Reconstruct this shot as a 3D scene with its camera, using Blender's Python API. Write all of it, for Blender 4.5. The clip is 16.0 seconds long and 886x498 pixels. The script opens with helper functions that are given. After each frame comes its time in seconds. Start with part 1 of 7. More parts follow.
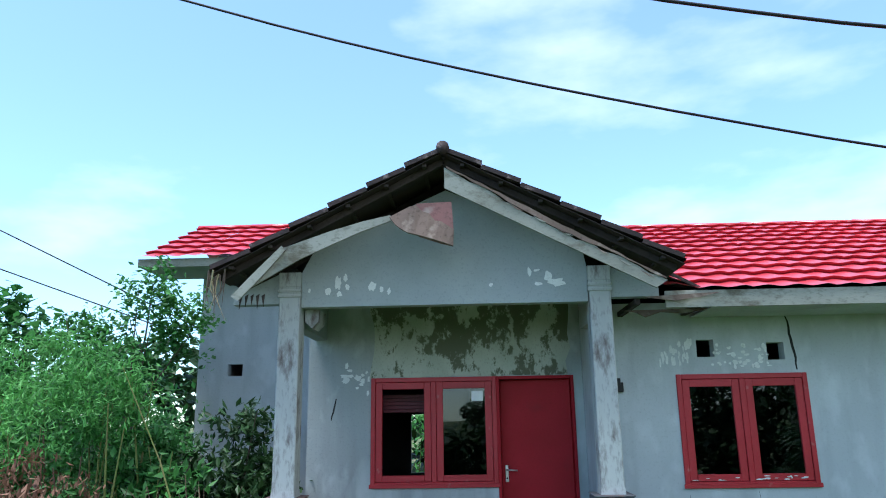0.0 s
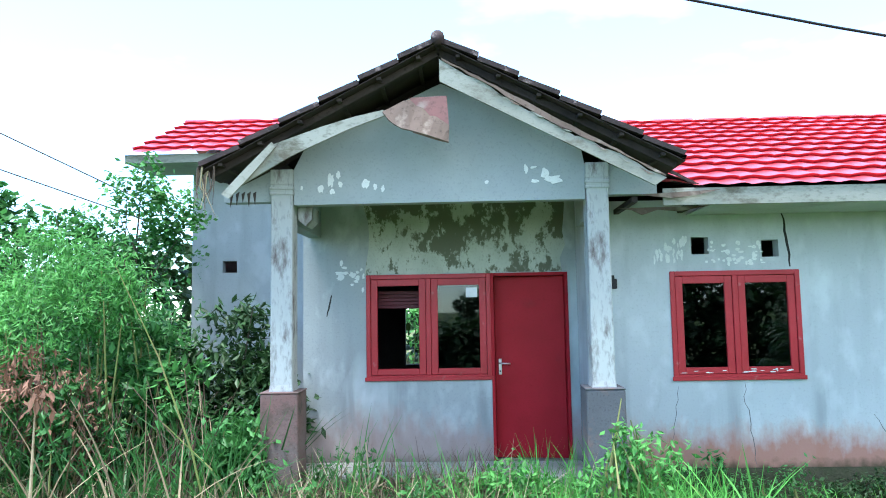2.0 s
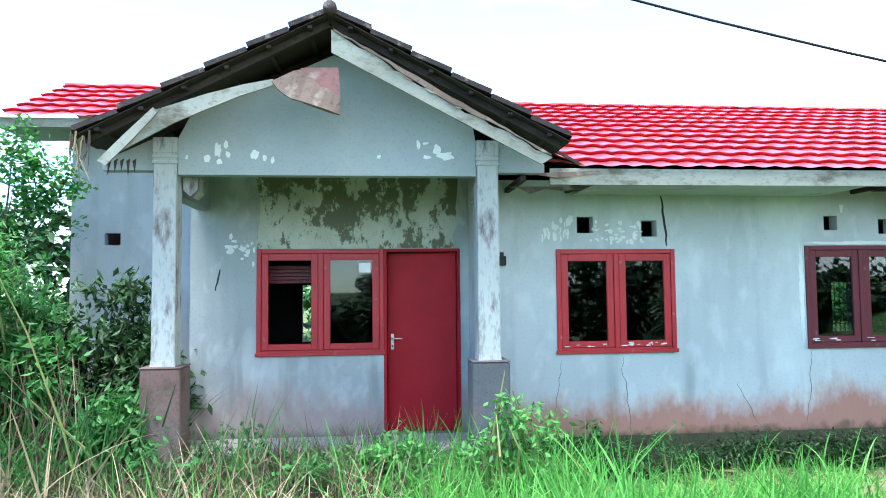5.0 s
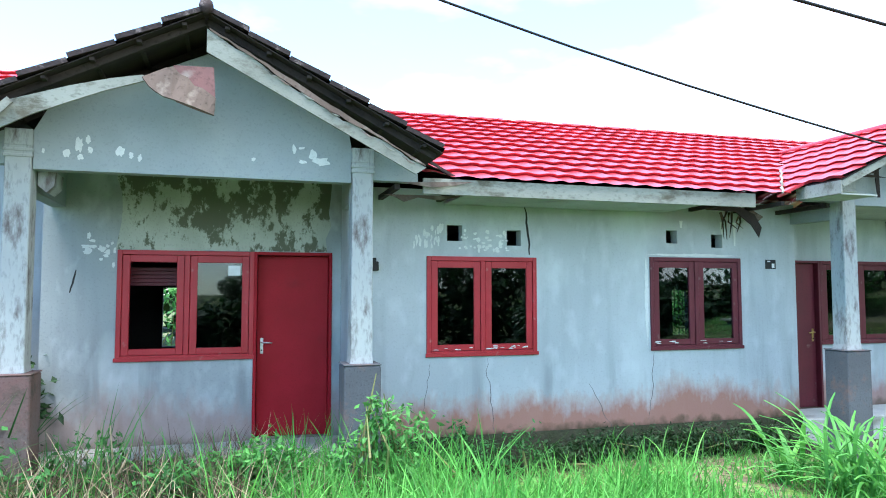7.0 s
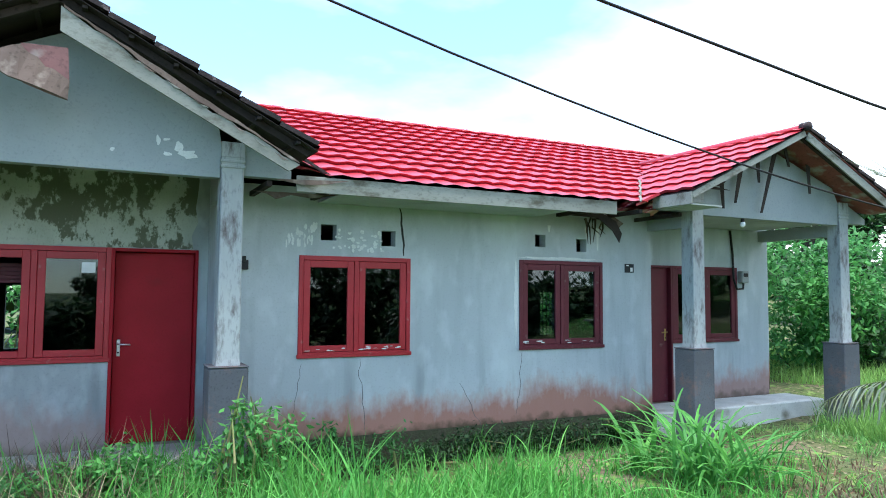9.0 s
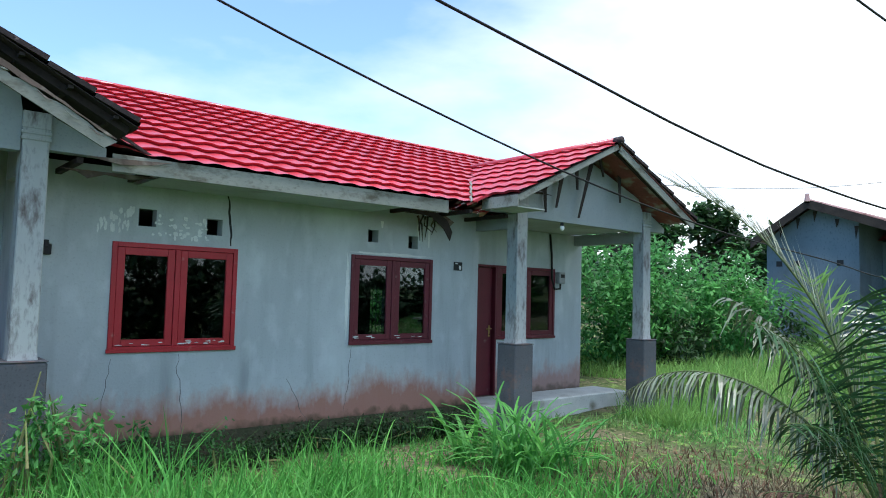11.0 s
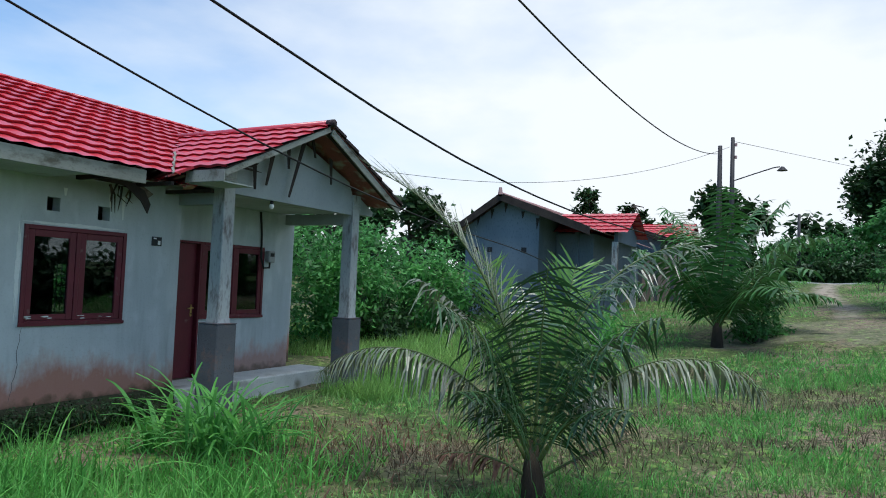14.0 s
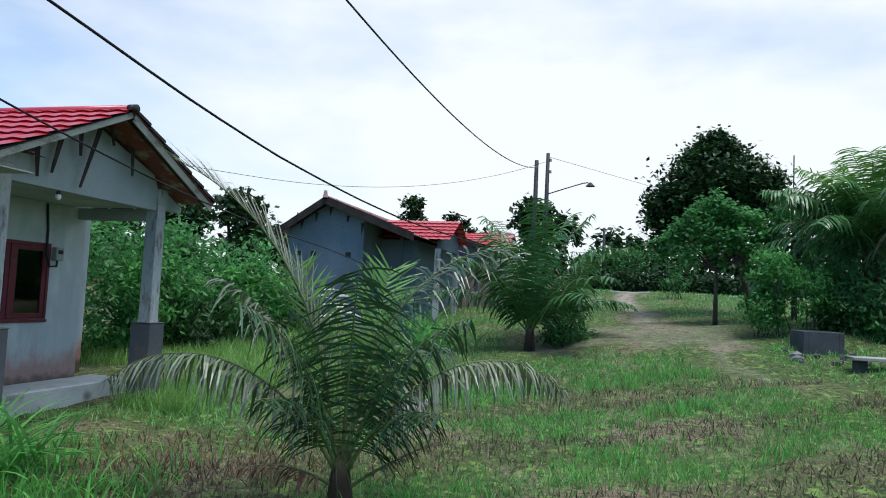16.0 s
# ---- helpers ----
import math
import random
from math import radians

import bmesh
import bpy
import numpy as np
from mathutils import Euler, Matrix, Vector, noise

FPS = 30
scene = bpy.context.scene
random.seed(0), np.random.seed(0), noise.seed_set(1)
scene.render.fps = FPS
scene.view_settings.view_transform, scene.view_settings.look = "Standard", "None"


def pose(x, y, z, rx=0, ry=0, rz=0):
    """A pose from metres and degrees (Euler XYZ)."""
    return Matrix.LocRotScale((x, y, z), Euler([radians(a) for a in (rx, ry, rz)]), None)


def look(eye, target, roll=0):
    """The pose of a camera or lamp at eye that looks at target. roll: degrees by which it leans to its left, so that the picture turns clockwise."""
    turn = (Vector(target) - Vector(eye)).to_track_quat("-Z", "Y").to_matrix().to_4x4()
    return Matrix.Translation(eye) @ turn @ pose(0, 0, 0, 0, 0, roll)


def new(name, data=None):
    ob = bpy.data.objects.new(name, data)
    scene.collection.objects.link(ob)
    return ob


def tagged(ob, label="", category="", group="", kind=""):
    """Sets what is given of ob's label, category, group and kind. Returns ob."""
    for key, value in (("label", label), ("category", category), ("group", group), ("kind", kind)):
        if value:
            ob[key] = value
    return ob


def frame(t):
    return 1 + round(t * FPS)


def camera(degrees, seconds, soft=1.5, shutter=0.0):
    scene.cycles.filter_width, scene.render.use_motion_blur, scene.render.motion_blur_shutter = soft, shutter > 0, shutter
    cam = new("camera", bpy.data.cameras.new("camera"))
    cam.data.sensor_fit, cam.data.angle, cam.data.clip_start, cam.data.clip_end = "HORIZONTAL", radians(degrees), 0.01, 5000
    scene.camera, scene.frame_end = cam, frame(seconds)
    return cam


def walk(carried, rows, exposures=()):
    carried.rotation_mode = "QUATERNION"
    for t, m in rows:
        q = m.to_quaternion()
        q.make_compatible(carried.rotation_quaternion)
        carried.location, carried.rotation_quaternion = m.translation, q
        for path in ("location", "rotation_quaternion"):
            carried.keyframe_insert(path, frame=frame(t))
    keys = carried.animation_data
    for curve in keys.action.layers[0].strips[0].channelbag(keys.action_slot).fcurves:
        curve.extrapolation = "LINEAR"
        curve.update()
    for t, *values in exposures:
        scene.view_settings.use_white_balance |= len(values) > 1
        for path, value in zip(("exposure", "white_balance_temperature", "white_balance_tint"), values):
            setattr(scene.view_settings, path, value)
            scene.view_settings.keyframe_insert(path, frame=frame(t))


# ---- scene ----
cam = camera(64.23, 16.0, soft=1.0)
PATH = [
    (0, (1.164, -7.507, 1.612), (1.086, -5.565, 2.082), -0.88),
    (0.5, (1.153, -7.459, 1.629), (1.074, -5.496, 2.005), -0.86),
    (1, (1.147, -7.428, 1.640), (1.067, -5.452, 1.940), -0.96),
    (1.5, (1.141, -7.417, 1.650), (1.065, -5.432, 1.882), -0.98),
    (2, (1.140, -7.410, 1.657), (1.076, -5.419, 1.833), -0.96),
    (2.5, (1.152, -7.382, 1.650), (1.104, -5.388, 1.785), -0.98),
    (3, (1.179, -7.368, 1.644), (1.156, -5.371, 1.753), -0.98),
    (5.5, (1.296, -7.482, 1.601), (1.581, -5.506, 1.721), -0.40),
    (6, (1.262, -7.531, 1.611), (1.645, -5.572, 1.732), -0.20),
    (6.5, (1.224, -7.566, 1.612), (1.704, -5.629, 1.736), -0.07),
    (7, (1.200, -7.594, 1.612), (1.765, -5.680, 1.738), -0.01),
    (7.5, (1.213, -7.612, 1.622), (1.859, -5.723, 1.747), -0.01),
    (8, (1.215, -7.620, 1.636), (1.935, -5.759, 1.759), 0.02),
    (10.5, (1.246, -7.545, 1.564), (2.429, -5.939, 1.701), 1.23),
    (11, (1.229, -7.555, 1.562), (2.515, -6.029, 1.695), 1.45),
    (11.5, (1.189, -7.564, 1.568), (2.576, -6.128, 1.696), 1.66),
    (12, (1.175, -7.592, 1.571), (2.647, -6.245, 1.695), 1.81),
    (12.5, (1.200, -7.612, 1.575), (2.758, -6.363, 1.693), 1.87),
    (13, (1.238, -7.627, 1.573), (2.877, -6.486, 1.684), 1.84),
    (13.5, (1.279, -7.665, 1.566), (2.989, -6.633, 1.673), 2.10),
    (14, (1.288, -7.712, 1.563), (3.062, -6.794, 1.664), 2.24),
    (14.5, (1.307, -7.748, 1.548), (3.135, -6.942, 1.648), 2.51),
    (15, (1.364, -7.775, 1.535), (3.233, -7.073, 1.641), 2.66),
    (15.5, (1.447, -7.771, 1.531), (3.358, -7.194, 1.650), 2.74),
    (16, (1.559, -7.754, 1.526), (3.499, -7.289, 1.666), 2.71),
]
SKY_BLUE, CLOUD, SUN = (2.2, 2.75, 3.05), (15.5, 16.0, 16.4), 5.0
EXPOSURES = [(0, 0.2, 6000, 9), (0.5, 0.5, 6000, 10), (1.5, 1.04, 6050, 9), (3, 1.27, 6120, 8), (5.5, 1.25, 6180, 8), (7, 1.08, 6150, 9), (8.2, 0.8, 6200, 9), (10.5, 0.02, 6200, 9), (11, -0.1, 6200, 9), (12, -0.34, 6250, 9), (13, -0.6, 6250, 9), (14.5, -0.68, 6200, 9), (16, -0.67, 6200, 9)]
walk(cam, [(t, look(e, a, r)) for t, e, a, r in PATH], EXPOSURES)

# ---- sky and sun ----
world = bpy.data.worlds.new("sky")
scene.world = world
world.use_nodes = True
wn, wl = world.node_tree.nodes, world.node_tree.links
wn.clear()
w_out, w_bg = wn.new("ShaderNodeOutputWorld"), wn.new("ShaderNodeBackground")
w_sky = wn.new("ShaderNodeTexSky")
w_sky.sky_type, w_sky.sun_disc = 'NISHITA', False
w_sky.dust_density, w_sky.ozone_density = 0.25, 1.5
w_sky.sun_elevation, w_sky.sun_rotation = radians(73), radians(228)
w_co, w_map = wn.new("ShaderNodeTexCoord"), wn.new("ShaderNodeMapping")
w_map.inputs["Scale"].default_value = (1.0, 1.0, 2.6)
w_map.inputs["Location"].default_value = (0.3, 0.15, 0.0)
w_no, w_rp = wn.new("ShaderNodeTexNoise"), wn.new("ShaderNodeValToRGB")
w_no.inputs["Scale"].default_value, w_no.inputs["Detail"].default_value, w_no.inputs["Roughness"].default_value = 1.7, 7, 0.52
w_rp.color_ramp.elements[0].position, w_rp.color_ramp.elements[1].position = 0.44, 0.80
w_rp.color_ramp.elements[0].color = (0.08, 0.08, 0.08, 1)
w_mul, w_mix = wn.new("ShaderNodeMix"), wn.new("ShaderNodeMix")
w_mul.data_type = w_mix.data_type = 'RGBA'
w_mul.blend_type = 'MULTIPLY'
w_mul.inputs[0].default_value = 1.0
w_mul.inputs[7].default_value = (SKY_BLUE[0], SKY_BLUE[1], SKY_BLUE[2], 1)
w_mix.inputs[7].default_value = (CLOUD[0], CLOUD[1], CLOUD[2], 1)
wl.new(w_co.outputs["Generated"], w_map.inputs[0])
wl.new(w_map.outputs[0], w_no.inputs["Vector"])
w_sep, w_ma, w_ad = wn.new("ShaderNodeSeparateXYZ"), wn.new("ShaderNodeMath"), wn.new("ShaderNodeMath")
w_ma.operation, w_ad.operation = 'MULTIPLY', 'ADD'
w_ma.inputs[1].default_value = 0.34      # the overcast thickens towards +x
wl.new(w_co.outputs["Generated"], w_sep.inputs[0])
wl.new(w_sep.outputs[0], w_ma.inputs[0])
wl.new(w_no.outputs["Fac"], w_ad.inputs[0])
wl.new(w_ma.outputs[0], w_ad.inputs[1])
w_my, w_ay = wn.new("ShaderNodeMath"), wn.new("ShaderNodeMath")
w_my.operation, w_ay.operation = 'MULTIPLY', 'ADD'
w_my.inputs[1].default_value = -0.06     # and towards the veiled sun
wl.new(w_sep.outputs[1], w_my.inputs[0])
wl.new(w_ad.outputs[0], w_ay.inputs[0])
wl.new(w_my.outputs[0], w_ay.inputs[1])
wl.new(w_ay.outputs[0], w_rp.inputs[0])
wl.new(w_sky.outputs[0], w_mul.inputs[6])
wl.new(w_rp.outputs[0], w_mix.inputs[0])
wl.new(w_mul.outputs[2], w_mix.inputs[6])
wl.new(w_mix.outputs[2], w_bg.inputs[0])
w_bg.inputs[1].default_value = 0.1
wl.new(w_bg.outputs[0], w_out.inputs[0])
sun = new("sun", bpy.data.lights.new("sun", 'SUN'))
sun.data.energy, sun.data.angle, sun.data.color = SUN, radians(26), (1.0, 0.96, 0.9)
sun.matrix_world = look((-2.4, -2.6, 13), (0.5, 0, 0))


# ---- materials ----
def mat(name, col, rough=0.8, col2=None, big=1.2, fine=30.0, amount=0.5, bump=0.2, metal=0.0, spec=0.3, island=0.0, obrand=0.0,
        translucent=0.0, stretch=(1, 1, 1), dirt=None, dirt_lo=0.55, dirt_hi=0.72, dirt_scale=2.5, bumpd=0.01, dirt_rough=0.5):
    """Principled surface with a coarse and a fine variation of colour, optional dirt blotches, and a fine relief."""
    m = bpy.data.materials.new(name)
    m.use_nodes = True
    n, l = m.node_tree.nodes, m.node_tree.links
    b, out = n["Principled BSDF"], n["Material Output"]
    co, mp = n.new("ShaderNodeTexCoord"), n.new("ShaderNodeMapping")
    mp.inputs["Scale"].default_value = stretch
    l.new(co.outputs["Object"], mp.inputs[0])

    def noise_tex(scale, detail=5.0):
        t = n.new("ShaderNodeTexNoise")
        t.inputs["Scale"].default_value, t.inputs["Detail"].default_value = scale, detail
        l.new(mp.outputs[0], t.inputs["Vector"])
        return t

    def mixc(fac, a, c):
        x = n.new("ShaderNodeMix")
        x.data_type = 'RGBA'
        for sock, v in ((x.inputs[0], fac), (x.inputs[6], a), (x.inputs[7], c)):
            if isinstance(v, (int, float)):
                sock.default_value = v
            elif isinstance(v, tuple):
                sock.default_value = (*v, 1)
            else:
                l.new(v, sock)
        return x.outputs[2]

    def ramp(src, lo, hi):
        r = n.new("ShaderNodeMapRange")
        r.inputs["From Min"].default_value, r.inputs["From Max"].default_value = lo, hi
        l.new(src, r.inputs["Value"])
        return r.outputs[0]

    col2 = col2 or tuple(c * 0.6 for c in col)
    nb, nf = noise_tex(big), noise_tex(fine, 3.0)
    c = mixc(ramp(nb.outputs["Fac"], 0.35, 0.7), col, col2)
    dark = tuple(v * (1 - 0.45 * amount) for v in col2)
    c = mixc(ramp(nf.outputs["Fac"], 0.55, 0.8), c, dark)
    if island or obrand:
        if island:
            g = n.new("ShaderNodeNewGeometry").outputs["Random Per Island"]
        else:
            g = n.new("ShaderNodeObjectInfo").outputs["Random"]
        hs = n.new("ShaderNodeHueSaturation")
        k = island or obrand
        mr = n.new("ShaderNodeMapRange")
        mr.inputs["To Min"].default_value, mr.inputs["To Max"].default_value = 1 - k, 1 + k
        l.new(g, mr.inputs["Value"])
        l.new(mr.outputs[0], hs.inputs["Value"])
        l.new(c, hs.inputs["Color"])
        c = hs.outputs[0]
    if dirt:
        nd = noise_tex(dirt_scale, 8.0)
        nd.inputs["Roughness"].default_value = dirt_rough
        c = mixc(ramp(nd.outputs["Fac"], dirt_lo, dirt_hi), c, dirt)
    l.new(c, b.inputs["Base Color"])
    b.inputs["Roughness"].default_value, b.inputs["Metallic"].default_value = rough, metal
    b.inputs["Specular IOR Level"].default_value = spec
    if bump:
        bp = n.new("ShaderNodeBump")
        bp.inputs["Strength"].default_value, bp.inputs["Distance"].default_value = bump, bumpd
        l.new(nf.outputs["Fac"], bp.inputs["Height"])
        l.new(bp.outputs[0], b.inputs["Normal"])
    if translucent:
        tr, mx = n.new("ShaderNodeBsdfTranslucent"), n.new("ShaderNodeMixShader")
        l.new(c, tr.inputs["Color"])
        mx.inputs[0].default_value = translucent
        l.new(b.outputs[0], mx.inputs[1])
        l.new(tr.outputs[0], mx.inputs[2])
        l.new(mx.outputs[0], out.inputs["Surface"])
    return m


def wall_mat(name, col, splash=1.0):
    """Faded blue-grey lime paint: rain streaks, pale faded clouds, and red earth splashed up from the ground, with a ragged edge."""
    m = mat(name, col, 0.9, tuple(c * 0.86 for c in col), 0.9, 40, 0.25, 0.15, spec=0.15)
    n, l = m.node_tree.nodes, m.node_tree.links
    b = n["Principled BSDF"]
    src = b.inputs["Base Color"].links[0].from_socket
    co = n.new("ShaderNodeTexCoord")
    sep = n.new("ShaderNodeSeparateXYZ")
    l.new(co.outputs["Object"], sep.inputs[0])

    def noise_of(scale, st, detail=6):
        mp, t = n.new("ShaderNodeMapping"), n.new("ShaderNodeTexNoise")
        mp.inputs["Scale"].default_value = st
        t.inputs["Scale"].default_value, t.inputs["Detail"].default_value = scale, detail
        l.new(co.outputs["Object"], mp.inputs[0])
        l.new(mp.outputs[0], t.inputs["Vector"])
        return t.outputs["Fac"]

    def math_n(op, a, c):
        x = n.new("ShaderNodeMath")
        x.operation = op
        for s, v in zip(x.inputs, (a, c)):
            if isinstance(v, (int, float)):
                s.default_value = v
            else:
                l.new(v, s)
        return x.outputs[0]

    def rng(v, a, c, lo=0.0, hi=1.0):
        r = n.new("ShaderNodeMapRange")
        for k, q in (("From Min", a), ("From Max", c), ("To Min", lo), ("To Max", hi)):
            r.inputs[k].default_value = q
        l.new(v, r.inputs["Value"])
        return r.outputs[0]

    def lay(fac, base, colour):
        x = n.new("ShaderNodeMix")
        x.data_type = 'RGBA'
        l.new(fac, x.inputs[0])
        l.new(base, x.inputs[6])
        x.inputs[7].default_value = (*colour, 1)
        return x.outputs[2]

    # long vertical rain streaks
    src = lay(rng(noise_of(2.2, (2.2, 2.2, 0.25)), 0.50, 0.70, 0, 0.36), src, tuple(c * 0.6 for c in col))
    src = lay(rng(noise_of(0.7, (1, 1, 0.8)), 0.45, 0.7, 0, 0.4), src, tuple(c * 0.78 for c in col))
    src = lay(rng(noise_of(1.1, (1.3, 1.3, 0.6)), 0.55, 0.75, 0, 0.55), src, (0.62, 0.68, 0.69))
    src = lay(rng(noise_of(3.4, (1.2, 1.2, 0.7), 10), 0.53, 0.66, 0, 0.32), src, (0.62, 0.67, 0.69))
    # dark runs of rain water and mould on the lower half
    low = math_n('MULTIPLY', rng(noise_of(2.0, (2.4, 2.4, 0.25), 8), 0.55, 0.70, 0, 0.55), rng(math_n('ADD', sep.outputs[2], math_n('MULTIPLY', noise_of(2.0, (1, 1, 0.5)), -0.6)), 0.85, 0.25))
    src = lay(low, src, tuple(c * 0.5 for c in col))
    # red earth splashed on the foot of the wall
    h = math_n('ADD', sep.outputs[2], math_n('ADD', math_n('MULTIPLY', noise_of(1.3, (1, 1, 0.6)), -0.75), math_n('ADD', math_n('MULTIPLY', noise_of(9.0, (1, 1, 0.5), 9), -0.42), math_n('MULTIPLY', noise_of(26.0, (1, 1, 0.6), 6), -0.16))))
    src = lay(rng(h, -0.12, -0.24, 0, 0.4 * splash), src, (0.40, 0.22, 0.17))
    src = lay(rng(h, -0.24, -0.42, 0, 0.75 * splash), src, (0.34, 0.135, 0.085))
    src = lay(rng(math_n('ADD', sep.outputs[2], math_n('MULTIPLY', noise_of(7.0, (1, 1, 1)), -0.3)), -0.03, -0.14, 0, 0.85 * splash), src, (0.06, 0.06, 0.03))
    l.new(src, b.inputs["Base Color"])
    return m


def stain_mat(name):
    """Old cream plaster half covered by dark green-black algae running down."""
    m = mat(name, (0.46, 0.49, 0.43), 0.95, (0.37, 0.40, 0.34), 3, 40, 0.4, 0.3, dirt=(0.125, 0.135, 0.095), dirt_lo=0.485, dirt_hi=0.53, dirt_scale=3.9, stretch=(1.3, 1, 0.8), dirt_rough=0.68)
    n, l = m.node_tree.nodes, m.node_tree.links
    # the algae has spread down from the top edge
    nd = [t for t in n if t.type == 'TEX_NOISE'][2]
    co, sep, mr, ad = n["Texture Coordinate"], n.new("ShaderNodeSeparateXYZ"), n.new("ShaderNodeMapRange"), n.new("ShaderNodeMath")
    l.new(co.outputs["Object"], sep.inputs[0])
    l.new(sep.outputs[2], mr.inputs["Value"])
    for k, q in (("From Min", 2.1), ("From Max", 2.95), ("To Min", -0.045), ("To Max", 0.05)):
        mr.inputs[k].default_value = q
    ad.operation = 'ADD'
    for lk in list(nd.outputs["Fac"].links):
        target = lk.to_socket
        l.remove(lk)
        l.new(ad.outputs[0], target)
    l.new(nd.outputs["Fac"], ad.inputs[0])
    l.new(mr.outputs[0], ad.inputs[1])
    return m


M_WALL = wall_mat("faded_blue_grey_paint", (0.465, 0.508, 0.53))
# room plaster, with the dimness behind the panes mixed into its colour
M_WALL_IN = mat("room_plaster_shaded", (0.09, 0.105, 0.11), 0.95)
M_WALL_PALE = wall_mat("pale_grey_blue_paint", (0.43, 0.485, 0.51), 0.7)
M_GABLE = mat("gable_paint", (0.33, 0.37, 0.38), 0.9, (0.285, 0.325, 0.335), 1.4, 50, 0.3, 0.15, dirt=(0.24, 0.29, 0.28), dirt_scale=1.6, dirt_lo=0.5, dirt_hi=0.8)
M_PILLAR = mat("pillar_paint", (0.43, 0.455, 0.45), 0.9, (0.33, 0.35, 0.35), 2.2, 35, 0.6, 0.25, dirt=(0.12, 0.10, 0.095), dirt_lo=0.51, dirt_hi=0.64, dirt_rough=0.7, dirt_scale=3.4, stretch=(1.2, 1.2, 0.4))
M_PLINTH_R = mat("plinth_render_red", (0.16, 0.13, 0.125), 0.95, (0.17, 0.085, 0.075), 2, 45, 0.7, 0.4, dirt=(0.05, 0.055, 0.04), dirt_lo=0.5, dirt_hi=0.66, dirt_rough=0.65, dirt_scale=2.2)
M_PLINTH = mat("plinth_render_grey", (0.115, 0.125, 0.14), 0.95, (0.08, 0.085, 0.095), 2, 45, 0.7, 0.4, dirt=(0.19, 0.125, 0.11), dirt_lo=0.52, dirt_hi=0.66, dirt_rough=0.65, dirt_scale=2.6)
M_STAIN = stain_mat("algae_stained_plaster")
M_FLAKE = mat("bare_lime_plaster", (0.70, 0.73, 0.72), 0.95, (0.60, 0.63, 0.62), 5, 60, 0.3, 0.3)
M_MOSS = mat("mossy_foundation", (0.03, 0.04, 0.018), 1.0, (0.045, 0.042, 0.028), 3, 25, 0.8, 0.8, dirt=(0.035, 0.06, 0.02), dirt_scale=6, bumpd=0.03)
M_SLAB_OLD = mat("dirty_old_concrete", (0.24, 0.24, 0.22), 0.95, (0.15, 0.15, 0.13), 2.5, 30, 0.6, 0.5, dirt=(0.07, 0.08, 0.04), dirt_lo=0.48, dirt_hi=0.62, dirt_scale=4)
# first porch wall: built like the front wall, about a quarter darker
M_WALL_PORCH = wall_mat("porch_blue_grey_darker", (0.345, 0.38, 0.385), 0.4)
M_TWIG = mat("dry_brown_twig", (0.085, 0.055, 0.042), 0.95, (0.14, 0.10, 0.07), 3, 30, 0.4, 0.0, island=0.4)
M_SLAB_PALE = mat("pale_smooth_concrete", (0.62, 0.63, 0.60), 0.85, (0.50, 0.51, 0.48), 2.5, 35, 0.5, 0.25, dirt=(0.20, 0.19, 0.14), dirt_lo=0.58, dirt_hi=0.75, dirt_scale=2.2)
# concrete of the room floor, darkened in colour for the unlit interior
M_FLOOR_IN = mat("room_floor_shaded", (0.10, 0.10, 0.095), 0.9, (0.07, 0.07, 0.065), 2.5, 35, 0.6, 0.2)
M_STRAW_LAWN = mat("dull_dead_lawn", (0.22, 0.185, 0.115), 0.95, (0.13, 0.10, 0.065), 2, 30, 0.4, 0.0, island=0.45)
M_SLAB = mat("worn_concrete", (0.42, 0.42, 0.38), 0.9, (0.30, 0.30, 0.27), 2.5, 35, 0.6, 0.35, dirt=(0.10, 0.10, 0.06), dirt_scale=2.2)
M_RED = mat("red_gloss_paint", (0.41, 0.022, 0.033), 0.42, (0.34, 0.015, 0.022), 2.5, 60, 0.3, 0.05, spec=0.4, dirt=(0.42, 0.16, 0.15), dirt_lo=0.68, dirt_hi=0.8, dirt_scale=9)
M_RED_DOOR = mat("red_door_paint", (0.34, 0.009, 0.018), 0.55, (0.28, 0.007, 0.013), 2.5, 60, 0.2, 0.05, spec=0.2, dirt=(0.16, 0.015, 0.02), dirt_lo=0.6, dirt_hi=0.8, dirt_scale=2)
M_MAROON = mat("maroon_paint", (0.125, 0.016, 0.028), 0.5, (0.095, 0.014, 0.024), 2.5, 60, 0.4, 0.08, spec=0.35, dirt=(0.18, 0.10, 0.10), dirt_lo=0.66, dirt_hi=0.8, dirt_scale=10)
M_TILE = mat("red_metal_tile", (0.55, 0.045, 0.065), 0.32, (0.47, 0.035, 0.05), 1.2, 70, 0.15, 0.03, spec=0.8, obrand=0.08, dirt=(0.40, 0.02, 0.03), dirt_lo=0.6, dirt_hi=0.9, dirt_scale=1.5)
M_TILE_OLD = mat("mouldy_metal_tile", (0.04, 0.026, 0.027), 0.75, (0.018, 0.014, 0.015), 6, 40, 0.7, 0.5, dirt=(0.20, 0.16, 0.155), dirt_lo=0.56, dirt_hi=0.66, dirt_scale=7, dirt_rough=0.7, obrand=0.15)
# rusty brown taken almost to black for the shade under the slopes
M_TILE_UNDER = mat("rusty_shaded_tile_underside", (0.024, 0.019, 0.018), 0.85, (0.05, 0.034, 0.03), 3, 30, 0.6, 0.2)
M_FASCIA = mat("weathered_white_board", (0.285, 0.30, 0.265), 0.85, (0.18, 0.19, 0.16), 1.8, 45, 0.5, 0.25, dirt=(0.10, 0.095, 0.07), dirt_lo=0.53, dirt_hi=0.66, dirt_rough=0.7, dirt_scale=4.0, stretch=(0.5, 1, 1))
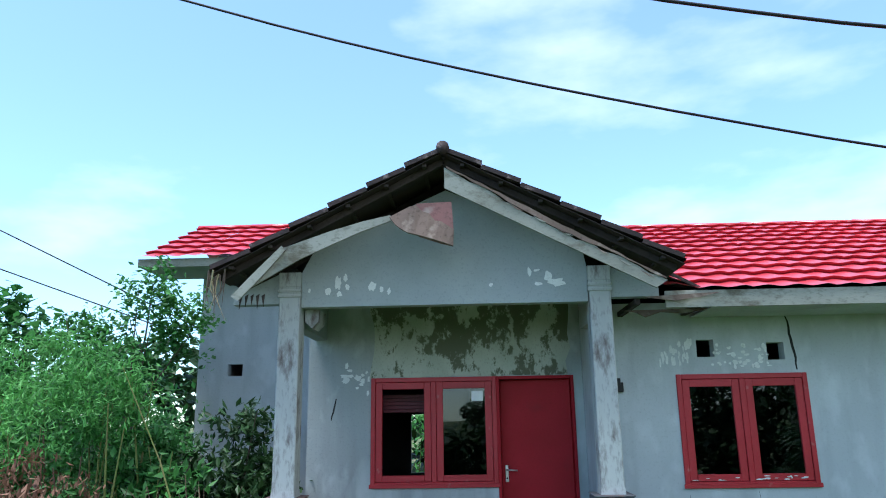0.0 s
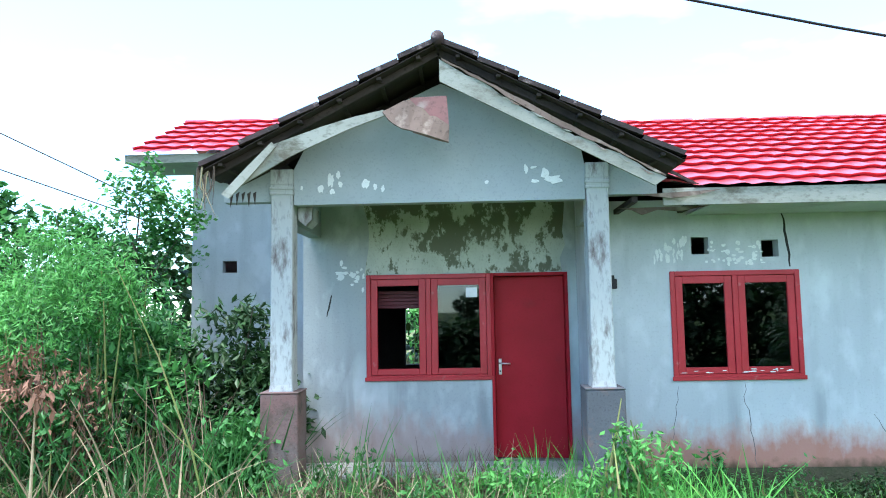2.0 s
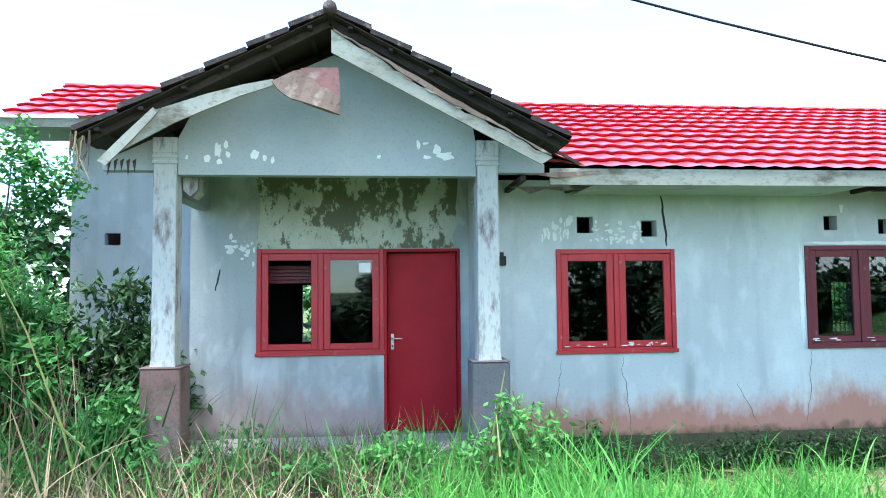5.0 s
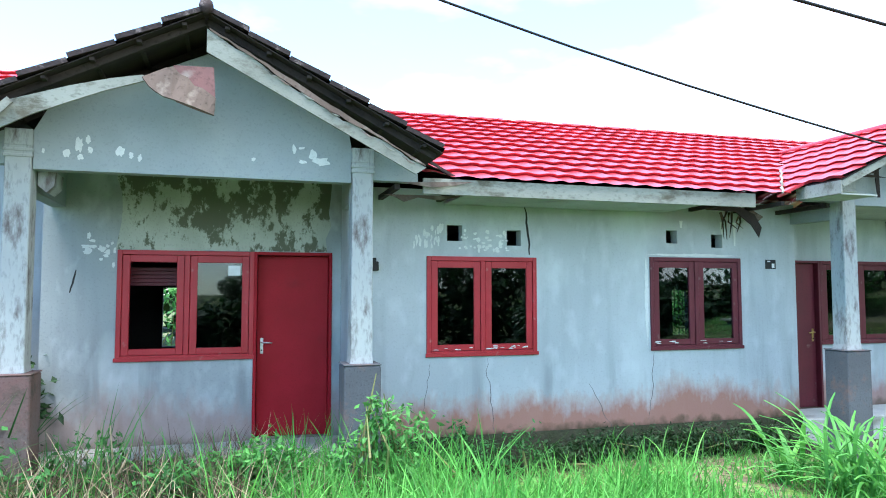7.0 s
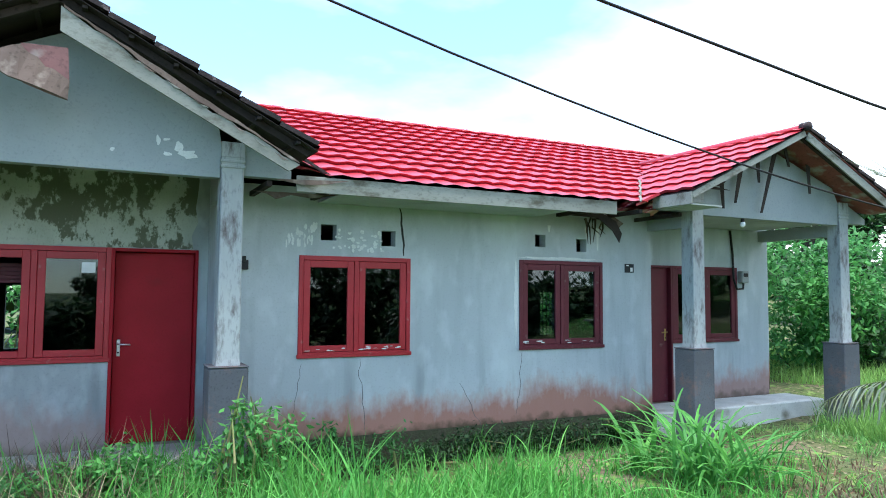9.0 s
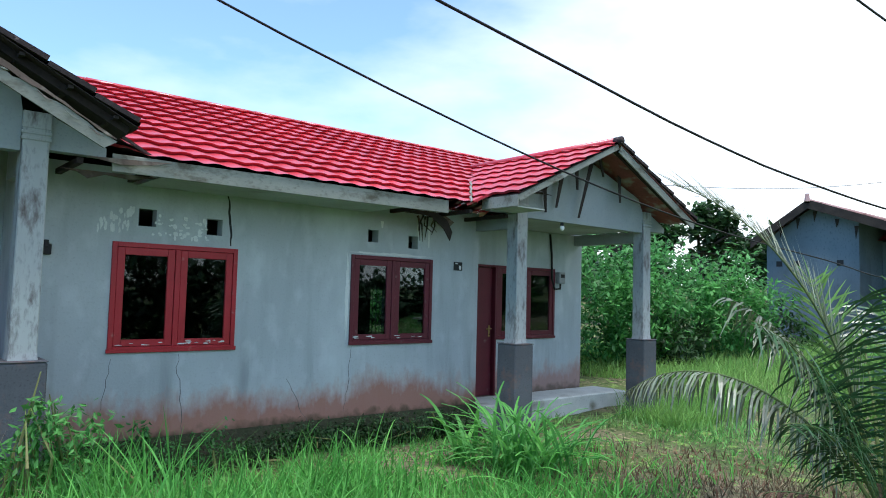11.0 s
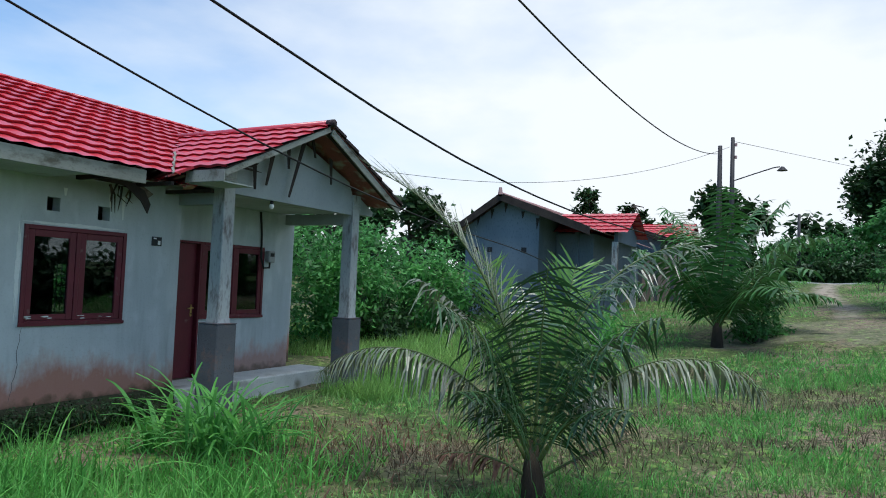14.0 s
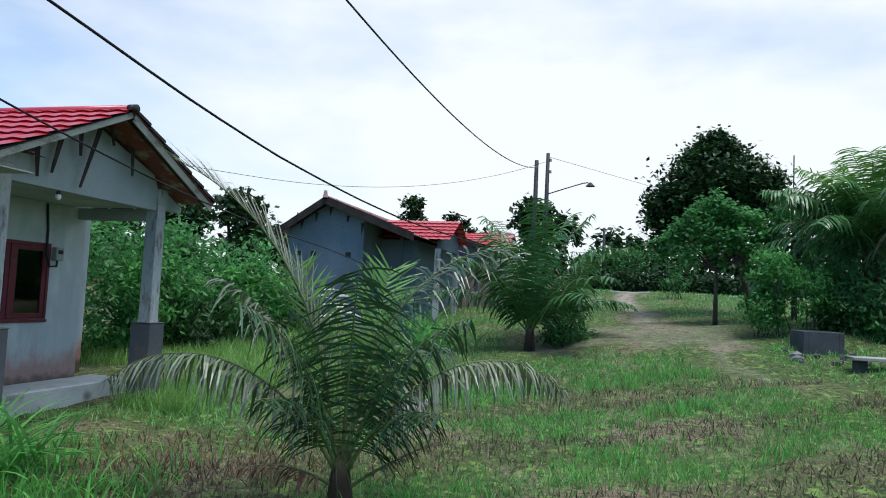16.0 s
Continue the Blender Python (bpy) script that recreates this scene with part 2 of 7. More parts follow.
M_SOFFIT = mat("soffit_board", (0.42, 0.46, 0.44), 0.9, (0.33, 0.36, 0.34), 1.5, 40, 0.4, 0.1, dirt=(0.18, 0.16, 0.12), dirt_lo=0.6, dirt_hi=0.8, dirt_scale=2)
M_ROTTEN = mat("rotten_plywood", (0.16, 0.12, 0.10), 0.95, (0.08, 0.06, 0.05), 3, 30, 0.8, 0.4, dirt=(0.30, 0.26, 0.22), dirt_scale=6)
M_PLY = mat("peeling_red_plywood", (0.27, 0.085, 0.08), 0.9, (0.18, 0.065, 0.06), 3, 30, 0.6, 0.3, dirt=(0.33, 0.30, 0.27), dirt_lo=0.52, dirt_hi=0.66, dirt_scale=4)
M_PLY_FADED = mat("faded_red_plywood", (0.24, 0.12, 0.115), 0.9, (0.16, 0.09, 0.085), 3, 30, 0.6, 0.3, dirt=(0.33, 0.29, 0.26), dirt_lo=0.52, dirt_hi=0.66, dirt_scale=4)
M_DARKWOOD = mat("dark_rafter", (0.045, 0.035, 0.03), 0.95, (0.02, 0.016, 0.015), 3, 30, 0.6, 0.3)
M_CRACK = mat("crack_shadow", (0.12, 0.125, 0.125), 0.95, (0.07, 0.07, 0.07), 5, 40, 0.4, 0.0)
M_BLACK = mat("black_plastic", (0.02, 0.02, 0.022), 0.6, None, 5, 40, 0.3, 0.05)
M_CABLE = mat("black_cable_sheath", (0.012, 0.012, 0.014), 0.6, None, 5, 40, 0.3, 0.0)
M_CHROME = mat("worn_chrome", (0.6, 0.6, 0.6), 0.35, None, 5, 60, 0.3, 0.02, metal=1.0)
M_BRASS = mat("brass", (0.6, 0.42, 0.16), 0.35, None, 5, 60, 0.3, 0.02, metal=1.0)
M_PAPER = mat("white_paper", (0.75, 0.77, 0.78), 0.8, (0.68, 0.70, 0.72), 8, 60, 0.1, 0.0)
M_BULB = mat("white_lamp_glass", (0.85, 0.85, 0.82), 0.25, (0.8, 0.8, 0.78), 5, 30, 0.0, 0.0)
M_PLATE = mat("dark_number_plate", (0.02, 0.025, 0.03), 0.5, None, 5, 40, 0.3, 0.0)
M_STRAW = mat("dry_straw", (0.42, 0.36, 0.24), 0.95, (0.28, 0.22, 0.14), 2, 30, 0.4, 0.0, island=0.4)
M_DEADLEAF = mat("dead_brown_leaf", (0.24, 0.13, 0.09), 0.95, (0.16, 0.09, 0.06), 3, 30, 0.4, 0.0, island=0.4, translucent=0.2)
M_GRASS_HI = mat("bright_tall_grass", (0.175, 0.46, 0.10), 0.6, (0.09, 0.34, 0.065), 0.8, 20, 0.3, 0.0, island=0.35, translucent=0.42)
M_GRASS_LO = mat("short_lawn_grass", (0.15, 0.42, 0.10), 0.7, (0.25, 0.39, 0.14), 0.35, 8, 0.3, 0.0, island=0.4, translucent=0.3)
M_GRASS_DRY = mat("meadow_grass", (0.30, 0.49, 0.14), 0.7, (0.19, 0.40, 0.10), 0.5, 8, 0.3, 0.0, island=0.35, translucent=0.5)
M_GRASS_ARCH = mat("arching_sedge", (0.055, 0.20, 0.045), 0.4, (0.025, 0.10, 0.025), 0.8, 10, 0.3, 0.0, island=0.4, translucent=0.3, spec=0.5)
M_LEAF = mat("shrub_leaf", (0.038, 0.14, 0.042), 0.5, (0.075, 0.24, 0.055), 0.7, 6, 0.3, 0.0, island=0.45, translucent=0.35)
M_LEAF_LIGHT = mat("young_leaf", (0.125, 0.36, 0.09), 0.55, (0.055, 0.21, 0.05), 0.7, 6, 0.3, 0.0, island=0.35, translucent=0.4)
M_LEAF_MID = mat("mid_green_leaf", (0.12, 0.34, 0.10), 0.5, (0.07, 0.23, 0.07), 0.7, 6, 0.3, 0.0, island=0.45, translucent=0.45)
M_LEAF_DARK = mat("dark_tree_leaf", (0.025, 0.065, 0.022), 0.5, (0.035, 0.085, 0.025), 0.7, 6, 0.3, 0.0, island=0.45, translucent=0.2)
M_PALM = mat("palm_leaflet", (0.034, 0.105, 0.034), 0.3, (0.014, 0.05, 0.016), 2, 20, 0.3, 0.0, island=0.4, translucent=0.2, spec=0.9)
M_PALM_OLD = mat("ageing_palm_leaflet", (0.12, 0.17, 0.095), 0.42, (0.24, 0.26, 0.17), 2, 20, 0.3, 0.0, island=0.4, translucent=0.15, spec=0.9)
# lit copy of the leaflets: bright daylight is mixed into the green
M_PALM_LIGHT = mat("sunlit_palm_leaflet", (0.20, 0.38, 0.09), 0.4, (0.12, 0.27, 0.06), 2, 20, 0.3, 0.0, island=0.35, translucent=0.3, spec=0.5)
M_PALM_FADED = mat("bleached_palm_leaflet", (0.42, 0.46, 0.36), 0.4, (0.16, 0.21, 0.11), 2, 20, 0.3, 0.0, island=0.4, translucent=0.15, spec=0.5)
M_PALM_MID = mat("green_palm_leaflet", (0.075, 0.21, 0.055), 0.32, (0.035, 0.12, 0.03), 2, 20, 0.3, 0.0, island=0.4, translucent=0.25, spec=0.7)
M_RACHIS = mat("palm_rachis", (0.14, 0.19, 0.06), 0.5, (0.10, 0.13, 0.05), 3, 30, 0.4, 0.1)
M_BARK = mat("grey_brown_bark", (0.10, 0.08, 0.065), 0.95, (0.06, 0.05, 0.04), 4, 30, 0.7, 0.5, stretch=(1, 1, 0.3), bumpd=0.02)
M_FIBRE = mat("palm_trunk_fibre", (0.04, 0.03, 0.022), 0.95, (0.07, 0.052, 0.035), 6, 40, 0.7, 0.6, stretch=(1, 1, 0.3), bumpd=0.02)
M_STEM = mat("green_stem", (0.16, 0.22, 0.06), 0.7, (0.20, 0.18, 0.08), 3, 30, 0.4, 0.0)
M_POLE = mat("dark_steel_pole", (0.04, 0.04, 0.045), 0.6, None, 3, 30, 0.4, 0.1)
M_FARWALL = mat("far_house_paint", (0.14, 0.18, 0.22), 0.9, (0.095, 0.13, 0.165), 0.8, 20, 0.5, 0.1, dirt=(0.07, 0.09, 0.10), dirt_lo=0.55, dirt_hi=0.75, dirt_scale=0.9, stretch=(1, 1, 0.5))
M_METER = mat("grey_meter_plastic", (0.30, 0.32, 0.33), 0.5, (0.24, 0.26, 0.27), 5, 40, 0.3, 0.05)
M_ZINC = mat("old_zinc_sheet", (0.42, 0.27, 0.26), 0.6, (0.30, 0.18, 0.17), 1.5, 20, 0.5, 0.1, dirt=(0.12, 0.06, 0.05), dirt_scale=1.5)
M_BOARD = mat("pinkish_brown_board", (0.26, 0.20, 0.17), 0.9, (0.18, 0.135, 0.115), 2, 30, 0.5, 0.2, obrand=0.2, stretch=(1, 1, 0.3))
M_BLOCK = mat("grey_block_wall", (0.085, 0.092, 0.10), 0.95, (0.055, 0.06, 0.065), 2, 30, 0.6, 0.4)


def glass_mat():
    """Clear window glass, dusty enough to mirror the sky and trees."""
    m = bpy.data.materials.new("window_glass")
    m.use_nodes = True
    n, l = m.node_tree.nodes, m.node_tree.links
    n.remove(n["Principled BSDF"])
    tr, gl, mx, fr = n.new("ShaderNodeBsdfTransparent"), n.new("ShaderNodeBsdfGlossy"), n.new("ShaderNodeMixShader"), n.new("ShaderNodeFresnel")
    tr.inputs[0].default_value = (0.42, 0.48, 0.47, 1)
    gl.inputs["Color"].default_value, gl.inputs["Roughness"].default_value = (0.9, 0.95, 0.97, 1), 0.015
    fr.inputs[0].default_value = 1.6
    l.new(fr.outputs[0], mx.inputs[0])
    l.new(tr.outputs[0], mx.inputs[1])
    l.new(gl.outputs[0], mx.inputs[2])
    l.new(mx.outputs[0], n["Material Output"].inputs["Surface"])
    return m


M_GLASS = glass_mat()


def ground_mat():
    """Earth under thin grass: green turf, trodden red-brown soil, and a pale track leading away."""
    # the turf green is darkened to paint in shaded gaps between the blades
    m = mat("earth_and_turf", (0.05, 0.105, 0.022), 1.0, (0.095, 0.115, 0.04), 0.35, 5, 0.6, 0.8, dirt=(0.20, 0.15, 0.105), dirt_lo=0.5, dirt_hi=0.66, dirt_scale=0.45, bumpd=0.04)
    n, l = m.node_tree.nodes, m.node_tree.links
    b = n["Principled BSDF"]
    src = b.inputs["Base Color"].links[0].from_socket
    for sc, lo, hi, colr in ((9.0, 0.52, 0.62, (0.03, 0.05, 0.014)), (5.0, 0.55, 0.66, (0.16, 0.27, 0.06)), (22.0, 0.56, 0.66, (0.022, 0.032, 0.012)), (13.0, 0.60, 0.68, (0.27, 0.22, 0.14))):
        t, q, w = n.new("ShaderNodeTexNoise"), n.new("ShaderNodeMapRange"), n.new("ShaderNodeMix")
        t.inputs["Scale"].default_value, t.inputs["Detail"].default_value = sc, 5
        q.inputs["From Min"].default_value, q.inputs["From Max"].default_value = lo, hi
        w.data_type = 'RGBA'
        l.new(n["Texture Coordinate"].outputs["Object"], t.inputs["Vector"])
        l.new(t.outputs["Fac"], q.inputs["Value"])
        l.new(q.outputs[0], w.inputs[0])
        l.new(src, w.inputs[6])
        w.inputs[7].default_value = (*colr, 1)
        src = w.outputs[2]
    at, no, x = n.new("ShaderNodeAttribute"), n.new("ShaderNodeTexNoise"), n.new("ShaderNodeMix")
    at.attribute_name = "track"
    no.inputs["Scale"].default_value, no.inputs["Detail"].default_value = 0.9, 8
    mu = n.new("ShaderNodeMath")
    mu.operation = 'MULTIPLY'
    mr = n.new("ShaderNodeMapRange")
    mr.inputs["From Min"].default_value, mr.inputs["From Max"].default_value = 0.34, 0.62
    l.new(at.outputs["Fac"], mu.inputs[0])
    l.new(no.outputs["Fac"], mu.inputs[1])
    l.new(mu.outputs[0], mr.inputs["Value"])
    x.data_type = 'RGBA'
    l.new(mr.outputs[0], x.inputs[0])
    l.new(src, x.inputs[6])
    x.inputs[7].default_value = (0.30, 0.235, 0.18, 1)
    # dark damp litter on the bare soil
    dn, dr, dm = n.new("ShaderNodeTexNoise"), n.new("ShaderNodeMapRange"), n.new("ShaderNodeMix")
    dn.inputs["Scale"].default_value, dn.inputs["Detail"].default_value = 3.2, 9
    dr.inputs["From Min"].default_value, dr.inputs["From Max"].default_value = 0.50, 0.60
    dr.inputs["To Max"].default_value = 0.75
    dm.data_type = 'RGBA'
    l.new(n["Texture Coordinate"].outputs["Object"], dn.inputs["Vector"])
    l.new(dn.outputs["Fac"], dr.inputs["Value"])
    l.new(dr.outputs[0], dm.inputs[0])
    dm.inputs[6].default_value, dm.inputs[7].default_value = (0.37, 0.31, 0.26, 1), (0.12, 0.09, 0.072, 1)
    l.new(dm.outputs[2], x.inputs[7])
    l.new(x.outputs[2], b.inputs["Base Color"])
    return m


M_GROUND = ground_mat()


# ---- mesh helpers ----
def origin_of(ob):
    while ob.parent:
        ob = ob.parent
    return ob.location


def thing(name, loc, label, category, group="", kind=""):
    ob = new(name)
    ob.location = loc
    ob.empty_display_size = 0.2
    return tagged(ob, label, category, group, kind)


def mesh_obj(name, verts, faces, material, parent=None, label="", smooth=False):
    """Link a mesh given in world coordinates as one object, under a thing or part if given."""
    me = bpy.data.meshes.new(name)
    v = np.asarray(verts, dtype=float).reshape(-1, 3)
    if parent is not None:
        v = v - np.array(origin_of(parent))
    me.from_pydata(v.tolist(), [], faces if isinstance(faces, list) else faces.tolist())
    me.materials.append(material)
    if smooth:
        me.shade_smooth()
    me.update()
    ob = new(name, me)
    if parent is not None:
        ob.parent = parent
    return tagged(ob, label)


def part(name, bm, material, parent, label="", smooth=False):
    me = bpy.data.meshes.new(name)
    if parent is not None:
        bmesh.ops.translate(bm, vec=-Vector(origin_of(parent)), verts=bm.verts)
    bmesh.ops.recalc_face_normals(bm, faces=bm.faces)
    bm.to_mesh(me)
    bm.free()
    me.materials.append(material)
    if smooth:
        me.shade_smooth()
    ob = new(name, me)
    ob.parent = parent
    return tagged(ob, label)


def add_box(bm, x0, x1, y0, y1, z0, z1, bevel=0.0):
    x0, x1, y0, y1, z0, z1 = min(x0, x1), max(x0, x1), min(y0, y1), max(y0, y1), min(z0, z1), max(z0, z1)
    r = bmesh.ops.create_cube(bm, size=1, matrix=Matrix.Translation(((x0 + x1) / 2, (y0 + y1) / 2, (z0 + z1) / 2)) @ Matrix.Diagonal((x1 - x0, y1 - y0, z1 - z0, 1)))
    if bevel:
        es = list({e for v in r["verts"] for e in v.link_edges})
        bmesh.ops.bevel(bm, geom=es, offset=bevel, segments=1, affect='EDGES')
    return r


def box(*a, bevel=0.0):
    bm = bmesh.new()
    add_box(bm, *a, bevel=bevel)
    return bm


def prism(poly, y0, y1):
    """A slab with the outline poly (x, z), from y0 to y1."""
    bm = bmesh.new()
    a = [bm.verts.new((x, y0, z)) for x, z in poly]
    b = [bm.verts.new((x, y1, z)) for x, z in poly]
    bm.faces.new(a)
    bm.faces.new(b[::-1])
    for i in range(len(poly)):
        j = (i + 1) % len(poly)
        bm.faces.new((a[i], a[j], b[j], b[i]))
    return bm


def tube(pts, radii, seg=8, cap=True):
    pts = np.asarray(pts, float)
    n = len(pts)
    radii = np.full(n, radii) if np.isscalar(radii) else np.asarray(radii, float)
    d = np.gradient(pts, axis=0)
    d /= np.linalg.norm(d, axis=1)[:, None] + 1e-9
    ref = np.where(np.abs(d[:, 2:3]) > 0.9, np.array([[1.0, 0, 0]]), np.array([[0, 0, 1.0]]))
    u = np.cross(d, ref)
    u /= np.linalg.norm(u, axis=1)[:, None] + 1e-9
    w = np.cross(d, u)
    a = np.arange(seg) * 2 * math.pi / seg
    v = pts[:, None] + radii[:, None, None] * (np.cos(a)[None, :, None] * u[:, None] + np.sin(a)[None, :, None] * w[:, None])
    f = [(i * seg + k, i * seg + (k + 1) % seg, (i + 1) * seg + (k + 1) % seg, (i + 1) * seg + k) for i in range(n - 1) for k in range(seg)]
    if cap:
        f += [tuple(range(seg))[::-1], tuple((n - 1) * seg + k for k in range(seg))]
    return v.reshape(-1, 3), f


def merge(chunks):
    vs, fs, o = [], [], 0
    for v, f in chunks:
        vs.append(np.asarray(v).reshape(-1, 3))
        fs += [tuple(i + o for i in q) for q in f]
        o += len(vs[-1])
    return np.concatenate(vs), fs


def holed_wall(name, x0, x1, z0, z1, y0, y1, holes, material, parent=None, top=None):
    """A wall along x from y0 to y1, with openings (x0, x1, z0, z1) right through it."""
    xs = sorted({x0, x1, *[h[0] for h in holes], *[h[1] for h in holes]})
    zs = sorted({z0, z1, *[h[2] for h in holes], *[h[3] for h in holes]})
    solid = {}
    for i in range(len(xs) - 1):
        for k in range(len(zs) - 1):
            cx, cz = (xs[i] + xs[i + 1]) / 2, (zs[k] + zs[k + 1]) / 2
            solid[i, k] = not any(h[0] < cx < h[1] and h[2] < cz < h[3] for h in holes)
    v, f = [], []

    def quad(*p):
        f.append(tuple(range(len(v), len(v) + 4)))
        v.extend(p)

    for (i, k), s in solid.items():
        if not s:
            continue
        a, b, c, d = xs[i], xs[i + 1], zs[k], zs[k + 1]
        quad((a, y0, c), (b, y0, c), (b, y0, d), (a, y0, d))
        quad((b, y1, c), (a, y1, c), (a, y1, d), (b, y1, d))
        if not solid.get((i - 1, k)):
            quad((a, y1, c), (a, y0, c), (a, y0, d), (a, y1, d))
        if not solid.get((i + 1, k)):
            quad((b, y0, c), (b, y1, c), (b, y1, d), (b, y0, d))
        if not solid.get((i, k - 1)):
            quad((a, y1, c), (b, y1, c), (b, y0, c), (a, y0, c))
        if not solid.get((i, k + 1)):
            quad((a, y0, d), (b, y0, d), (b, y1, d), (a, y1, d))
    return mesh_obj(name, v, f, material, parent)


# ---- the lie of the land ----
def ground_z(x, y):
    s = np.clip(np.asarray(x, float) - 10, 0, 34)
    y = np.asarray(y, float)
    far = np.asarray(x, float)
    rise = 0.03 * s + 0.0015 * s * s + 0.0072 * np.clip(far - 10, 0, 13) * np.clip((42 - far) / 16, 0, 1) * np.clip(-y - 6, 0, 8)
    lump = 0.05 * np.sin(x * 1.3 + 0.4) * np.cos(y * 1.1) + 0.03 * np.sin(x * 2.9 + y * 2.3)
    return -0.33 + rise + lump


def track_at(x, y):
    """1 on the trodden track that leads away to the road, 0 beside it."""
    x, y = np.asarray(x, float), np.asarray(y, float)
    mid = -8.65 - 0.02 * (x - 30) - 0.4 * np.sin((x - 26) / 3.0)
    w = np.clip(1 - np.abs(y - mid) / 1.25, 0, 1) * np.clip((x - 24) / 5, 0, 1)
    edge = 20.6 - 0.8 * np.clip(y + 7.4, 0, 2) + 0.5 * np.sin(y * 2.3)
    apron = 0.82 * np.clip((x - edge) / 1.6, 0, 1) * np.clip((31 - x) / 4, 0, 1) * np.clip((y + 12.5) / 1.2, 0, 1) * np.clip((-4.4 - y) / 1.2, 0, 1)
    bend = -10.4 - 0.22 * np.clip(20 - x, 0, 8) + 0.25 * np.sin(x * 1.1)
    strip = 0.8 * np.clip(1.25 - np.abs(y - bend) / 0.9, 0, 1) * np.clip((x - 14.5) / 2, 0, 1) * np.clip((29 - x) / 2, 0, 1)
    apron = np.maximum(apron, strip)
    bare = 0.8 * np.clip(1.15 - ((x - 8.1) / 1.9) ** 2 - ((y + 3.6) / 1.8) ** 2, 0, 1)
    return np.clip(np.maximum(np.maximum(w * 1.3, apron), bare), 0, 1)


def build_ground():
    xs = np.concatenate([[-900, -300, -120, -60, -30], np.arange(-16, 60, 0.4), [62, 70, 90, 130, 250, 900]])
    ys = np.concatenate([[-900, -300, -120, -60, -30], np.arange(-20, 14, 0.4), [16, 22, 40, 90, 300, 900]])
    gx, gy = np.meshgrid(xs, ys, indexing="ij")
    gz = ground_z(gx, gy)
    v = np.stack([gx, gy, gz], -1).reshape(-1, 3)
    ny = len(ys)
    i, j = np.meshgrid(np.arange(len(xs) - 1), np.arange(ny - 1), indexing="ij")
    a = (i * ny + j).ravel()
    f = np.stack([a, a + ny, a + ny + 1, a + 1], 1)
    ob = mesh_obj("ground", v, f, M_GROUND, None, "green turf and trodden brown earth with a pale track", True)
    at = ob.data.attributes.new("track", 'FLOAT', 'POINT')
    at.data.foreach_set("value", track_at(gx, gy).ravel().astype(np.float32))
    tagged(ob, "", "ground", "", "structure")


build_ground()

# ---- the twin house ----
MID = 5.33          # the two units mirror each other about this x
Y_POR = 0.60        # face of the recessed porch wall
EAVE_Y, EAVE_Z = -0.88, 2.74
RIDGE_Y, RIDGE_Z = 3.20, 4.45
WING_Y, WING_EAVE, BACK_Y = 2.10, 1.22, 6.40
PITCH = (RIDGE_Z - EAVE_Z) / (RIDGE_Y - EAVE_Y)
POR_X, POR_Y = 0.93, -1.42     # ridge of the porch roof and its front edge
POR_TOP = {1: 4.02, 2: 3.87}
POR_HALF, POR_DROPS = 2.10, {1: 1.10, 2: 0.98}
COURSE, WAVE = 0.36, 0.28


def fx(unit, x):
    return x if unit == 1 else 2 * MID - x


def span(unit, a, b):
    a, b = fx(unit, a), fx(unit, b)
    return min(a, b), max(a, b)


W2, W3 = (3.25, 4.575, 0.92, 2.03), (6.085, 7.41, 0.93, 2.06)
VENTS = [(3.49, 3.67, 2.205, 2.385), (4.21, 4.385, 2.165, 2.345), (6.33, 6.49, 2.235, 2.395), (6.985, 7.15, 2.19, 2.36)]
wall_front = holed_wall("wall_front", 2.385, 8.275, 0.03, 2.78, 0.0, 0.14, [W2, W3, *VENTS], M_WALL)
tagged(wall_front, "faded blue-grey painted wall splashed with red earth", "wall", "", "structure")
for u in (1, 2):
    a, b = span(u, -0.72, 2.40)
    w, d = span(u, 0.0, 1.41), span(u, 1.41, 2.28)
    if u == 1:
        b = 2.384
    else:
        a = 8.276
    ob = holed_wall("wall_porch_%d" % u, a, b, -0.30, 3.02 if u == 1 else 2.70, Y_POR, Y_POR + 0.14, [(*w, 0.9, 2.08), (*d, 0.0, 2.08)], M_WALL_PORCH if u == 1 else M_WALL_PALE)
    tagged(ob, "blue-grey porch wall with peeling paint", "wall", "", "structure")
    # return between the porch wall and the front wall
    a, b = span(u, 2.385, 2.52)
    ob = part("wall_return_%d" % u, box(a, b, 0.14, Y_POR - 0.001, -0.3, 3.02 if u == 1 else 2.78), M_WALL, None)
    tagged(ob, "short return wall beside the porch", "wall", "", "structure")
    a, b = span(u, -0.72, -0.58)
    ob = part("wall_side_%d" % u, box(a, b, Y_POR + 0.141, WING_Y, -0.3, 3.0), M_WALL, None)
    tagged(ob, "blue-grey side wall", "wall", "", "structure")
    # set-back wing
    a, b = span(u, -2.60, -0.58)
    v = span(u, -2.18, -1.98)
    ob = holed_wall("wall_wing_%d" % u, a, b, -0.3, 3.75, WING_Y, WING_Y + 0.14, [(*v, 2.23, 2.39)], M_WALL)
    tagged(ob, "blue-grey wall of the set-back wing", "wall", "", "structure")
    a, b = span(u, -2.60, -2.46)
    prof = [(WING_Y + 0.141, -0.3), (BACK_Y, -0.3), (BACK_Y, 3.0), (RIDGE_Y, RIDGE_Z - 0.12), (WING_Y + 0.141, 3.85)]
    bm = bmesh.new()
    va, vb = [bm.verts.new((a, y, z)) for y, z in prof], [bm.verts.new((b, y, z)) for y, z in prof]
    bm.faces.new(va)
    bm.faces.new(vb[::-1])
    for i in range(5):
        bm.faces.new((va[i], va[(i + 1) % 5], vb[(i + 1) % 5], vb[i]))
    ob = part("wall_gable_%d" % u, bm, M_WALL, None)
    tagged(ob, "blue-grey gable end wall", "wall", "", "structure")
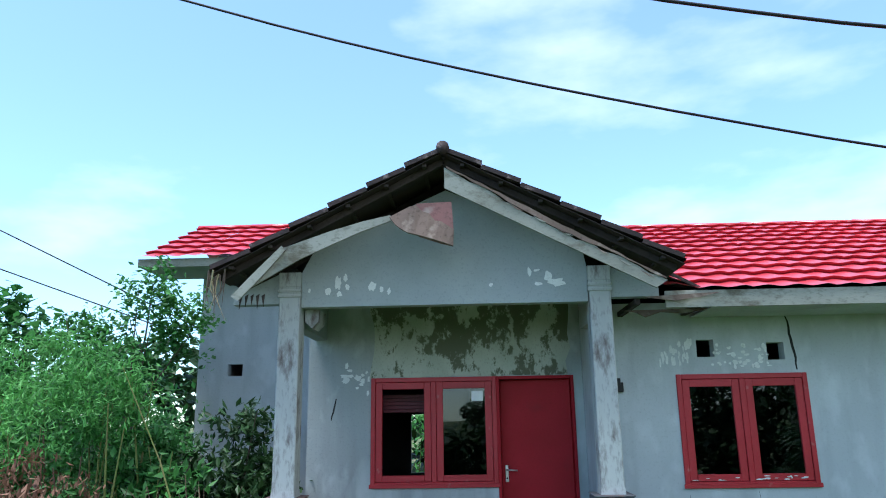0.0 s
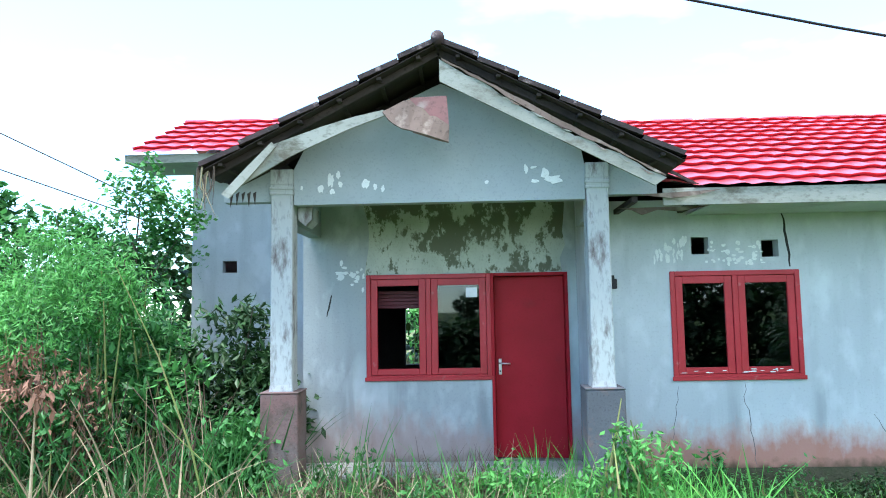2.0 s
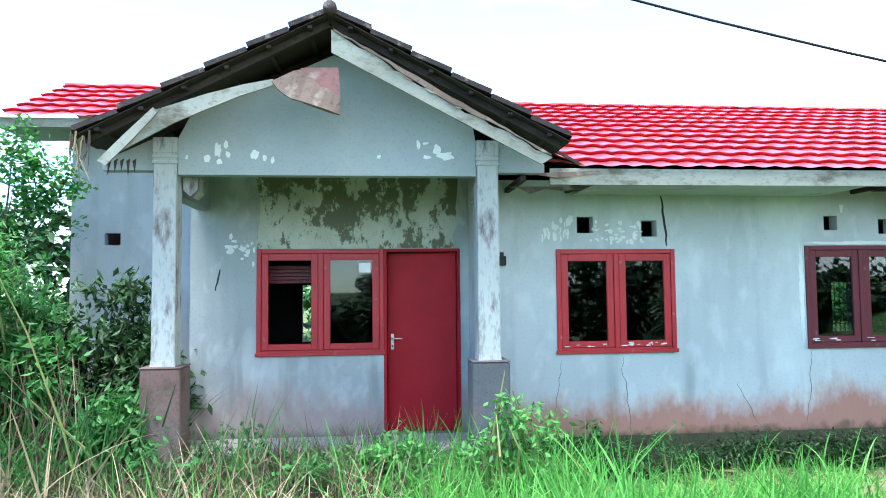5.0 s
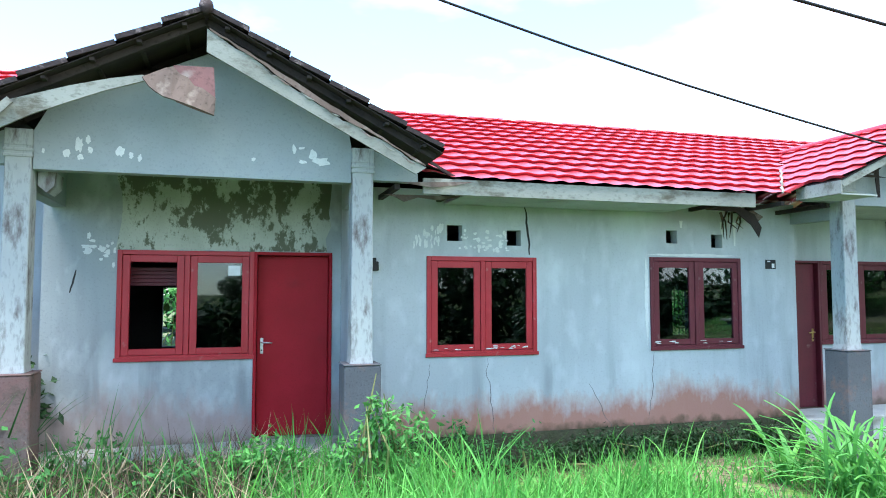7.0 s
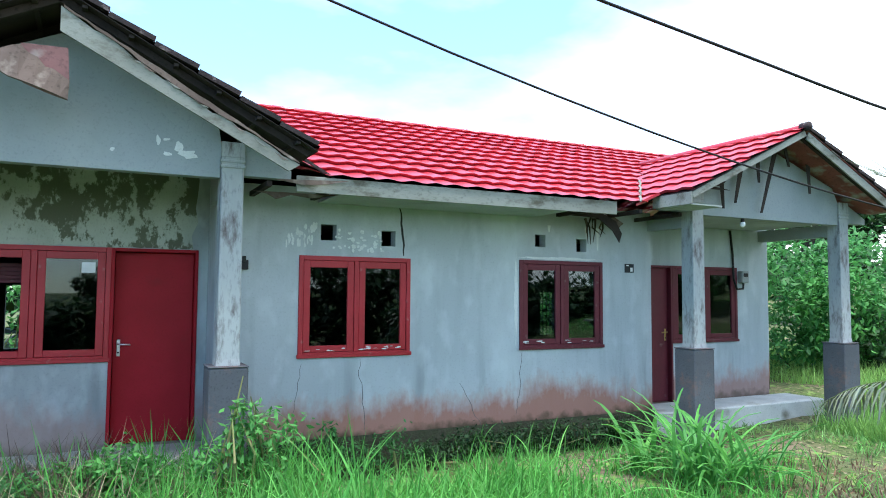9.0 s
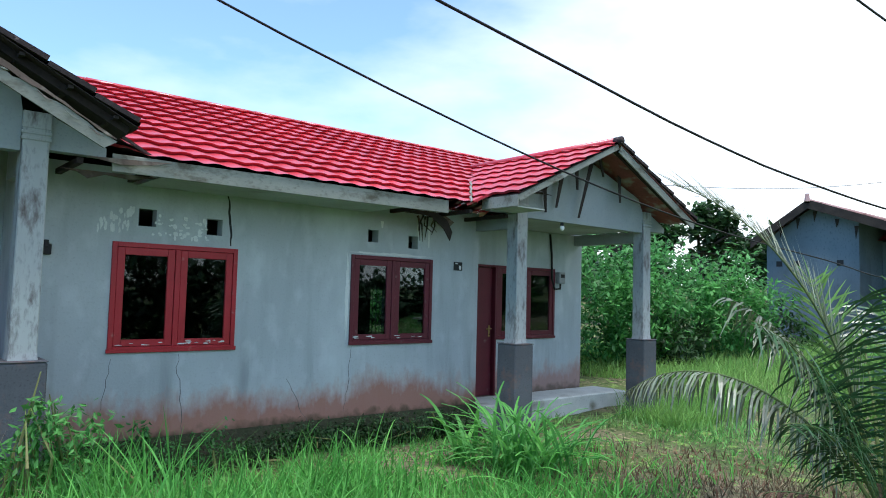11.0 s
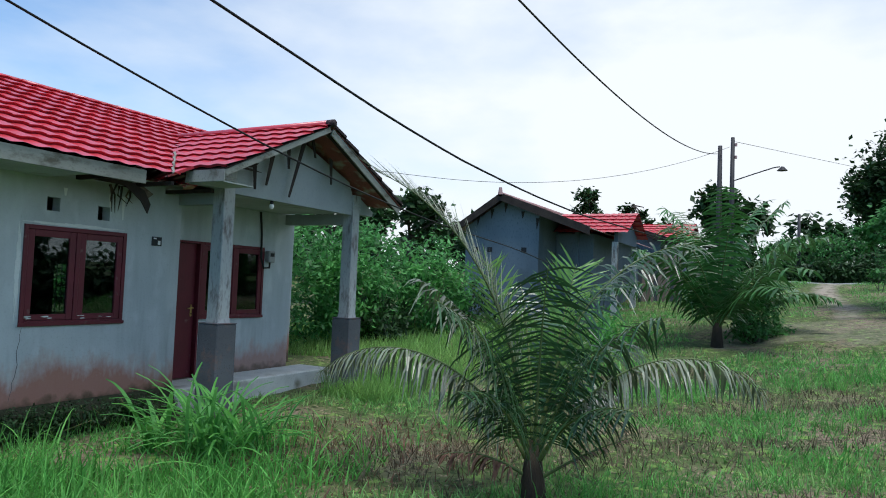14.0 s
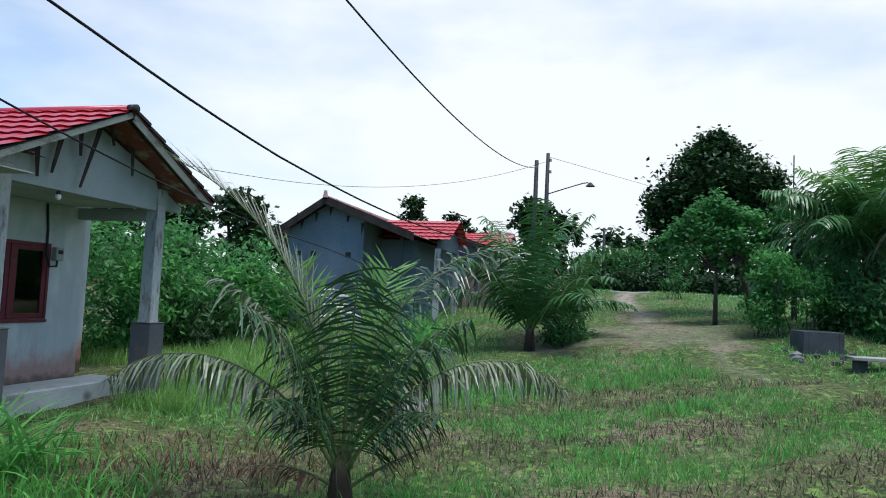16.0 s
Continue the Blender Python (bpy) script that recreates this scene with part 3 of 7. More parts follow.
BACK = [(-0.05, 0.27, 0.65, 1.72), (10.68, 11.1, 0.68, 1.68)]
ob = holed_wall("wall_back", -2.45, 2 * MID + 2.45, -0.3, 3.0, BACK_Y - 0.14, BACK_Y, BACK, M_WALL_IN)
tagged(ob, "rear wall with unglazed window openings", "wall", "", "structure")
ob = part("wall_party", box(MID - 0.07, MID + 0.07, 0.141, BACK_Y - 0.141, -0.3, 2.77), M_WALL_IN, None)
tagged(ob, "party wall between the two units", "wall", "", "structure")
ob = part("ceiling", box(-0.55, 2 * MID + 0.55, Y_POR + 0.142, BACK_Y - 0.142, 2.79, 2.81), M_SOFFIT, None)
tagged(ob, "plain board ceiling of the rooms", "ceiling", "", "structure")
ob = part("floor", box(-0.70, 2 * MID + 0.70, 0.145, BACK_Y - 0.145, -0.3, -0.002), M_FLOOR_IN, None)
tagged(ob, "worn concrete floor", "floor", "", "structure")

gr = thing("window_grille", (10.89, BACK_Y - 0.07, 0.68), "pale metal grille in a rear window opening", "grille")
for k in range(3):
    part("bar", box(10.78 + 0.105 * k, 10.795 + 0.105 * k, BACK_Y - 0.08, BACK_Y - 0.065, 0.68, 1.68), M_FASCIA, gr)
for k in range(6):
    part("bar", box(10.68, 11.1, BACK_Y - 0.064, BACK_Y - 0.05, 0.83 + 0.14 * k, 0.845 + 0.14 * k), M_FASCIA, gr)

# mossy strip foundation below the front wall: uneven, with a bank of earth
rng = np.random.default_rng(4)
nx = 60
xs = np.linspace(2.39, 8.27, nx)
rows = []
for yy, zz in ((0.139, 0.028), (-0.035, 0.028), (-0.06, -0.05), (-0.12, -0.2), (-0.3, -0.36), (-0.55, -0.5)):
    rows.append(np.stack([xs, yy + rng.normal(0, 0.012, nx), zz + (rng.normal(0, 0.018, nx) if zz < 0 else 0 * xs)], 1))
v = np.concatenate(rows)
f = [(r * nx + i, r * nx + i + 1, (r + 1) * nx + i + 1, (r + 1) * nx + i) for r in range(5) for i in range(nx - 1)]
tagged(mesh_obj("foundation", v, f, M_MOSS, None, "dark mossy foundation strip under the front wall", True), "", "foundation", "", "structure")

for u in (1, 2):
    a, b = span(u, -0.95 if u == 1 else -1.10, 2.384)
    ob = part("porch_slab_%d" % u, box(a, b, -0.12, Y_POR - 0.002, -0.34, 0.0, bevel=0.02), M_SLAB if u == 1 else M_SLAB_PALE, None)
    tagged(ob, "pale worn concrete porch slab", "porch floor", "", "structure")
    a, b = span(u, -0.47, 2.384)
    ob = part("porch_ceiling_%d" % u, box(a, b, -0.715, Y_POR - 0.002, 3.025 if u == 1 else 2.705, 3.04 if u == 1 else 2.72), M_SOFFIT, None)
    tagged(ob, "stained flat porch ceiling", "ceiling", "", "structure")


# ---- stains and flaked paint on the walls ----
def flake(name, cx, cz, w, h, y, material, parent, seed, n=14, lift=0.003):
    """An irregular scab of bare plaster, a few millimetres proud of the paint."""
    r = random.Random(seed)
    pts = []
    for i in range(n):
        a = 2 * math.pi * i / n
        k = r.uniform(0.55, 1.0)
        pts.append((cx + w / 2 * k * math.cos(a), cz + h / 2 * k * math.sin(a)))
    lift += 0.004 * r.random()
    return part(name, prism(pts, y - lift, y - 0.0003), material, parent)


def ragged_patch(name, x0, x1, z0, z1, y, material, parent, seed, ragged=0.06):
    r = random.Random(seed)
    pts = []
    for k in range(24):
        pts.append((x0 + (x1 - x0) * k / 24, z0 + r.uniform(-0.2, 0.2) * ragged))
    for k in range(6):
        pts.append((x1 + r.uniform(-1, 0.3) * ragged, z0 + (z1 - z0) * k / 6))
    for k in range(24):
        pts.append((x1 - (x1 - x0) * k / 24, z1 + r.uniform(-0.4, 0.0) * ragged))
    for k in range(6):
        pts.append((x0 + r.uniform(-0.3, 1) * ragged, z1 - (z1 - z0) * k / 6))
    return part(name, prism(pts, y - 0.004, y - 0.0005), material, parent)


wp1 = bpy.data.objects["wall_porch_1"]
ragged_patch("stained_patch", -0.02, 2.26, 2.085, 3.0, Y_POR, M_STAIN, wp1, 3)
r0 = random.Random(8)
for i in range(16):
    flake("paint_flake", r0.uniform(-0.32, 0.0), r0.gauss(2.12, 0.10), r0.uniform(0.03, 0.11), r0.uniform(0.03, 0.09), Y_POR, M_FLAKE, wp1, 100 + i)
for i in range(30):
    k = r0.random()
    flake("paint_flake", 3.10 + 0.34 * k, 2.14 + 0.30 * r0.random() * (0.25 + 0.75 * k), r0.uniform(0.015, 0.05), r0.uniform(0.05, 0.14), 0.0, M_FLAKE, wall_front, 200 + i, 11)
for i in range(44):
    flake("paint_flake", 3.62 + 0.62 * r0.random(), 2.10 + r0.random() ** 1.6 * 0.24, r0.uniform(0.015, 0.07), r0.uniform(0.015, 0.07), 0.0, M_FLAKE, wall_front, 240 + i, 9)
flake("pale_putty_band", 6.04, 1.55, 0.07, 1.25, 0.0, M_FLAKE, wall_front, 301, 40)
flake("pale_putty_band", 6.75, 2.09, 1.45, 0.05, 0.0, M_FLAKE, wall_front, 302, 40)


def crack(pts, width, y, parent):
    """A hairline crack as a thin dark groove strip."""
    v, f = [], []
    for i, (x, z) in enumerate(pts):
        w = width * (0.4 + 0.6 * math.sin(math.pi * (i + 0.5) / len(pts)))
        v += [(x - w / 2, y - 0.0015, z), (x + w / 2, y - 0.0015, z)]
        if i:
            f.append((2 * i - 2, 2 * i - 1, 2 * i + 1, 2 * i))
    return mesh_obj("crack", v, f, M_BLACK if width > 0.015 else M_CRACK, parent)


def wiggle(x0, z0, x1, z1, n, amp, seed):
    r = random.Random(seed)
    return [(x0 + (x1 - x0) * i / n + r.uniform(-amp, amp), z0 + (z1 - z0) * i / n) for i in range(n + 1)]


crack(wiggle(4.44, 2.62, 4.50, 2.06, 9, 0.01, 1), 0.028, 0.0, wall_front)
crack(wiggle(3.95, 0.88, 4.05, 0.05, 12, 0.02, 2), 0.008, 0.0, wall_front)
crack(wiggle(5.25, 0.55, 5.55, 0.0, 8, 0.02, 3), 0.008, 0.0, wall_front)
crack(wiggle(6.14, 0.9, 6.05, 0.1, 12, 0.02, 4), 0.008, 0.0, wall_front)
crack(wiggle(-0.40, 1.86, -0.46, 1.62, 5, 0.012, 5), 0.02, Y_POR, wp1)
crack(wiggle(3.30, 0.85, 3.22, 0.3, 8, 0.015, 7), 0.006, 0.0, wall_front)


# ---- windows and doors ----
def window(idx, x0, x1, z0, z1, y, material, label, paper=None, missing=()):
    """A two-light timber casement window: outer frame, two casements with a glass pane each, and a sill."""
    w = thing("window_%d" % idx, ((x0 + x1) / 2, y, z0), label, "window", "", "structure")
    fr, cs = 0.05, 0.075
    bm = bmesh.new()
    xm = (x0 + x1) / 2
    yo = y - 0.018
    add_box(bm, x0, x0 + fr, yo, y + 0.09, z0, z1, 0.004)
    add_box(bm, x1 - fr, x1, yo, y + 0.09, z0, z1, 0.004)
    add_box(bm, x0 + fr, x1 - fr, yo, y + 0.09, z1 - fr, z1, 0.004)
    add_box(bm, x0 + fr, x1 - fr, yo, y + 0.09, z0, z0 + fr, 0.004)
    add_box(bm, xm - 0.028, xm + 0.028, yo, y + 0.09, z0 + fr, z1 - fr, 0.004)
    part("window_frame", bm, material, w)
    for k, (a, b) in enumerate(((x0 + fr, xm - 0.028), (xm + 0.028, x1 - fr))):
        a, b, c, d = a + 0.003, b - 0.003, z0 + fr + 0.003, z1 - fr - 0.003
        bm = bmesh.new()
        yc = y - 0.008
        add_box(bm, a, a + cs, yc, y + 0.035, c, d, 0.004)
        add_box(bm, b - cs, b, yc, y + 0.035, c, d, 0.004)
        add_box(bm, a + cs, b - cs, yc, y + 0.035, d - cs, d, 0.004)
        add_box(bm, a + cs, b - cs, yc, y + 0.035, c, c + cs * 0.9, 0.004)
        c_ob = part("casement", bm, material, w)
        if k not in missing:
            g = part("pane", box(a + cs - 0.005, b - cs + 0.005, y + 0.012, y + 0.016, c + cs * 0.9 - 0.005, d - cs + 0.005), M_GLASS, c_ob, "dusty clear glass")
            g.visible_shadow = False
        if paper == k:
            part("sticker", box(b - cs - 0.15, b - cs - 0.02, y + 0.006, y + 0.0085, d - cs - 0.14, d - cs - 0.03), M_PAPER, c_ob, "white paper sticker on the glass")
    bm = box(x0 - 0.015, x1 + 0.015, y - 0.03, y - 0.0185, z0 - 0.012, z0 + 0.03, bevel=0.004)
    part("window_sill", bm, material, w)
    return w


def rail_chips(x0, x1, z, y, owner, seed, n):
    r = random.Random(seed)
    for i in range(n):
        flake("paint_chip", r.uniform(x0, x1), z + r.uniform(-0.018, 0.018), r.uniform(0.02, 0.11), r.uniform(0.006, 0.02), y, M_FLAKE, owner, seed + i, 9, 0.001)


window(1, 0.0, 1.41, 0.9, 2.08, Y_POR, M_RED, "bright red two-light timber window on the porch, one pane missing", paper=1, missing=(0,))
w2 = window(2, *W2, 0.0, M_RED, "bright red two-light timber casement window")
w3 = window(3, *W3, 0.0, M_MAROON, "dark maroon two-light timber casement window")
rail_chips(3.98, 4.5, 1.005, -0.0085, w2, 700, 14)
rail_chips(3.32, 3.85, 1.0, -0.0085, w2, 740, 5)
rail_chips(6.16, 7.34, 1.012, -0.0085, w3, 780, 12)
a, b = span(2, 0.0, 1.41)
window(4, a, b, 0.9, 2.08, Y_POR, M_MAROON, "dark maroon two-light window beside the porch door", paper=0)


bl = thing("slatted_blind", (0.33, 0.95, 1.70), "maroon slatted board hanging inside the window", "blind")
for k in range(5):
    part("slat", box(-0.15, 0.85, 0.95, 0.965, 1.70 + 0.042 * k, 1.738 + 0.042 * k, bevel=0.003), M_MAROON, bl)


def door(idx, unit, material, metal, label, ajar=0.0):
    a, b = span(unit, 1.41, 2.28)
    y = Y_POR
    d = thing("door_%d" % idx, ((a + b) / 2, y, 0), label, "door", "", "structure")
    bm = bmesh.new()
    j = 0.035
    add_box(bm, a, a + j, y - 0.018, y + 0.1, 0, 2.08, 0.004)
    add_box(bm, b - j, b, y - 0.018, y + 0.1, 0, 2.08, 0.004)
    add_box(bm, a + j, b - j, y - 0.018, y + 0.1, 2.08 - j, 2.08, 0.004)
    part("door_frame", bm, M_RED_DOOR if unit == 1 else material, d)
    leaf = part("door_leaf", box(a + j + 0.004, b - j - 0.004, y + 0.060, y + 0.097, 0.008, 2.08 - j - 0.004, bevel=0.004), M_RED_DOOR if unit == 1 else material, d)
    s = 1 if unit == 1 else -1
    hx = (a + j + 0.06) if unit == 1 else (b - j - 0.06)
    bm = box(hx - 0.018, hx + 0.018, y + 0.051, y + 0.0595, 0.93, 1.11, bevel=0.004)
    v, f = tube([(hx, y + 0.055, 1.06), (hx, y + 0.005, 1.06), (hx + s * 0.02, y - 0.005, 1.06), (hx + s * 0.12, y - 0.007, 1.055)], 0.009, 8)
    if ajar:      # swung a little inwards on the hinge side away from the lock
        pin = Vector((b - j - (a + b) / 2, 0.06, 0))
        leaf.matrix_basis = Matrix.Translation(pin) @ Matrix.Rotation(-ajar, 4, 'Z') @ Matrix.Translation(-pin)
    part("handle_plate", bm, metal, leaf, "worn metal lock plate")
    mesh_obj("handle", v, f, metal, leaf, "worn metal lever handle", True)
    bm = bmesh.new()
    bmesh.ops.create_cone(bm, segments=12, radius1=0.011, radius2=0.009, depth=0.012, cap_ends=True, matrix=Matrix.Translation((hx, y + 0.049, 0.97)) @ Matrix.Rotation(radians(90), 4, 'X'))
    part("keyhole", bm, M_BLACK, leaf)
    return d


door(1, 1, M_RED, M_CHROME, "plain red door standing slightly ajar, with a chrome lever handle", radians(6))
door(2, 2, M_MAROON, M_BRASS, "closed plain maroon door with a brass handle")


# ---- porch pillars ----
def pillar(x, plinth_mat, label):
    y0 = -0.97
    p = thing("porch_pillar", (x, y0 + 0.2, -0.33), label, "pillar", "porch pillars")
    part("plinth", box(x - 0.175, x + 0.175, y0 + 0.025, y0 + 0.375, -0.36, 0.93, bevel=0.012), plinth_mat, p, "rendered square plinth, stained")
    part("plinth_cap", box(x - 0.18, x + 0.18, y0 + 0.02, y0 + 0.38, 0.931, 0.945, bevel=0.006), plinth_mat, p)
    w = 0.104
    bm = bmesh.new()
    yc = y0 + 0.2
    z0, z1 = 0.946, 2.775
    vs = []
    for z, k in ((z0, 1.06), (z0 + 0.06, 1.0), (z1, 0.98)):
        vs.append([bm.verts.new((x + sx * w * k, yc + sy * w * k, z)) for sx, sy in ((-1, -1), (1, -1), (1, 1), (-1, 1))])
    for a, b in zip(vs, vs[1:]):
        for i in range(4):
            bm.faces.new((a[i], a[(i + 1) % 4], b[(i + 1) % 4], b[i]))
    bm.faces.new(vs[0][::-1])
    bm.faces.new(vs[-1])
    bmesh.ops.bevel(bm, geom=[e for e in bm.edges if abs(e.verts[0].co.z - e.verts[1].co.z) > 0.1], offset=0.008, segments=1, affect='EDGES')
    part("shaft", bm, M_PILLAR, p)
    for k, z in enumerate((2.776, 2.826)):
        part("moulding", box(x - 0.116, x + 0.116, yc - 0.116, yc + 0.116, z, z + 0.028, bevel=0.006), M_PILLAR, p)
        part("neck", box(x - 0.104, x + 0.104, yc - 0.104, yc + 0.104, z + 0.0285, z + 0.0495), M_PILLAR, p)
    part("capital", box(x - 0.109, x + 0.109, yc - 0.109, yc + 0.109, 2.876, 3.02, bevel=0.006), M_PILLAR, p)


pillar(-0.585, M_PLINTH_R, "white-washed square porch pillar on a reddish plinth")
pillar(2.375, M_PLINTH, "white-washed square porch pillar on a grey plinth")
pillar(fx(2, 2.375), M_PLINTH, "mould-streaked square porch pillar on a grey plinth")
pillar(fx(2, -0.585), M_PLINTH, "white-washed square porch pillar on a low grey plinth")

for u in (1, 2):
    # beam and gable wall over the pillars
    a, b = span(u, -0.475, 2.265)
    xr = fx(u, POR_X)
    ob = part("porch_gable_%d" % u, prism([(a, 2.68), (b, 2.68), (b, 3.02), (xr + 1.3, 3.22), (xr, POR_TOP[u] - 0.20), (xr - 1.3, 3.22), (a, 3.02)], -0.85, -0.72), M_GABLE, None)
    tagged(ob, "blue-grey gable wall over the porch beam", "gable wall", "", "structure")
    s = 1 if u == 1 else -1
    for e in (-0.585, 2.375):
        x = fx(u, e)
        ob = part("porch_beam_%d" % u, box(x - 0.07, x + 0.07, -0.66, (Y_POR if abs(e) < 1 else 0.0) - 0.002, 2.52, 3.02 if u == 1 else 2.70), M_GABLE, None)
        tagged(ob, "side beam between porch pillar and wall", "beam", "", "structure")
    # outer cheeks beside the capitals, under the roof slope
    for e, sg in ((-0.685, -1), (2.475, 1)):
        x = fx(u, e)
        q = sg * s
        ob = part("porch_cheek_%d" % u, prism([(x, 2.72), (x + q * 0.46, 2.72), (x + q * 0.46, 2.80), (x, 3.02)], -0.83, -0.70), M_GABLE, None)
        tagged(ob, "stained triangular end of the porch gable", "gable wall", "", "structure")
g1 = bpy.data.objects["porch_gable_1"]
for x, z, w, h in ((-0.22, 2.83, 0.07, 0.10), (-0.12, 2.91, 0.08, 0.16), (-0.05, 2.96, 0.05, 0.09), (-0.11, 2.80, 0.07, 0.06), (-0.03, 2.87, 0.06, 0.08), (0.21, 2.87, 0.09, 0.12), (0.30, 2.84, 0.05, 0.07), (0.37, 2.82, 0.04, 0.08), (1.72, 2.98, 0.05, 0.10), (1.79, 2.99, 0.08, 0.03), (1.80, 2.86, 0.09, 0.05), (1.90, 2.93, 0.10, 0.14), (1.98, 2.87, 0.19, 0.10), (-0.4, 2.84, 0.03, 0.05), (1.35, 2.86, 0.05, 0.04)):
    flake("paint_flake", x, z, w, h, -0.85, M_FLAKE, g1, int(1000 * (x + 5)))


# ---- roofs of pressed metal tile ----
def tile_sheet(name, origin, along, up, width, length, material, parent, cut=None, step=0.042, label=""):
    """Pressed-metal roof sheet: waves across and a step at each course. along, up: unit vectors; cut(s): usable length from the ridge down at s."""
    o, al, up = np.array(origin, float), np.array(along, float), np.array(up, float)
    nrm = np.cross(al, up)
    if nrm[2] < 0:
        nrm = -nrm
    ns = max(3, int(round(width / WAVE * 8)) + 1)
    s = np.linspace(0, width, ns)
    wave = 0.017 * (0.5 - 0.5 * np.cos(2 * math.pi * s / WAVE))
    nc = int(math.ceil(length / COURSE))
    t, hgt = [], []
    for c in range(nc):
        a, b = c * COURSE, min((c + 1) * COURSE, length)
        # the lower lip of each course hangs over the one below
        for k, dt in ((0, -0.028 if c else 0.0), (0.33, 0), (0.7, 0), (1.0, 0.012 if c < nc - 1 else 0.0)):
            t.append(a + (b - a) * k + dt)
            hgt.append(step * (1 - k))
    t, hgt = np.array(t), np.array(hgt)
    # t runs up the slope from the eave; each course is highest at its lower edge
    tt, ss = np.meshgrid(t, s, indexing="ij")
    if cut is not None:
        lim = np.array([cut(float(q)) for q in s])
        tt = np.maximum(tt, (length - lim)[None, :])
    hh = hgt[:, None] + wave[None, :]
    v = o + tt[..., None] * up + ss[..., None] * al + hh[..., None] * nrm
    nt = len(t)
    f = [(i * ns + j, i * ns + j + 1, (i + 1) * ns + j + 1, (i + 1) * ns + j) for i in range(nt - 1) for j in range(ns - 1)]
    return mesh_obj(name, v.reshape(-1, 3), f, material, parent, label)


sl = Vector((0, RIDGE_Y - EAVE_Y, RIDGE_Z - EAVE_Z))
main_len, up_front = sl.length, tuple(sl.normalized())
roof = thing("roof", (MID, RIDGE_Y, EAVE_Z), "bright red pressed-metal tile roof over both units", "roof", "", "structure")
X_L, X_R = -3.16, 2 * MID + 3.16
wing_cut = math.hypot(RIDGE_Y - WING_EAVE, (RIDGE_Y - WING_EAVE) * PITCH)
nsh = 22


def main_cut(x, full):
    """How far the main roof comes down from its ridge at x, clear of the porch roofs that run out over it."""
    best = full
    for unit in (1, 2):
        q = abs(x - fx(unit, POR_X))
        if q < POR_HALF + 0.6:
            z = POR_TOP[unit] - q * POR_DROPS[unit] / POR_HALF - 0.05
            best = min(best, max(0.05, (RIDGE_Z - z) / PITCH * math.hypot(1, PITCH)))
    return best


for k in range(nsh):
    a = X_L + (X_R - X_L) * k / nsh
    b = X_L + (X_R - X_L) * (k + 1) / nsh
    wing = b < -0.75 or a > 2 * MID + 0.75
    ln = wing_cut if wing else main_len
    top_z, up_v = RIDGE_Z, up_front
    if b < -0.75:     # the wing's slope is a little steeper and its ridge stands higher
        top_z = RIDGE_Z + 0.17
        w_v = Vector((0, RIDGE_Y - WING_EAVE + 0.06, top_z - 3.66))
        ln, up_v = w_v.length, tuple(w_v.normalized())
    o = np.array((a, RIDGE_Y, top_z)) - ln * np.array(up_v)
    tile_sheet("roof_sheet", o, (1, 0, 0), up_v, b - a + 0.01, ln, M_TILE, roof, cut=(lambda q, a=a, ln=ln: main_cut(a + q, ln)))
    o = (a, RIDGE_Y + 3.6, RIDGE_Z - 3.6 * PITCH)
    tile_sheet("roof_sheet", o, (1, 0, 0), (0, -up_front[1], up_front[2]), b - a + 0.01, main_len * 3.6 / (RIDGE_Y - EAVE_Y), M_TILE, roof)
# ridge caps
for k in range(20):
    a = X_L + (X_R - X_L) * k / 20
    lift = 0.17 if a < -1.4 else 0.0
    v, f = tube([(a, RIDGE_Y, RIDGE_Z + 0.012 + lift), (a + (X_R - X_L) / 20 + 0.02, RIDGE_Y, RIDGE_Z + 0.006 + lift)], 0.05, 10)
    mesh_obj("ridge_cap", v, f, M_TILE, roof, "", True)
# unseen dark sheets, added right under the tiles to keep daylight out of the loft
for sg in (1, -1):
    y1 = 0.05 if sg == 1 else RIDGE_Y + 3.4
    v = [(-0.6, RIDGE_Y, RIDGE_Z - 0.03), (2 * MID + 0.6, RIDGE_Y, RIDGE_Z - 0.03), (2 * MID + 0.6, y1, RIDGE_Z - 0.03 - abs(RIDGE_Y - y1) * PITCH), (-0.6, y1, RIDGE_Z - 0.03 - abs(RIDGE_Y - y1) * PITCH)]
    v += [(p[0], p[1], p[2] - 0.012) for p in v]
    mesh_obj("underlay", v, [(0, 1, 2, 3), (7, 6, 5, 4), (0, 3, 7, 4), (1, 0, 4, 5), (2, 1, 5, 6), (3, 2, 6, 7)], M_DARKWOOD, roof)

# fascia, soffit and wing eaves
a, b = 2.98, 6.94
fas = thing("fascia", ((a + b) / 2, EAVE_Y, EAVE_Z - 0.14), "weathered white eaves board with soffit, partly rotted", "fascia", "", "structure")
part("board", box(a, b, EAVE_Y + 0.01, EAVE_Y + 0.035, EAVE_Z - 0.14, EAVE_Z + 0.02, bevel=0.003), M_FASCIA, fas)
part("soffit", box(3.45, 6.30, EAVE_Y + 0.036, -0.004, EAVE_Z - 0.125, EAVE_Z - 0.113), M_SOFFIT, fas, "grey soffit boards")
for k in range(9):
    xx = 2.7 + 0.66 * k
    part("rafter", box(xx, xx + 0.05, EAVE_Y + 0.04, 0.0, EAVE_Z - 0.10, EAVE_Z - 0.05), M_DARKWOOD, fas)
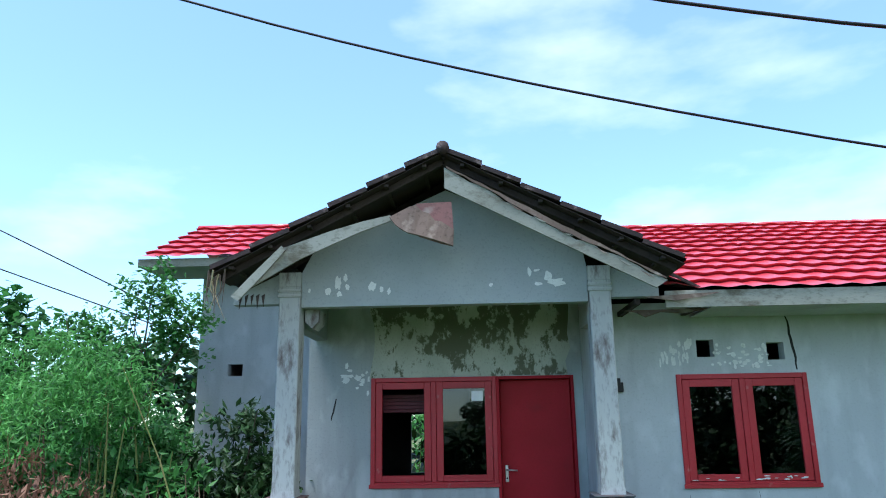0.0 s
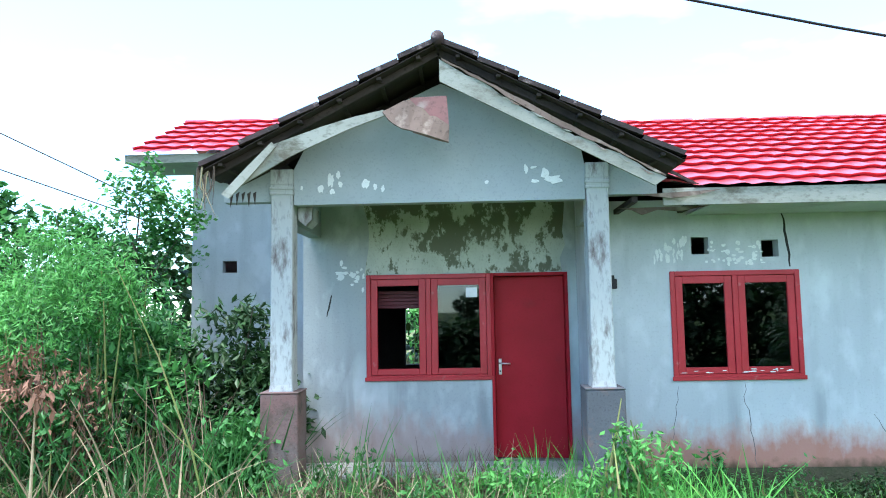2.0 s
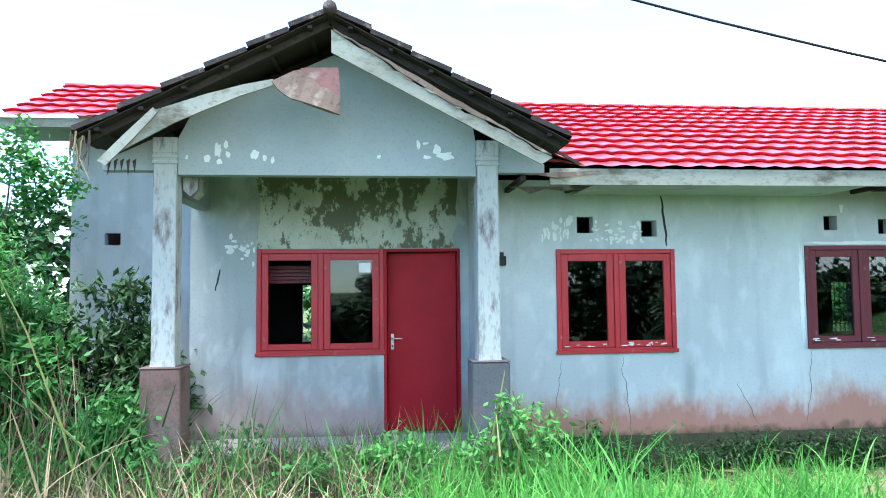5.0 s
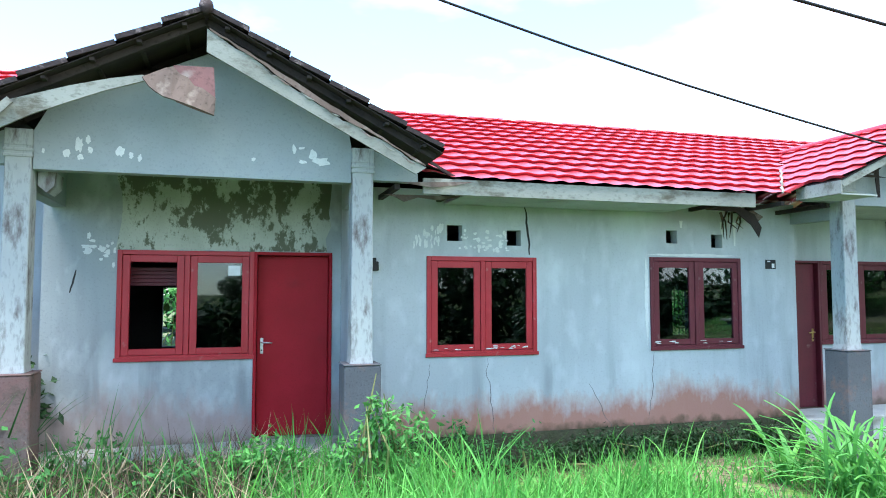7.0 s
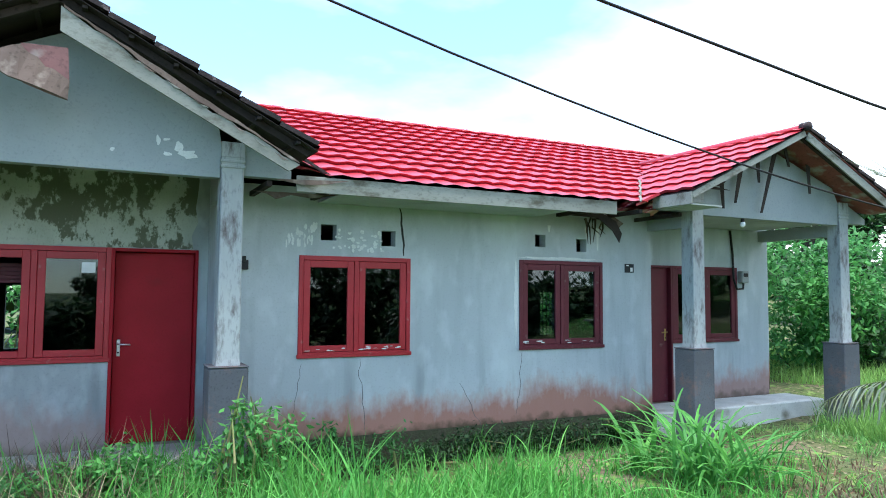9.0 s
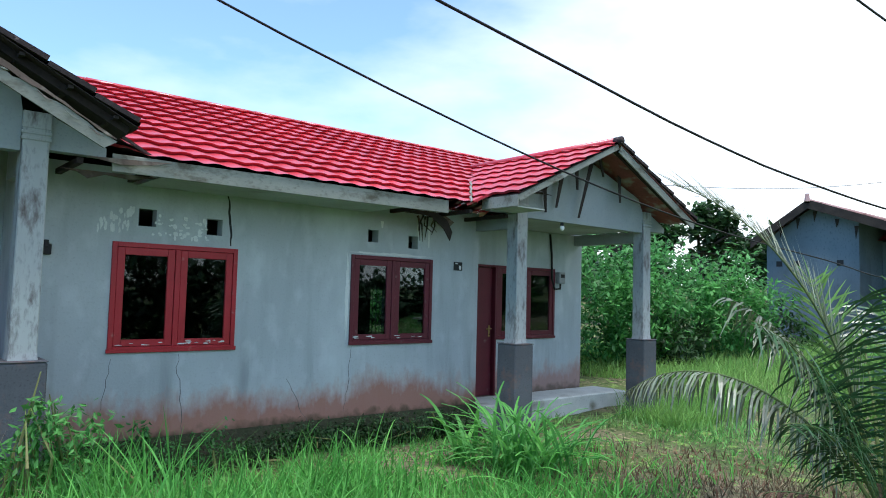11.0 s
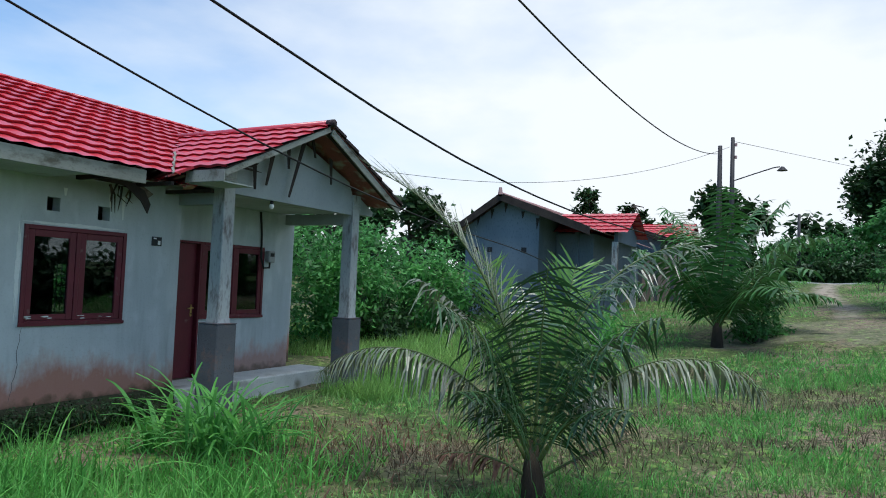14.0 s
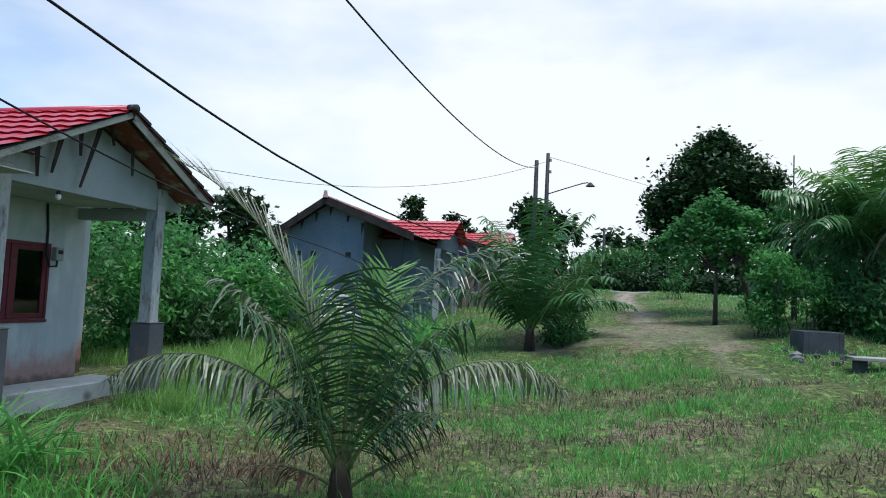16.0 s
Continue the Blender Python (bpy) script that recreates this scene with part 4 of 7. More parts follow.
for u in (1, 2):
    a, b = span(u, -3.14, -0.75)
    zz = RIDGE_Z - (RIDGE_Y - WING_EAVE) * PITCH + (0.07 if u == 1 else 0.0)
    w = thing("wing_eave", ((a + b) / 2, WING_EAVE, zz - 0.14), "weathered white eaves board of the wing", "fascia", "", "structure")
    part("board", box(a, b, WING_EAVE + 0.015, WING_EAVE + 0.04, zz - 0.11, zz + 0.0), M_FASCIA, w)
    part("soffit", box(a, b, WING_EAVE + 0.041, WING_Y - 0.001, zz - 0.10, zz - 0.088), M_SOFFIT, w)


def plank(name, p0, p1, width, thick, material, parent, label="", bend=0.0, taper=0.0, seg=8, y_turn=0.0):
    """A board from p0 to p1, standing on edge across y, with an optional bow."""
    p0, p1 = np.array(p0, float), np.array(p1, float)
    d = (p1 - p0) / np.linalg.norm(p1 - p0)
    up = np.array((-d[2], 0, d[0]))
    if up[2] < 0:
        up = -up
    v, f = [], []
    for i in range(seg + 1):
        k = i / seg
        c = p0 + (p1 - p0) * k + up * bend * math.sin(math.pi * k)
        w = width * (1 - taper * k)
        off = np.array((0, y_turn * k, 0))
        for q, yy in ((0, 0), (0, thick), (1, thick), (1, 0)):
            v.append(c + up * w * (q - 0.5) + np.array((0, yy, 0)) + off)
        if i:
            o = 4 * (i - 1)
            f += [(o + j, o + (j + 1) % 4, o + 4 + (j + 1) % 4, o + 4 + j) for j in range(4)]
    f += [(3, 2, 1, 0), tuple(4 * seg + j for j in range(4))]
    return mesh_obj(name, v, f, material, parent, label)


def porch_roof(unit, tile_l, tile_r, label):
    """Gabled porch roof whose ridge runs out from the main roof; sheets step down both slopes."""
    xr, top, drop = fx(unit, POR_X), POR_TOP[unit], POR_DROPS[unit]
    r = thing("porch_roof", (xr, POR_Y, top - drop), label, "roof", "porch roofs", "structure")
    ln = math.hypot(POR_HALF, drop)
    por_slope = drop / POR_HALF
    ext = ln * 1.3
    y_in = EAVE_Y + (top - EAVE_Z) / PITCH
    width = y_in - POR_Y + 0.1
    for sg, material in ((-1, tile_l), (1, tile_r)):
        up = np.array((-sg * POR_HALF, 0, drop)) / ln

        inner = (sg > 0) == (unit == 1)     # the slope that meets the main eaves in a valley

        def cut(s, inner=inner):
            y = POR_Y + s
            if y < EAVE_Y + 0.02:
                return ln
            z_main = EAVE_Z + (y - EAVE_Y) * PITCH
            return max(0.02, min(ext if inner else ln, (top - z_main + 0.03) / por_slope / (POR_HALF / ln)))
        nsh = 6
        for k in range(nsh):
            s0, s1 = width * k / nsh, width * (k + 1) / nsh
            o = np.array((xr, POR_Y + s0, top)) - ext * up
            tile_sheet("roof_sheet", o, (0, 1, 0), up, s1 - s0 + 0.01, ext, material, r, cut=(lambda q, s0=s0: cut(s0 + q)), step=0.032)
        # underside boarding, the rusty one darkened in colour for roof shade, and rafters
        zlo, xlo = top - drop - 0.012, xr + sg * POR_HALF
        v = [(xr, POR_Y + 0.01, top - 0.012), (xlo, POR_Y + 0.01, zlo), (xlo, EAVE_Y, zlo), (xr, y_in - 0.15, top - 0.012)]
        v += [(p[0], p[1], p[2] - 0.008) for p in v]
        mesh_obj("underlay", v, [(0, 1, 2, 3), (7, 6, 5, 4), (0, 4, 5, 1), (1, 5, 6, 2), (2, 6, 7, 3), (3, 7, 4, 0)], M_TILE_UNDER if unit == 1 or sg < 0 else M_PLY, r, "rusty underside with shade in its colour" if unit == 1 or sg < 0 else "reddish plywood underside")
        for yy in (POR_Y + 0.12, -0.62):
            plank("rafter", (xr, yy, top - 0.06), (xr + sg * (POR_HALF - 0.05), yy, top - drop - 0.03), 0.06, 0.05, M_DARKWOOD, r)
        for k in range(6 if unit == 1 or sg < 0 else 0):
            q = (k + 0.5) / 6
            px, pz = xr + sg * POR_HALF * q, top - drop * q - 0.035
            part("batten", box(px - 0.02, px + 0.02, POR_Y + 0.03, -0.2, pz - 0.018, pz + 0.008), M_DARKWOOD, r)
        # stepped edge pieces along the front verge
        for c in range(6 if unit == 1 or sg > 0 else 0):
            q0, q1 = c / 6.0, (c + 1) / 6.0
            a = np.array((xr + sg * POR_HALF * q0, POR_Y - 0.012, top - drop * q0 + 0.012))
            b = np.array((xr + sg * POR_HALF * q1, POR_Y - 0.012, top - drop * q1 + 0.048))
            plank("verge_tile", a, b, 0.042, 0.10, M_TILE_OLD, r, seg=3)
    v, f = tube([(xr, POR_Y - 0.02, top + 0.02), (xr, y_in, top + 0.012)], 0.055, 10)
    mesh_obj("ridge_cap", v, f, M_TILE_OLD if unit == 1 else M_TILE, r, "", True)
    v, f = tube([(xr, POR_Y - 0.035, top + 0.022), (xr, POR_Y + 0.09, top + 0.02)], 0.06, 10)
    mesh_obj("ridge_end", v, f, M_TILE_OLD, r, "blackened ridge end", True)
    return r


pr1 = porch_roof(1, M_TILE_OLD, M_TILE_OLD, "mould-blackened metal tile gable roof over the porch, boards falling off")
pr2 = porch_roof(2, M_TILE, M_TILE_OLD, "red metal tile gable roof over the porch with damaged verge")
YB = POR_Y + 0.02
# verge boards of the first porch: one side sound, the other hanging loose
rv = random.Random(31)
edge = []
for k in range(26):
    q = k / 25
    edge.append((0.94 + 1.93 * q, 3.86 - 1.09 * q - rv.uniform(0.0, 0.03) - (0.035 * math.sin(math.pi * (q - 0.2) / 0.6) if 0.2 < q < 0.8 else 0.0)))
part("verge_board", prism(edge + [(2.77, 2.70), (0.94, 3.66)], YB, YB + 0.022), M_FASCIA, pr1, "weathered white verge board with flaking edge")
top_pts, low_pts = [], []
for k in range(25):
    q = k / 24
    bx, bz = 0.96 + 1.90 * q, 3.875 - 1.08 * q
    top_pts.append((bx, bz - rv.uniform(0.0, 0.012)))
    low_pts.append((bx, bz - rv.uniform(0.015, 0.035) - (0.035 if 0.25 < q < 0.7 else 0.0)))
part("flaking_edge", prism(top_pts + low_pts[::-1], YB - 0.012, YB - 0.002), M_ROTTEN, pr1, "flaked rotten upper edge of the verge board")
for k in range(9):
    q = rv.uniform(0.15, 0.9)
    part("splinter", prism([(0.97 + 1.88 * q, 3.80 - 1.065 * q), (1.09 + 1.88 * q, 3.735 - 1.065 * q), (1.04 + 1.88 * q, 3.745 - 1.065 * q)], YB - 0.018, YB - 0.013), M_ROTTEN if k % 2 else M_FASCIA, pr1)
part("verge_board", prism([(-0.97, 2.70), (-0.75, 2.93), (-0.53, 3.15), (-0.49, 3.11), (-0.70, 2.87), (-0.90, 2.66)], YB - 0.03, YB - 0.012), M_FASCIA, pr1, "loose white verge board hanging at its lower end")
part("verge_board", prism([(-0.55, 3.13), (-0.1, 3.285), (0.2, 3.37), (0.44, 3.42), (0.5, 3.385), (0.16, 3.265), (-0.15, 3.13), (-0.37, 3.03), (-0.81, 2.78), (-0.72, 2.92)], YB + 0.01, YB + 0.03), M_FASCIA, pr1, "bowed white verge board coming loose")
part("hanging_board", prism([(0.64, 3.45), (0.68, 3.53), (1.0, 3.54), (1.015, 3.3), (1.01, 3.12), (0.9, 3.15), (0.7, 3.22)], YB + 0.035, YB + 0.048), M_PLY_FADED, pr1, "torn reddish plywood hanging from the verge")
# curled outer ply: a strip that rolls forward towards its tip
v, f = [], []
for i in range(11):
    q = i / 10
    cx = 0.44 + 0.57 * q
    cz = float(np.interp(q, [0, 0.12, 0.28, 0.6, 1.0], [3.395, 3.30, 3.235, 3.18, 3.115]))
    roll = 0.07 * math.sin(math.pi * q)
    hgt = float(np.interp(q, [0, 0.15, 0.38, 0.5, 0.6, 0.7, 0.8, 1.0], [3.41, 3.455, 3.52, 3.45, 3.43, 3.36, 3.35, 3.27])) - cz
    v += [(cx, YB - 0.02 - roll, cz), (cx + 0.01, YB + 0.012, cz + hgt), (cx + 0.01, YB + 0.02, cz + hgt), (cx, YB - 0.01 - roll, cz - 0.008)]
    if i:
        o = 4 * (i - 1)
        f += [(o + k, o + (k + 1) % 4, o + 4 + (k + 1) % 4, o + 4 + k) for k in range(4)]
f += [(3, 2, 1, 0), (40, 41, 42, 43)]
mesh_obj("hanging_board", v, f, M_ROTTEN, pr1, "curled grey plywood layer")
r1 = random.Random(12)
for i in range(14):
    xx = -1.16 + r1.uniform(-0.05, 0.12)
    zt = 2.92 + r1.uniform(-0.04, 0.04)
    pts = [(xx, POR_Y + r1.uniform(0, 0.15), zt), (xx + r1.uniform(-0.04, 0.04), POR_Y + 0.05, zt - r1.uniform(0.08, 0.18)), (xx + r1.uniform(-0.07, 0.08), POR_Y + 0.06, zt - r1.uniform(0.2, 0.42))]
    v, f = tube(pts, [0.009, 0.006, 0.002], 5)
    mesh_obj("dry_strand", v, f, M_STRAW if i % 3 == 0 else M_ROTTEN, pr1, "dry straw strand")
for i in range(5):
    xx = -0.93 + 0.05 * i
    part("splinter", prism([(xx, 2.72), (xx + 0.03, 2.74), (xx + 0.005 * i, 2.60 + 0.02 * (i % 3))], YB + 0.1, YB + 0.11), M_DARKWOOD, pr1)
# second porch: verge boards, sagging rafters and torn ceiling pieces
xr2 = fx(2, POR_X)
plank("verge_board", (xr2 - 0.01, YB, 3.80), (xr2 - 2.08, YB, 2.825), 0.075, 0.02, M_FASCIA, pr2, "thin white verge board")
plank("verge_board", (xr2 + 0.03, YB, 3.77), (xr2 + 2.05, YB, 2.80), 0.11, 0.02, M_FASCIA, pr2, "weathered white verge board")
part("eave_board", box(xr2 - 2.10, xr2 - 2.08, POR_Y + 0.02, -0.74, 2.72, 2.87, bevel=0.003), M_FASCIA, pr2, "short white eaves board")
part("eave_soffit", box(xr2 - 2.079, xr2 - 1.56, POR_Y + 0.05, -0.88, 2.715, 2.73), M_SOFFIT, pr2, "sagging soffit board")
for i, (dx, l, an) in enumerate(((-1.1, 0.4, 0.05), (-0.75, 0.5, -0.10), (-0.45, 0.35, 0.04), (-0.1, 0.95, -0.30), (0.05, 0.3, 0.1), (0.5, 0.42, 0.05))):
    zt = POR_TOP[2] - 0.12 - abs(dx) * 0.52
    part("hanging_strip", prism([(xr2 + dx, zt), (xr2 + dx + 0.08, zt - 0.03), (xr2 + dx + an + 0.04, zt - l), (xr2 + dx + an, zt - l)], -0.92 - 0.02 * i, -0.91 - 0.02 * i), M_DARKWOOD, pr2, "rotten strip hanging from the verge")
part("torn_board", prism([(xr2 - 1.55, 2.99), (xr2 - 1.12, 3.12), (xr2 - 1.2, 3.05), (xr2 - 1.35, 3.03), (xr2 - 1.05, 3.0)], -1.05, -1.03), M_DARKWOOD, pr2)
# pale torn flashing strip lying in the valley
vp = []
slope2 = POR_DROPS[2] / POR_HALF
for k in range(13):
    q = 2.46 - 1.15 * k / 12
    zz = POR_TOP[2] - q * slope2
    vp.append((xr2 - q + 0.012 * math.sin(k * 2.1), EAVE_Y + (zz - EAVE_Z) / PITCH, zz + 0.055))
v, f = tube(vp, [0.010 + 0.006 * ((k * 7) % 3) for k in range(13)], 5)
mesh_obj("valley_strip", v, f, M_FASCIA, pr2, "pale torn flashing strip")
# broken soffit by the second porch and by the first
for i, pts in enumerate(([(6.62, 2.62), (7.02, 2.60), (7.25, 2.45), (7.36, 2.30), (7.40, 2.42), (7.30, 2.58), (7.1, 2.66), (6.7, 2.66)],
                         [(6.75, 2.64), (7.2, 2.64), (7.5, 2.50), (7.6, 2.58), (7.4, 2.68), (6.8, 2.68)])):
    part("broken_soffit", prism(pts, -0.42 + 0.2 * i, -0.408 + 0.2 * i), M_ROTTEN if i else M_DARKWOOD, fas, "torn soffit board hanging down")
part("broken_soffit", prism([(2.62, 2.62), (3.5, 2.63), (3.2, 2.58), (3.0, 2.60), (2.85, 2.55), (2.75, 2.6)], -0.6, -0.588), M_ROTTEN, fas, "rotted soffit edge")
rs = random.Random(77)
for i in range(7):
    x0 = 7.12 + rs.uniform(-0.16, 0.16)
    pts = [(x0, -0.25 + rs.uniform(-0.1, 0.1), 2.62), (x0 + rs.uniform(-0.05, 0.05), -0.22, 2.5), (x0 + rs.uniform(-0.03, 0.12), -0.2, 2.5 - rs.uniform(0.05, 0.28))]
    v, f = tube(pts, [0.016, 0.012, 0.003], 5)
    mesh_obj("fibre_strand", v, f, M_DARKWOOD if i % 4 else M_ROTTEN, fas)
part("eave_flap", prism([(2.75, 2.70), (3.5, 2.735), (3.3, 2.69), (3.05, 2.66)], EAVE_Y - 0.03, EAVE_Y - 0.018), M_ROTTEN, fas)
for xx, l in ((7.12, 0.16), (7.31, 0.3), (6.52, 0.09)):
    part("white_drip", prism([(xx, 2.52), (xx + 0.05, 2.52), (xx + 0.035, 2.52 - l), (xx + 0.015, 2.52 - l)], -0.004, 0.0), M_FLAKE, wall_front)

# ---- small fittings ----
mb = thing("meter_box", (2.72, -0.05, 1.88), "small black plastic socket box on the wall", "socket box")
part("box_body", box(2.62, 2.70, -0.05, 0.0, 1.86, 1.96, bevel=0.006), M_BLACK, mb)
part("lid", box(2.63, 2.67, -0.07, -0.0505, 1.93, 2.0, bevel=0.004), M_BLACK, mb)
npl = thing("number_plate", (7.87, -0.01, 1.93), "small dark plate with pale marks on the wall", "sign")
part("plate", box(7.80, 7.96, -0.008, 0.0, 1.93, 2.05, bevel=0.002), M_PLATE, npl)
part("bar", box(7.825, 7.87, -0.0115, -0.0085, 2.02, 2.035), M_PAPER, npl)
part("bar", box(7.895, 7.935, -0.0115, -0.0085, 1.945, 2.0), M_PAPER, npl)
lamp = thing("porch_lamp", (9.19, -0.80, 2.60), "bare white lamp bulb in a small holder under the beam", "lamp")
bm = bmesh.new()
bmesh.ops.create_cone(bm, segments=14, radius1=0.03, radius2=0.022, depth=0.05, cap_ends=True, matrix=Matrix.Translation((9.19, -0.80, 2.655)))
part("holder", bm, M_BLACK, lamp)
bm = bmesh.new()
bmesh.ops.create_uvsphere(bm, u_segments=16, v_segments=10, radius=0.036, matrix=Matrix.Translation((9.19, -0.80, 2.60)) @ Matrix.Diagonal((1, 1, 1.25, 1)))
part("bulb", bm, M_BULB, lamp, "", True)
em = thing("electric_meter", (10.75, 0.5, 1.85), "grey electric meter with black conduit on the porch wall", "electric meter")
part("meter_case", box(10.68, 10.84, 0.50, 0.598, 1.83, 2.03, bevel=0.012), M_METER, em)
part("meter_window", box(10.71, 10.81, 0.493, 0.4995, 1.93, 1.99, bevel=0.003), M_BLACK, em)
v, f = tube([(10.76, 0.55, 1.84), (10.72, 0.52, 1.74), (10.60, 0.54, 1.73), (10.55, 0.56, 1.9), (10.55, 0.57, 2.3), (10.50, 0.57, 2.68)], 0.018, 8)
mesh_obj("conduit", v, f, M_BLACK, em, "", True)
br = thing("beam_bracket", (-0.4, -0.6, 2.55), "broken plaster stub under the porch beam", "bracket")
part("stub", prism([(-0.47, 2.68), (-0.33, 2.68), (-0.34, 2.56), (-0.40, 2.50), (-0.47, 2.56)], -0.70, -0.4), M_PILLAR, br)

# ---- vegetation ----
def blades(rng, xy, h, w, lean, curl, seg=3, z=None):
    """Grass blades: tapered, leaning and curling strips. xy: feet, h and w: arrays of length and width."""
    n = len(xy)
    az, ad = rng.uniform(0, 2 * math.pi, n), rng.uniform(0, 2 * math.pi, n)
    z0 = ground_z(xy[:, 0], xy[:, 1]) - 0.02 if z is None else z
    ln = np.abs(rng.normal(0, 1, n)) * lean
    cu = np.abs(rng.normal(0, 1, n)) * curl
    dirx, diry = np.cos(az), np.sin(az)
    sx, sy = np.cos(ad), np.sin(ad)
    v = np.zeros((n, 2 * seg + 1, 3))
    for k in range(seg + 1):
        t = k / seg
        ang = ln + cu * t
        out = h * t * np.sin(np.clip(ang, 0, 2.4)) * 0.8
        up = h * t * np.cos(np.clip(ang, 0, 2.4) * 0.75)
        cx, cy, cz = xy[:, 0] + dirx * out, xy[:, 1] + diry * out, z0 + up
        ww = w * (1 - 0.75 * t) / 2
        if k < seg:
            v[:, 2 * k] = np.stack([cx - sx * ww, cy - sy * ww, cz], 1)
            v[:, 2 * k + 1] = np.stack([cx + sx * ww, cy + sy * ww, cz], 1)
        else:
            v[:, 2 * k] = np.stack([cx, cy, cz], 1)
    base = (np.arange(n) * (2 * seg + 1))[:, None]
    f = []
    for k in range(seg - 1):
        f.append(base + np.array([[2 * k, 2 * k + 1, 2 * k + 3, 2 * k + 2]]))
    quads = np.concatenate(f).tolist() if f else []
    tips = (base + np.array([[2 * seg - 2, 2 * seg - 1, 2 * seg]])).tolist()
    return v.reshape(-1, 3), quads + tips


def scatter(rng, n, x0, x1, y0, y1, keep=None):
    p = np.stack([rng.uniform(x0, x1, n), rng.uniform(y0, y1, n)], 1)
    return p if keep is None else p[keep(p[:, 0], p[:, 1])]


def off_house(x, y):
    in_front = (y < -0.18) | (x < -3.4) | (x > 14.2)
    return in_front & ~((x > -0.9) & (x < 2.4) & (y > -0.15)) & ~((x > 8.2) & (x < 11.8) & (y > -0.15))


def lumps(x, y, s=1.0, seed=0.0):
    return 0.5 + 0.25 * np.sin(x * 2.1 * s + seed) * np.cos(y * 2.7 * s + seed * 1.7) + 0.25 * np.sin(x * 4.7 * s + y * 3.9 * s + seed)


def stuff(name, vf, material, label, category):
    return tagged(mesh_obj(name, vf[0], vf[1], material), label, category, "", "stuff")


rng = np.random.default_rng(21)
# tall bright grass in front of the first unit and the front wall
p = scatter(rng, 28000, -0.4, 8.6, -3.9, -0.25, lambda x, y: off_house(x, y))
p = p[rng.random(len(p)) < np.clip(lumps(p[:, 0], p[:, 1], 1.0, 1.0) * 1.5 - 0.15, 0, 1) * np.where(p[:, 0] < 1.6, 0.22, 1.0) * np.clip(1.25 - 0.28 * np.maximum(p[:, 0] - 4.0, 0), 0.12, 1) * np.where((p[:, 1] > -1.25) & (p[:, 0] > 3.2), 0.1, 1.0)]
k = lumps(p[:, 0], p[:, 1], 0.7, 3.0) * np.where(p[:, 0] > 5.0, np.clip(1.0 - 0.25 * (p[:, 0] - 5.0), 0.3, 1), 1.0) * np.where(p[:, 1] > -0.9, 0.75, 1.0)
stuff("tall_grass", blades(rng, p, rng.uniform(0.3, 0.85, len(p)) * (0.5 + k) * np.where(p[:, 0] > 3.2, 0.66, 1.0), rng.uniform(0.011, 0.027, len(p)), 0.28, 0.9, 5), M_GRASS_HI, "bright green tall grass in front of the house", "grass")
# rank weeds and grass on the left
p = scatter(rng, 1900, -6.5, 0.2, -1.5, -0.3, lambda x, y: off_house(x, y))
p = p[rng.random(len(p)) < np.clip(lumps(p[:, 0], p[:, 1], 0.8, 5.0) * 1.6, 0, 1)]
stuff("weed_grass", blades(rng, p, rng.uniform(0.35, 1.25, len(p)) * np.where(p[:, 1] > -1.9, 1.0, 0.6), rng.uniform(0.01, 0.026, len(p)), 0.4, 0.9, 4), M_LEAF, "dark green rank weed grass beside the porch", "grass")
# tangle of weeds and vines over the porch slab's edge
p = scatter(rng, 2600, -0.6, 2.5, -1.5, -0.16)
stuff("weed_tangle", blades(rng, p, rng.uniform(0.2, 0.55, len(p)), rng.uniform(0.008, 0.02, len(p)), 0.6, 1.0, 3), M_LEAF, "tangled dark weeds along the porch slab", "weeds")
p = scatter(rng, 1500, -0.6, 2.4, -1.7, -0.16)
stuff("dry_vines", blades(rng, p, rng.uniform(0.25, 0.7, len(p)), rng.uniform(0.005, 0.012, len(p)), 0.8, 1.3, 6), M_TWIG, "tangled brown dead vines before the porch slab", "dry grass")
p = scatter(rng, 260, -0.7, 2.0, -2.1, -0.9)
stuff("dry_straw", blades(rng, p, rng.uniform(0.5, 1.0, len(p)), rng.uniform(0.008, 0.016, len(p)), 0.5, 1.5, 7), M_STRAW, "bent pale straw stems before the porch", "dry grass")
p = scatter(rng, 900, -0.6, 2.4, -1.4, -0.16)
stuff("dry_vines", blades(rng, p, rng.uniform(0.25, 0.6, len(p)), rng.uniform(0.005, 0.012, len(p)), 0.9, 1.0, 4), M_STRAW, "dry brown vines and straw along the porch slab", "dry grass")
# straw
p = np.concatenate([scatter(rng, 2400, -5.5, 1.9, -4.2, -0.3, lambda x, y: off_house(x, y)), scatter(rng, 1500, -3.6, 0.6, -3.8, -1.6)])
stuff("dry_straw", blades(rng, p, rng.uniform(0.3, 0.9, len(p)), rng.uniform(0.007, 0.018, len(p)), 1.0, 0.8, 3), M_STRAW, "pale dry straw lying among the weeds", "dry grass")
# flattened straw and dead grass at the edge of the thicket
p = scatter(rng, 6500, -4.2, -0.2, -1.9, -0.5)
stuff("straw_bed", blades(rng, p, rng.uniform(0.3, 0.75, len(p)), rng.uniform(0.008, 0.02, len(p)), 0.95, 0.6, 4), M_STRAW_LAWN, "flattened brown straw at the thicket edge", "dry grass")
p = scatter(rng, 1200, -4.2, -0.2, -1.9, -0.5)
stuff("straw_bed", blades(rng, p, rng.uniform(0.25, 0.6, len(p)), rng.uniform(0.008, 0.018, len(p)), 0.85, 0.9, 5), M_STRAW, "pale flattened straw at the thicket edge", "dry grass")
p = scatter(rng, 3600, -0.4, 1.4, -1.5, -0.2)
stuff("dry_vines", blades(rng, p, rng.uniform(0.25, 0.75, len(p)), rng.uniform(0.009, 0.018, len(p)), 0.7, 1.5, 7), M_TWIG, "dark brown vine tangle before the porch slab", "dry grass")
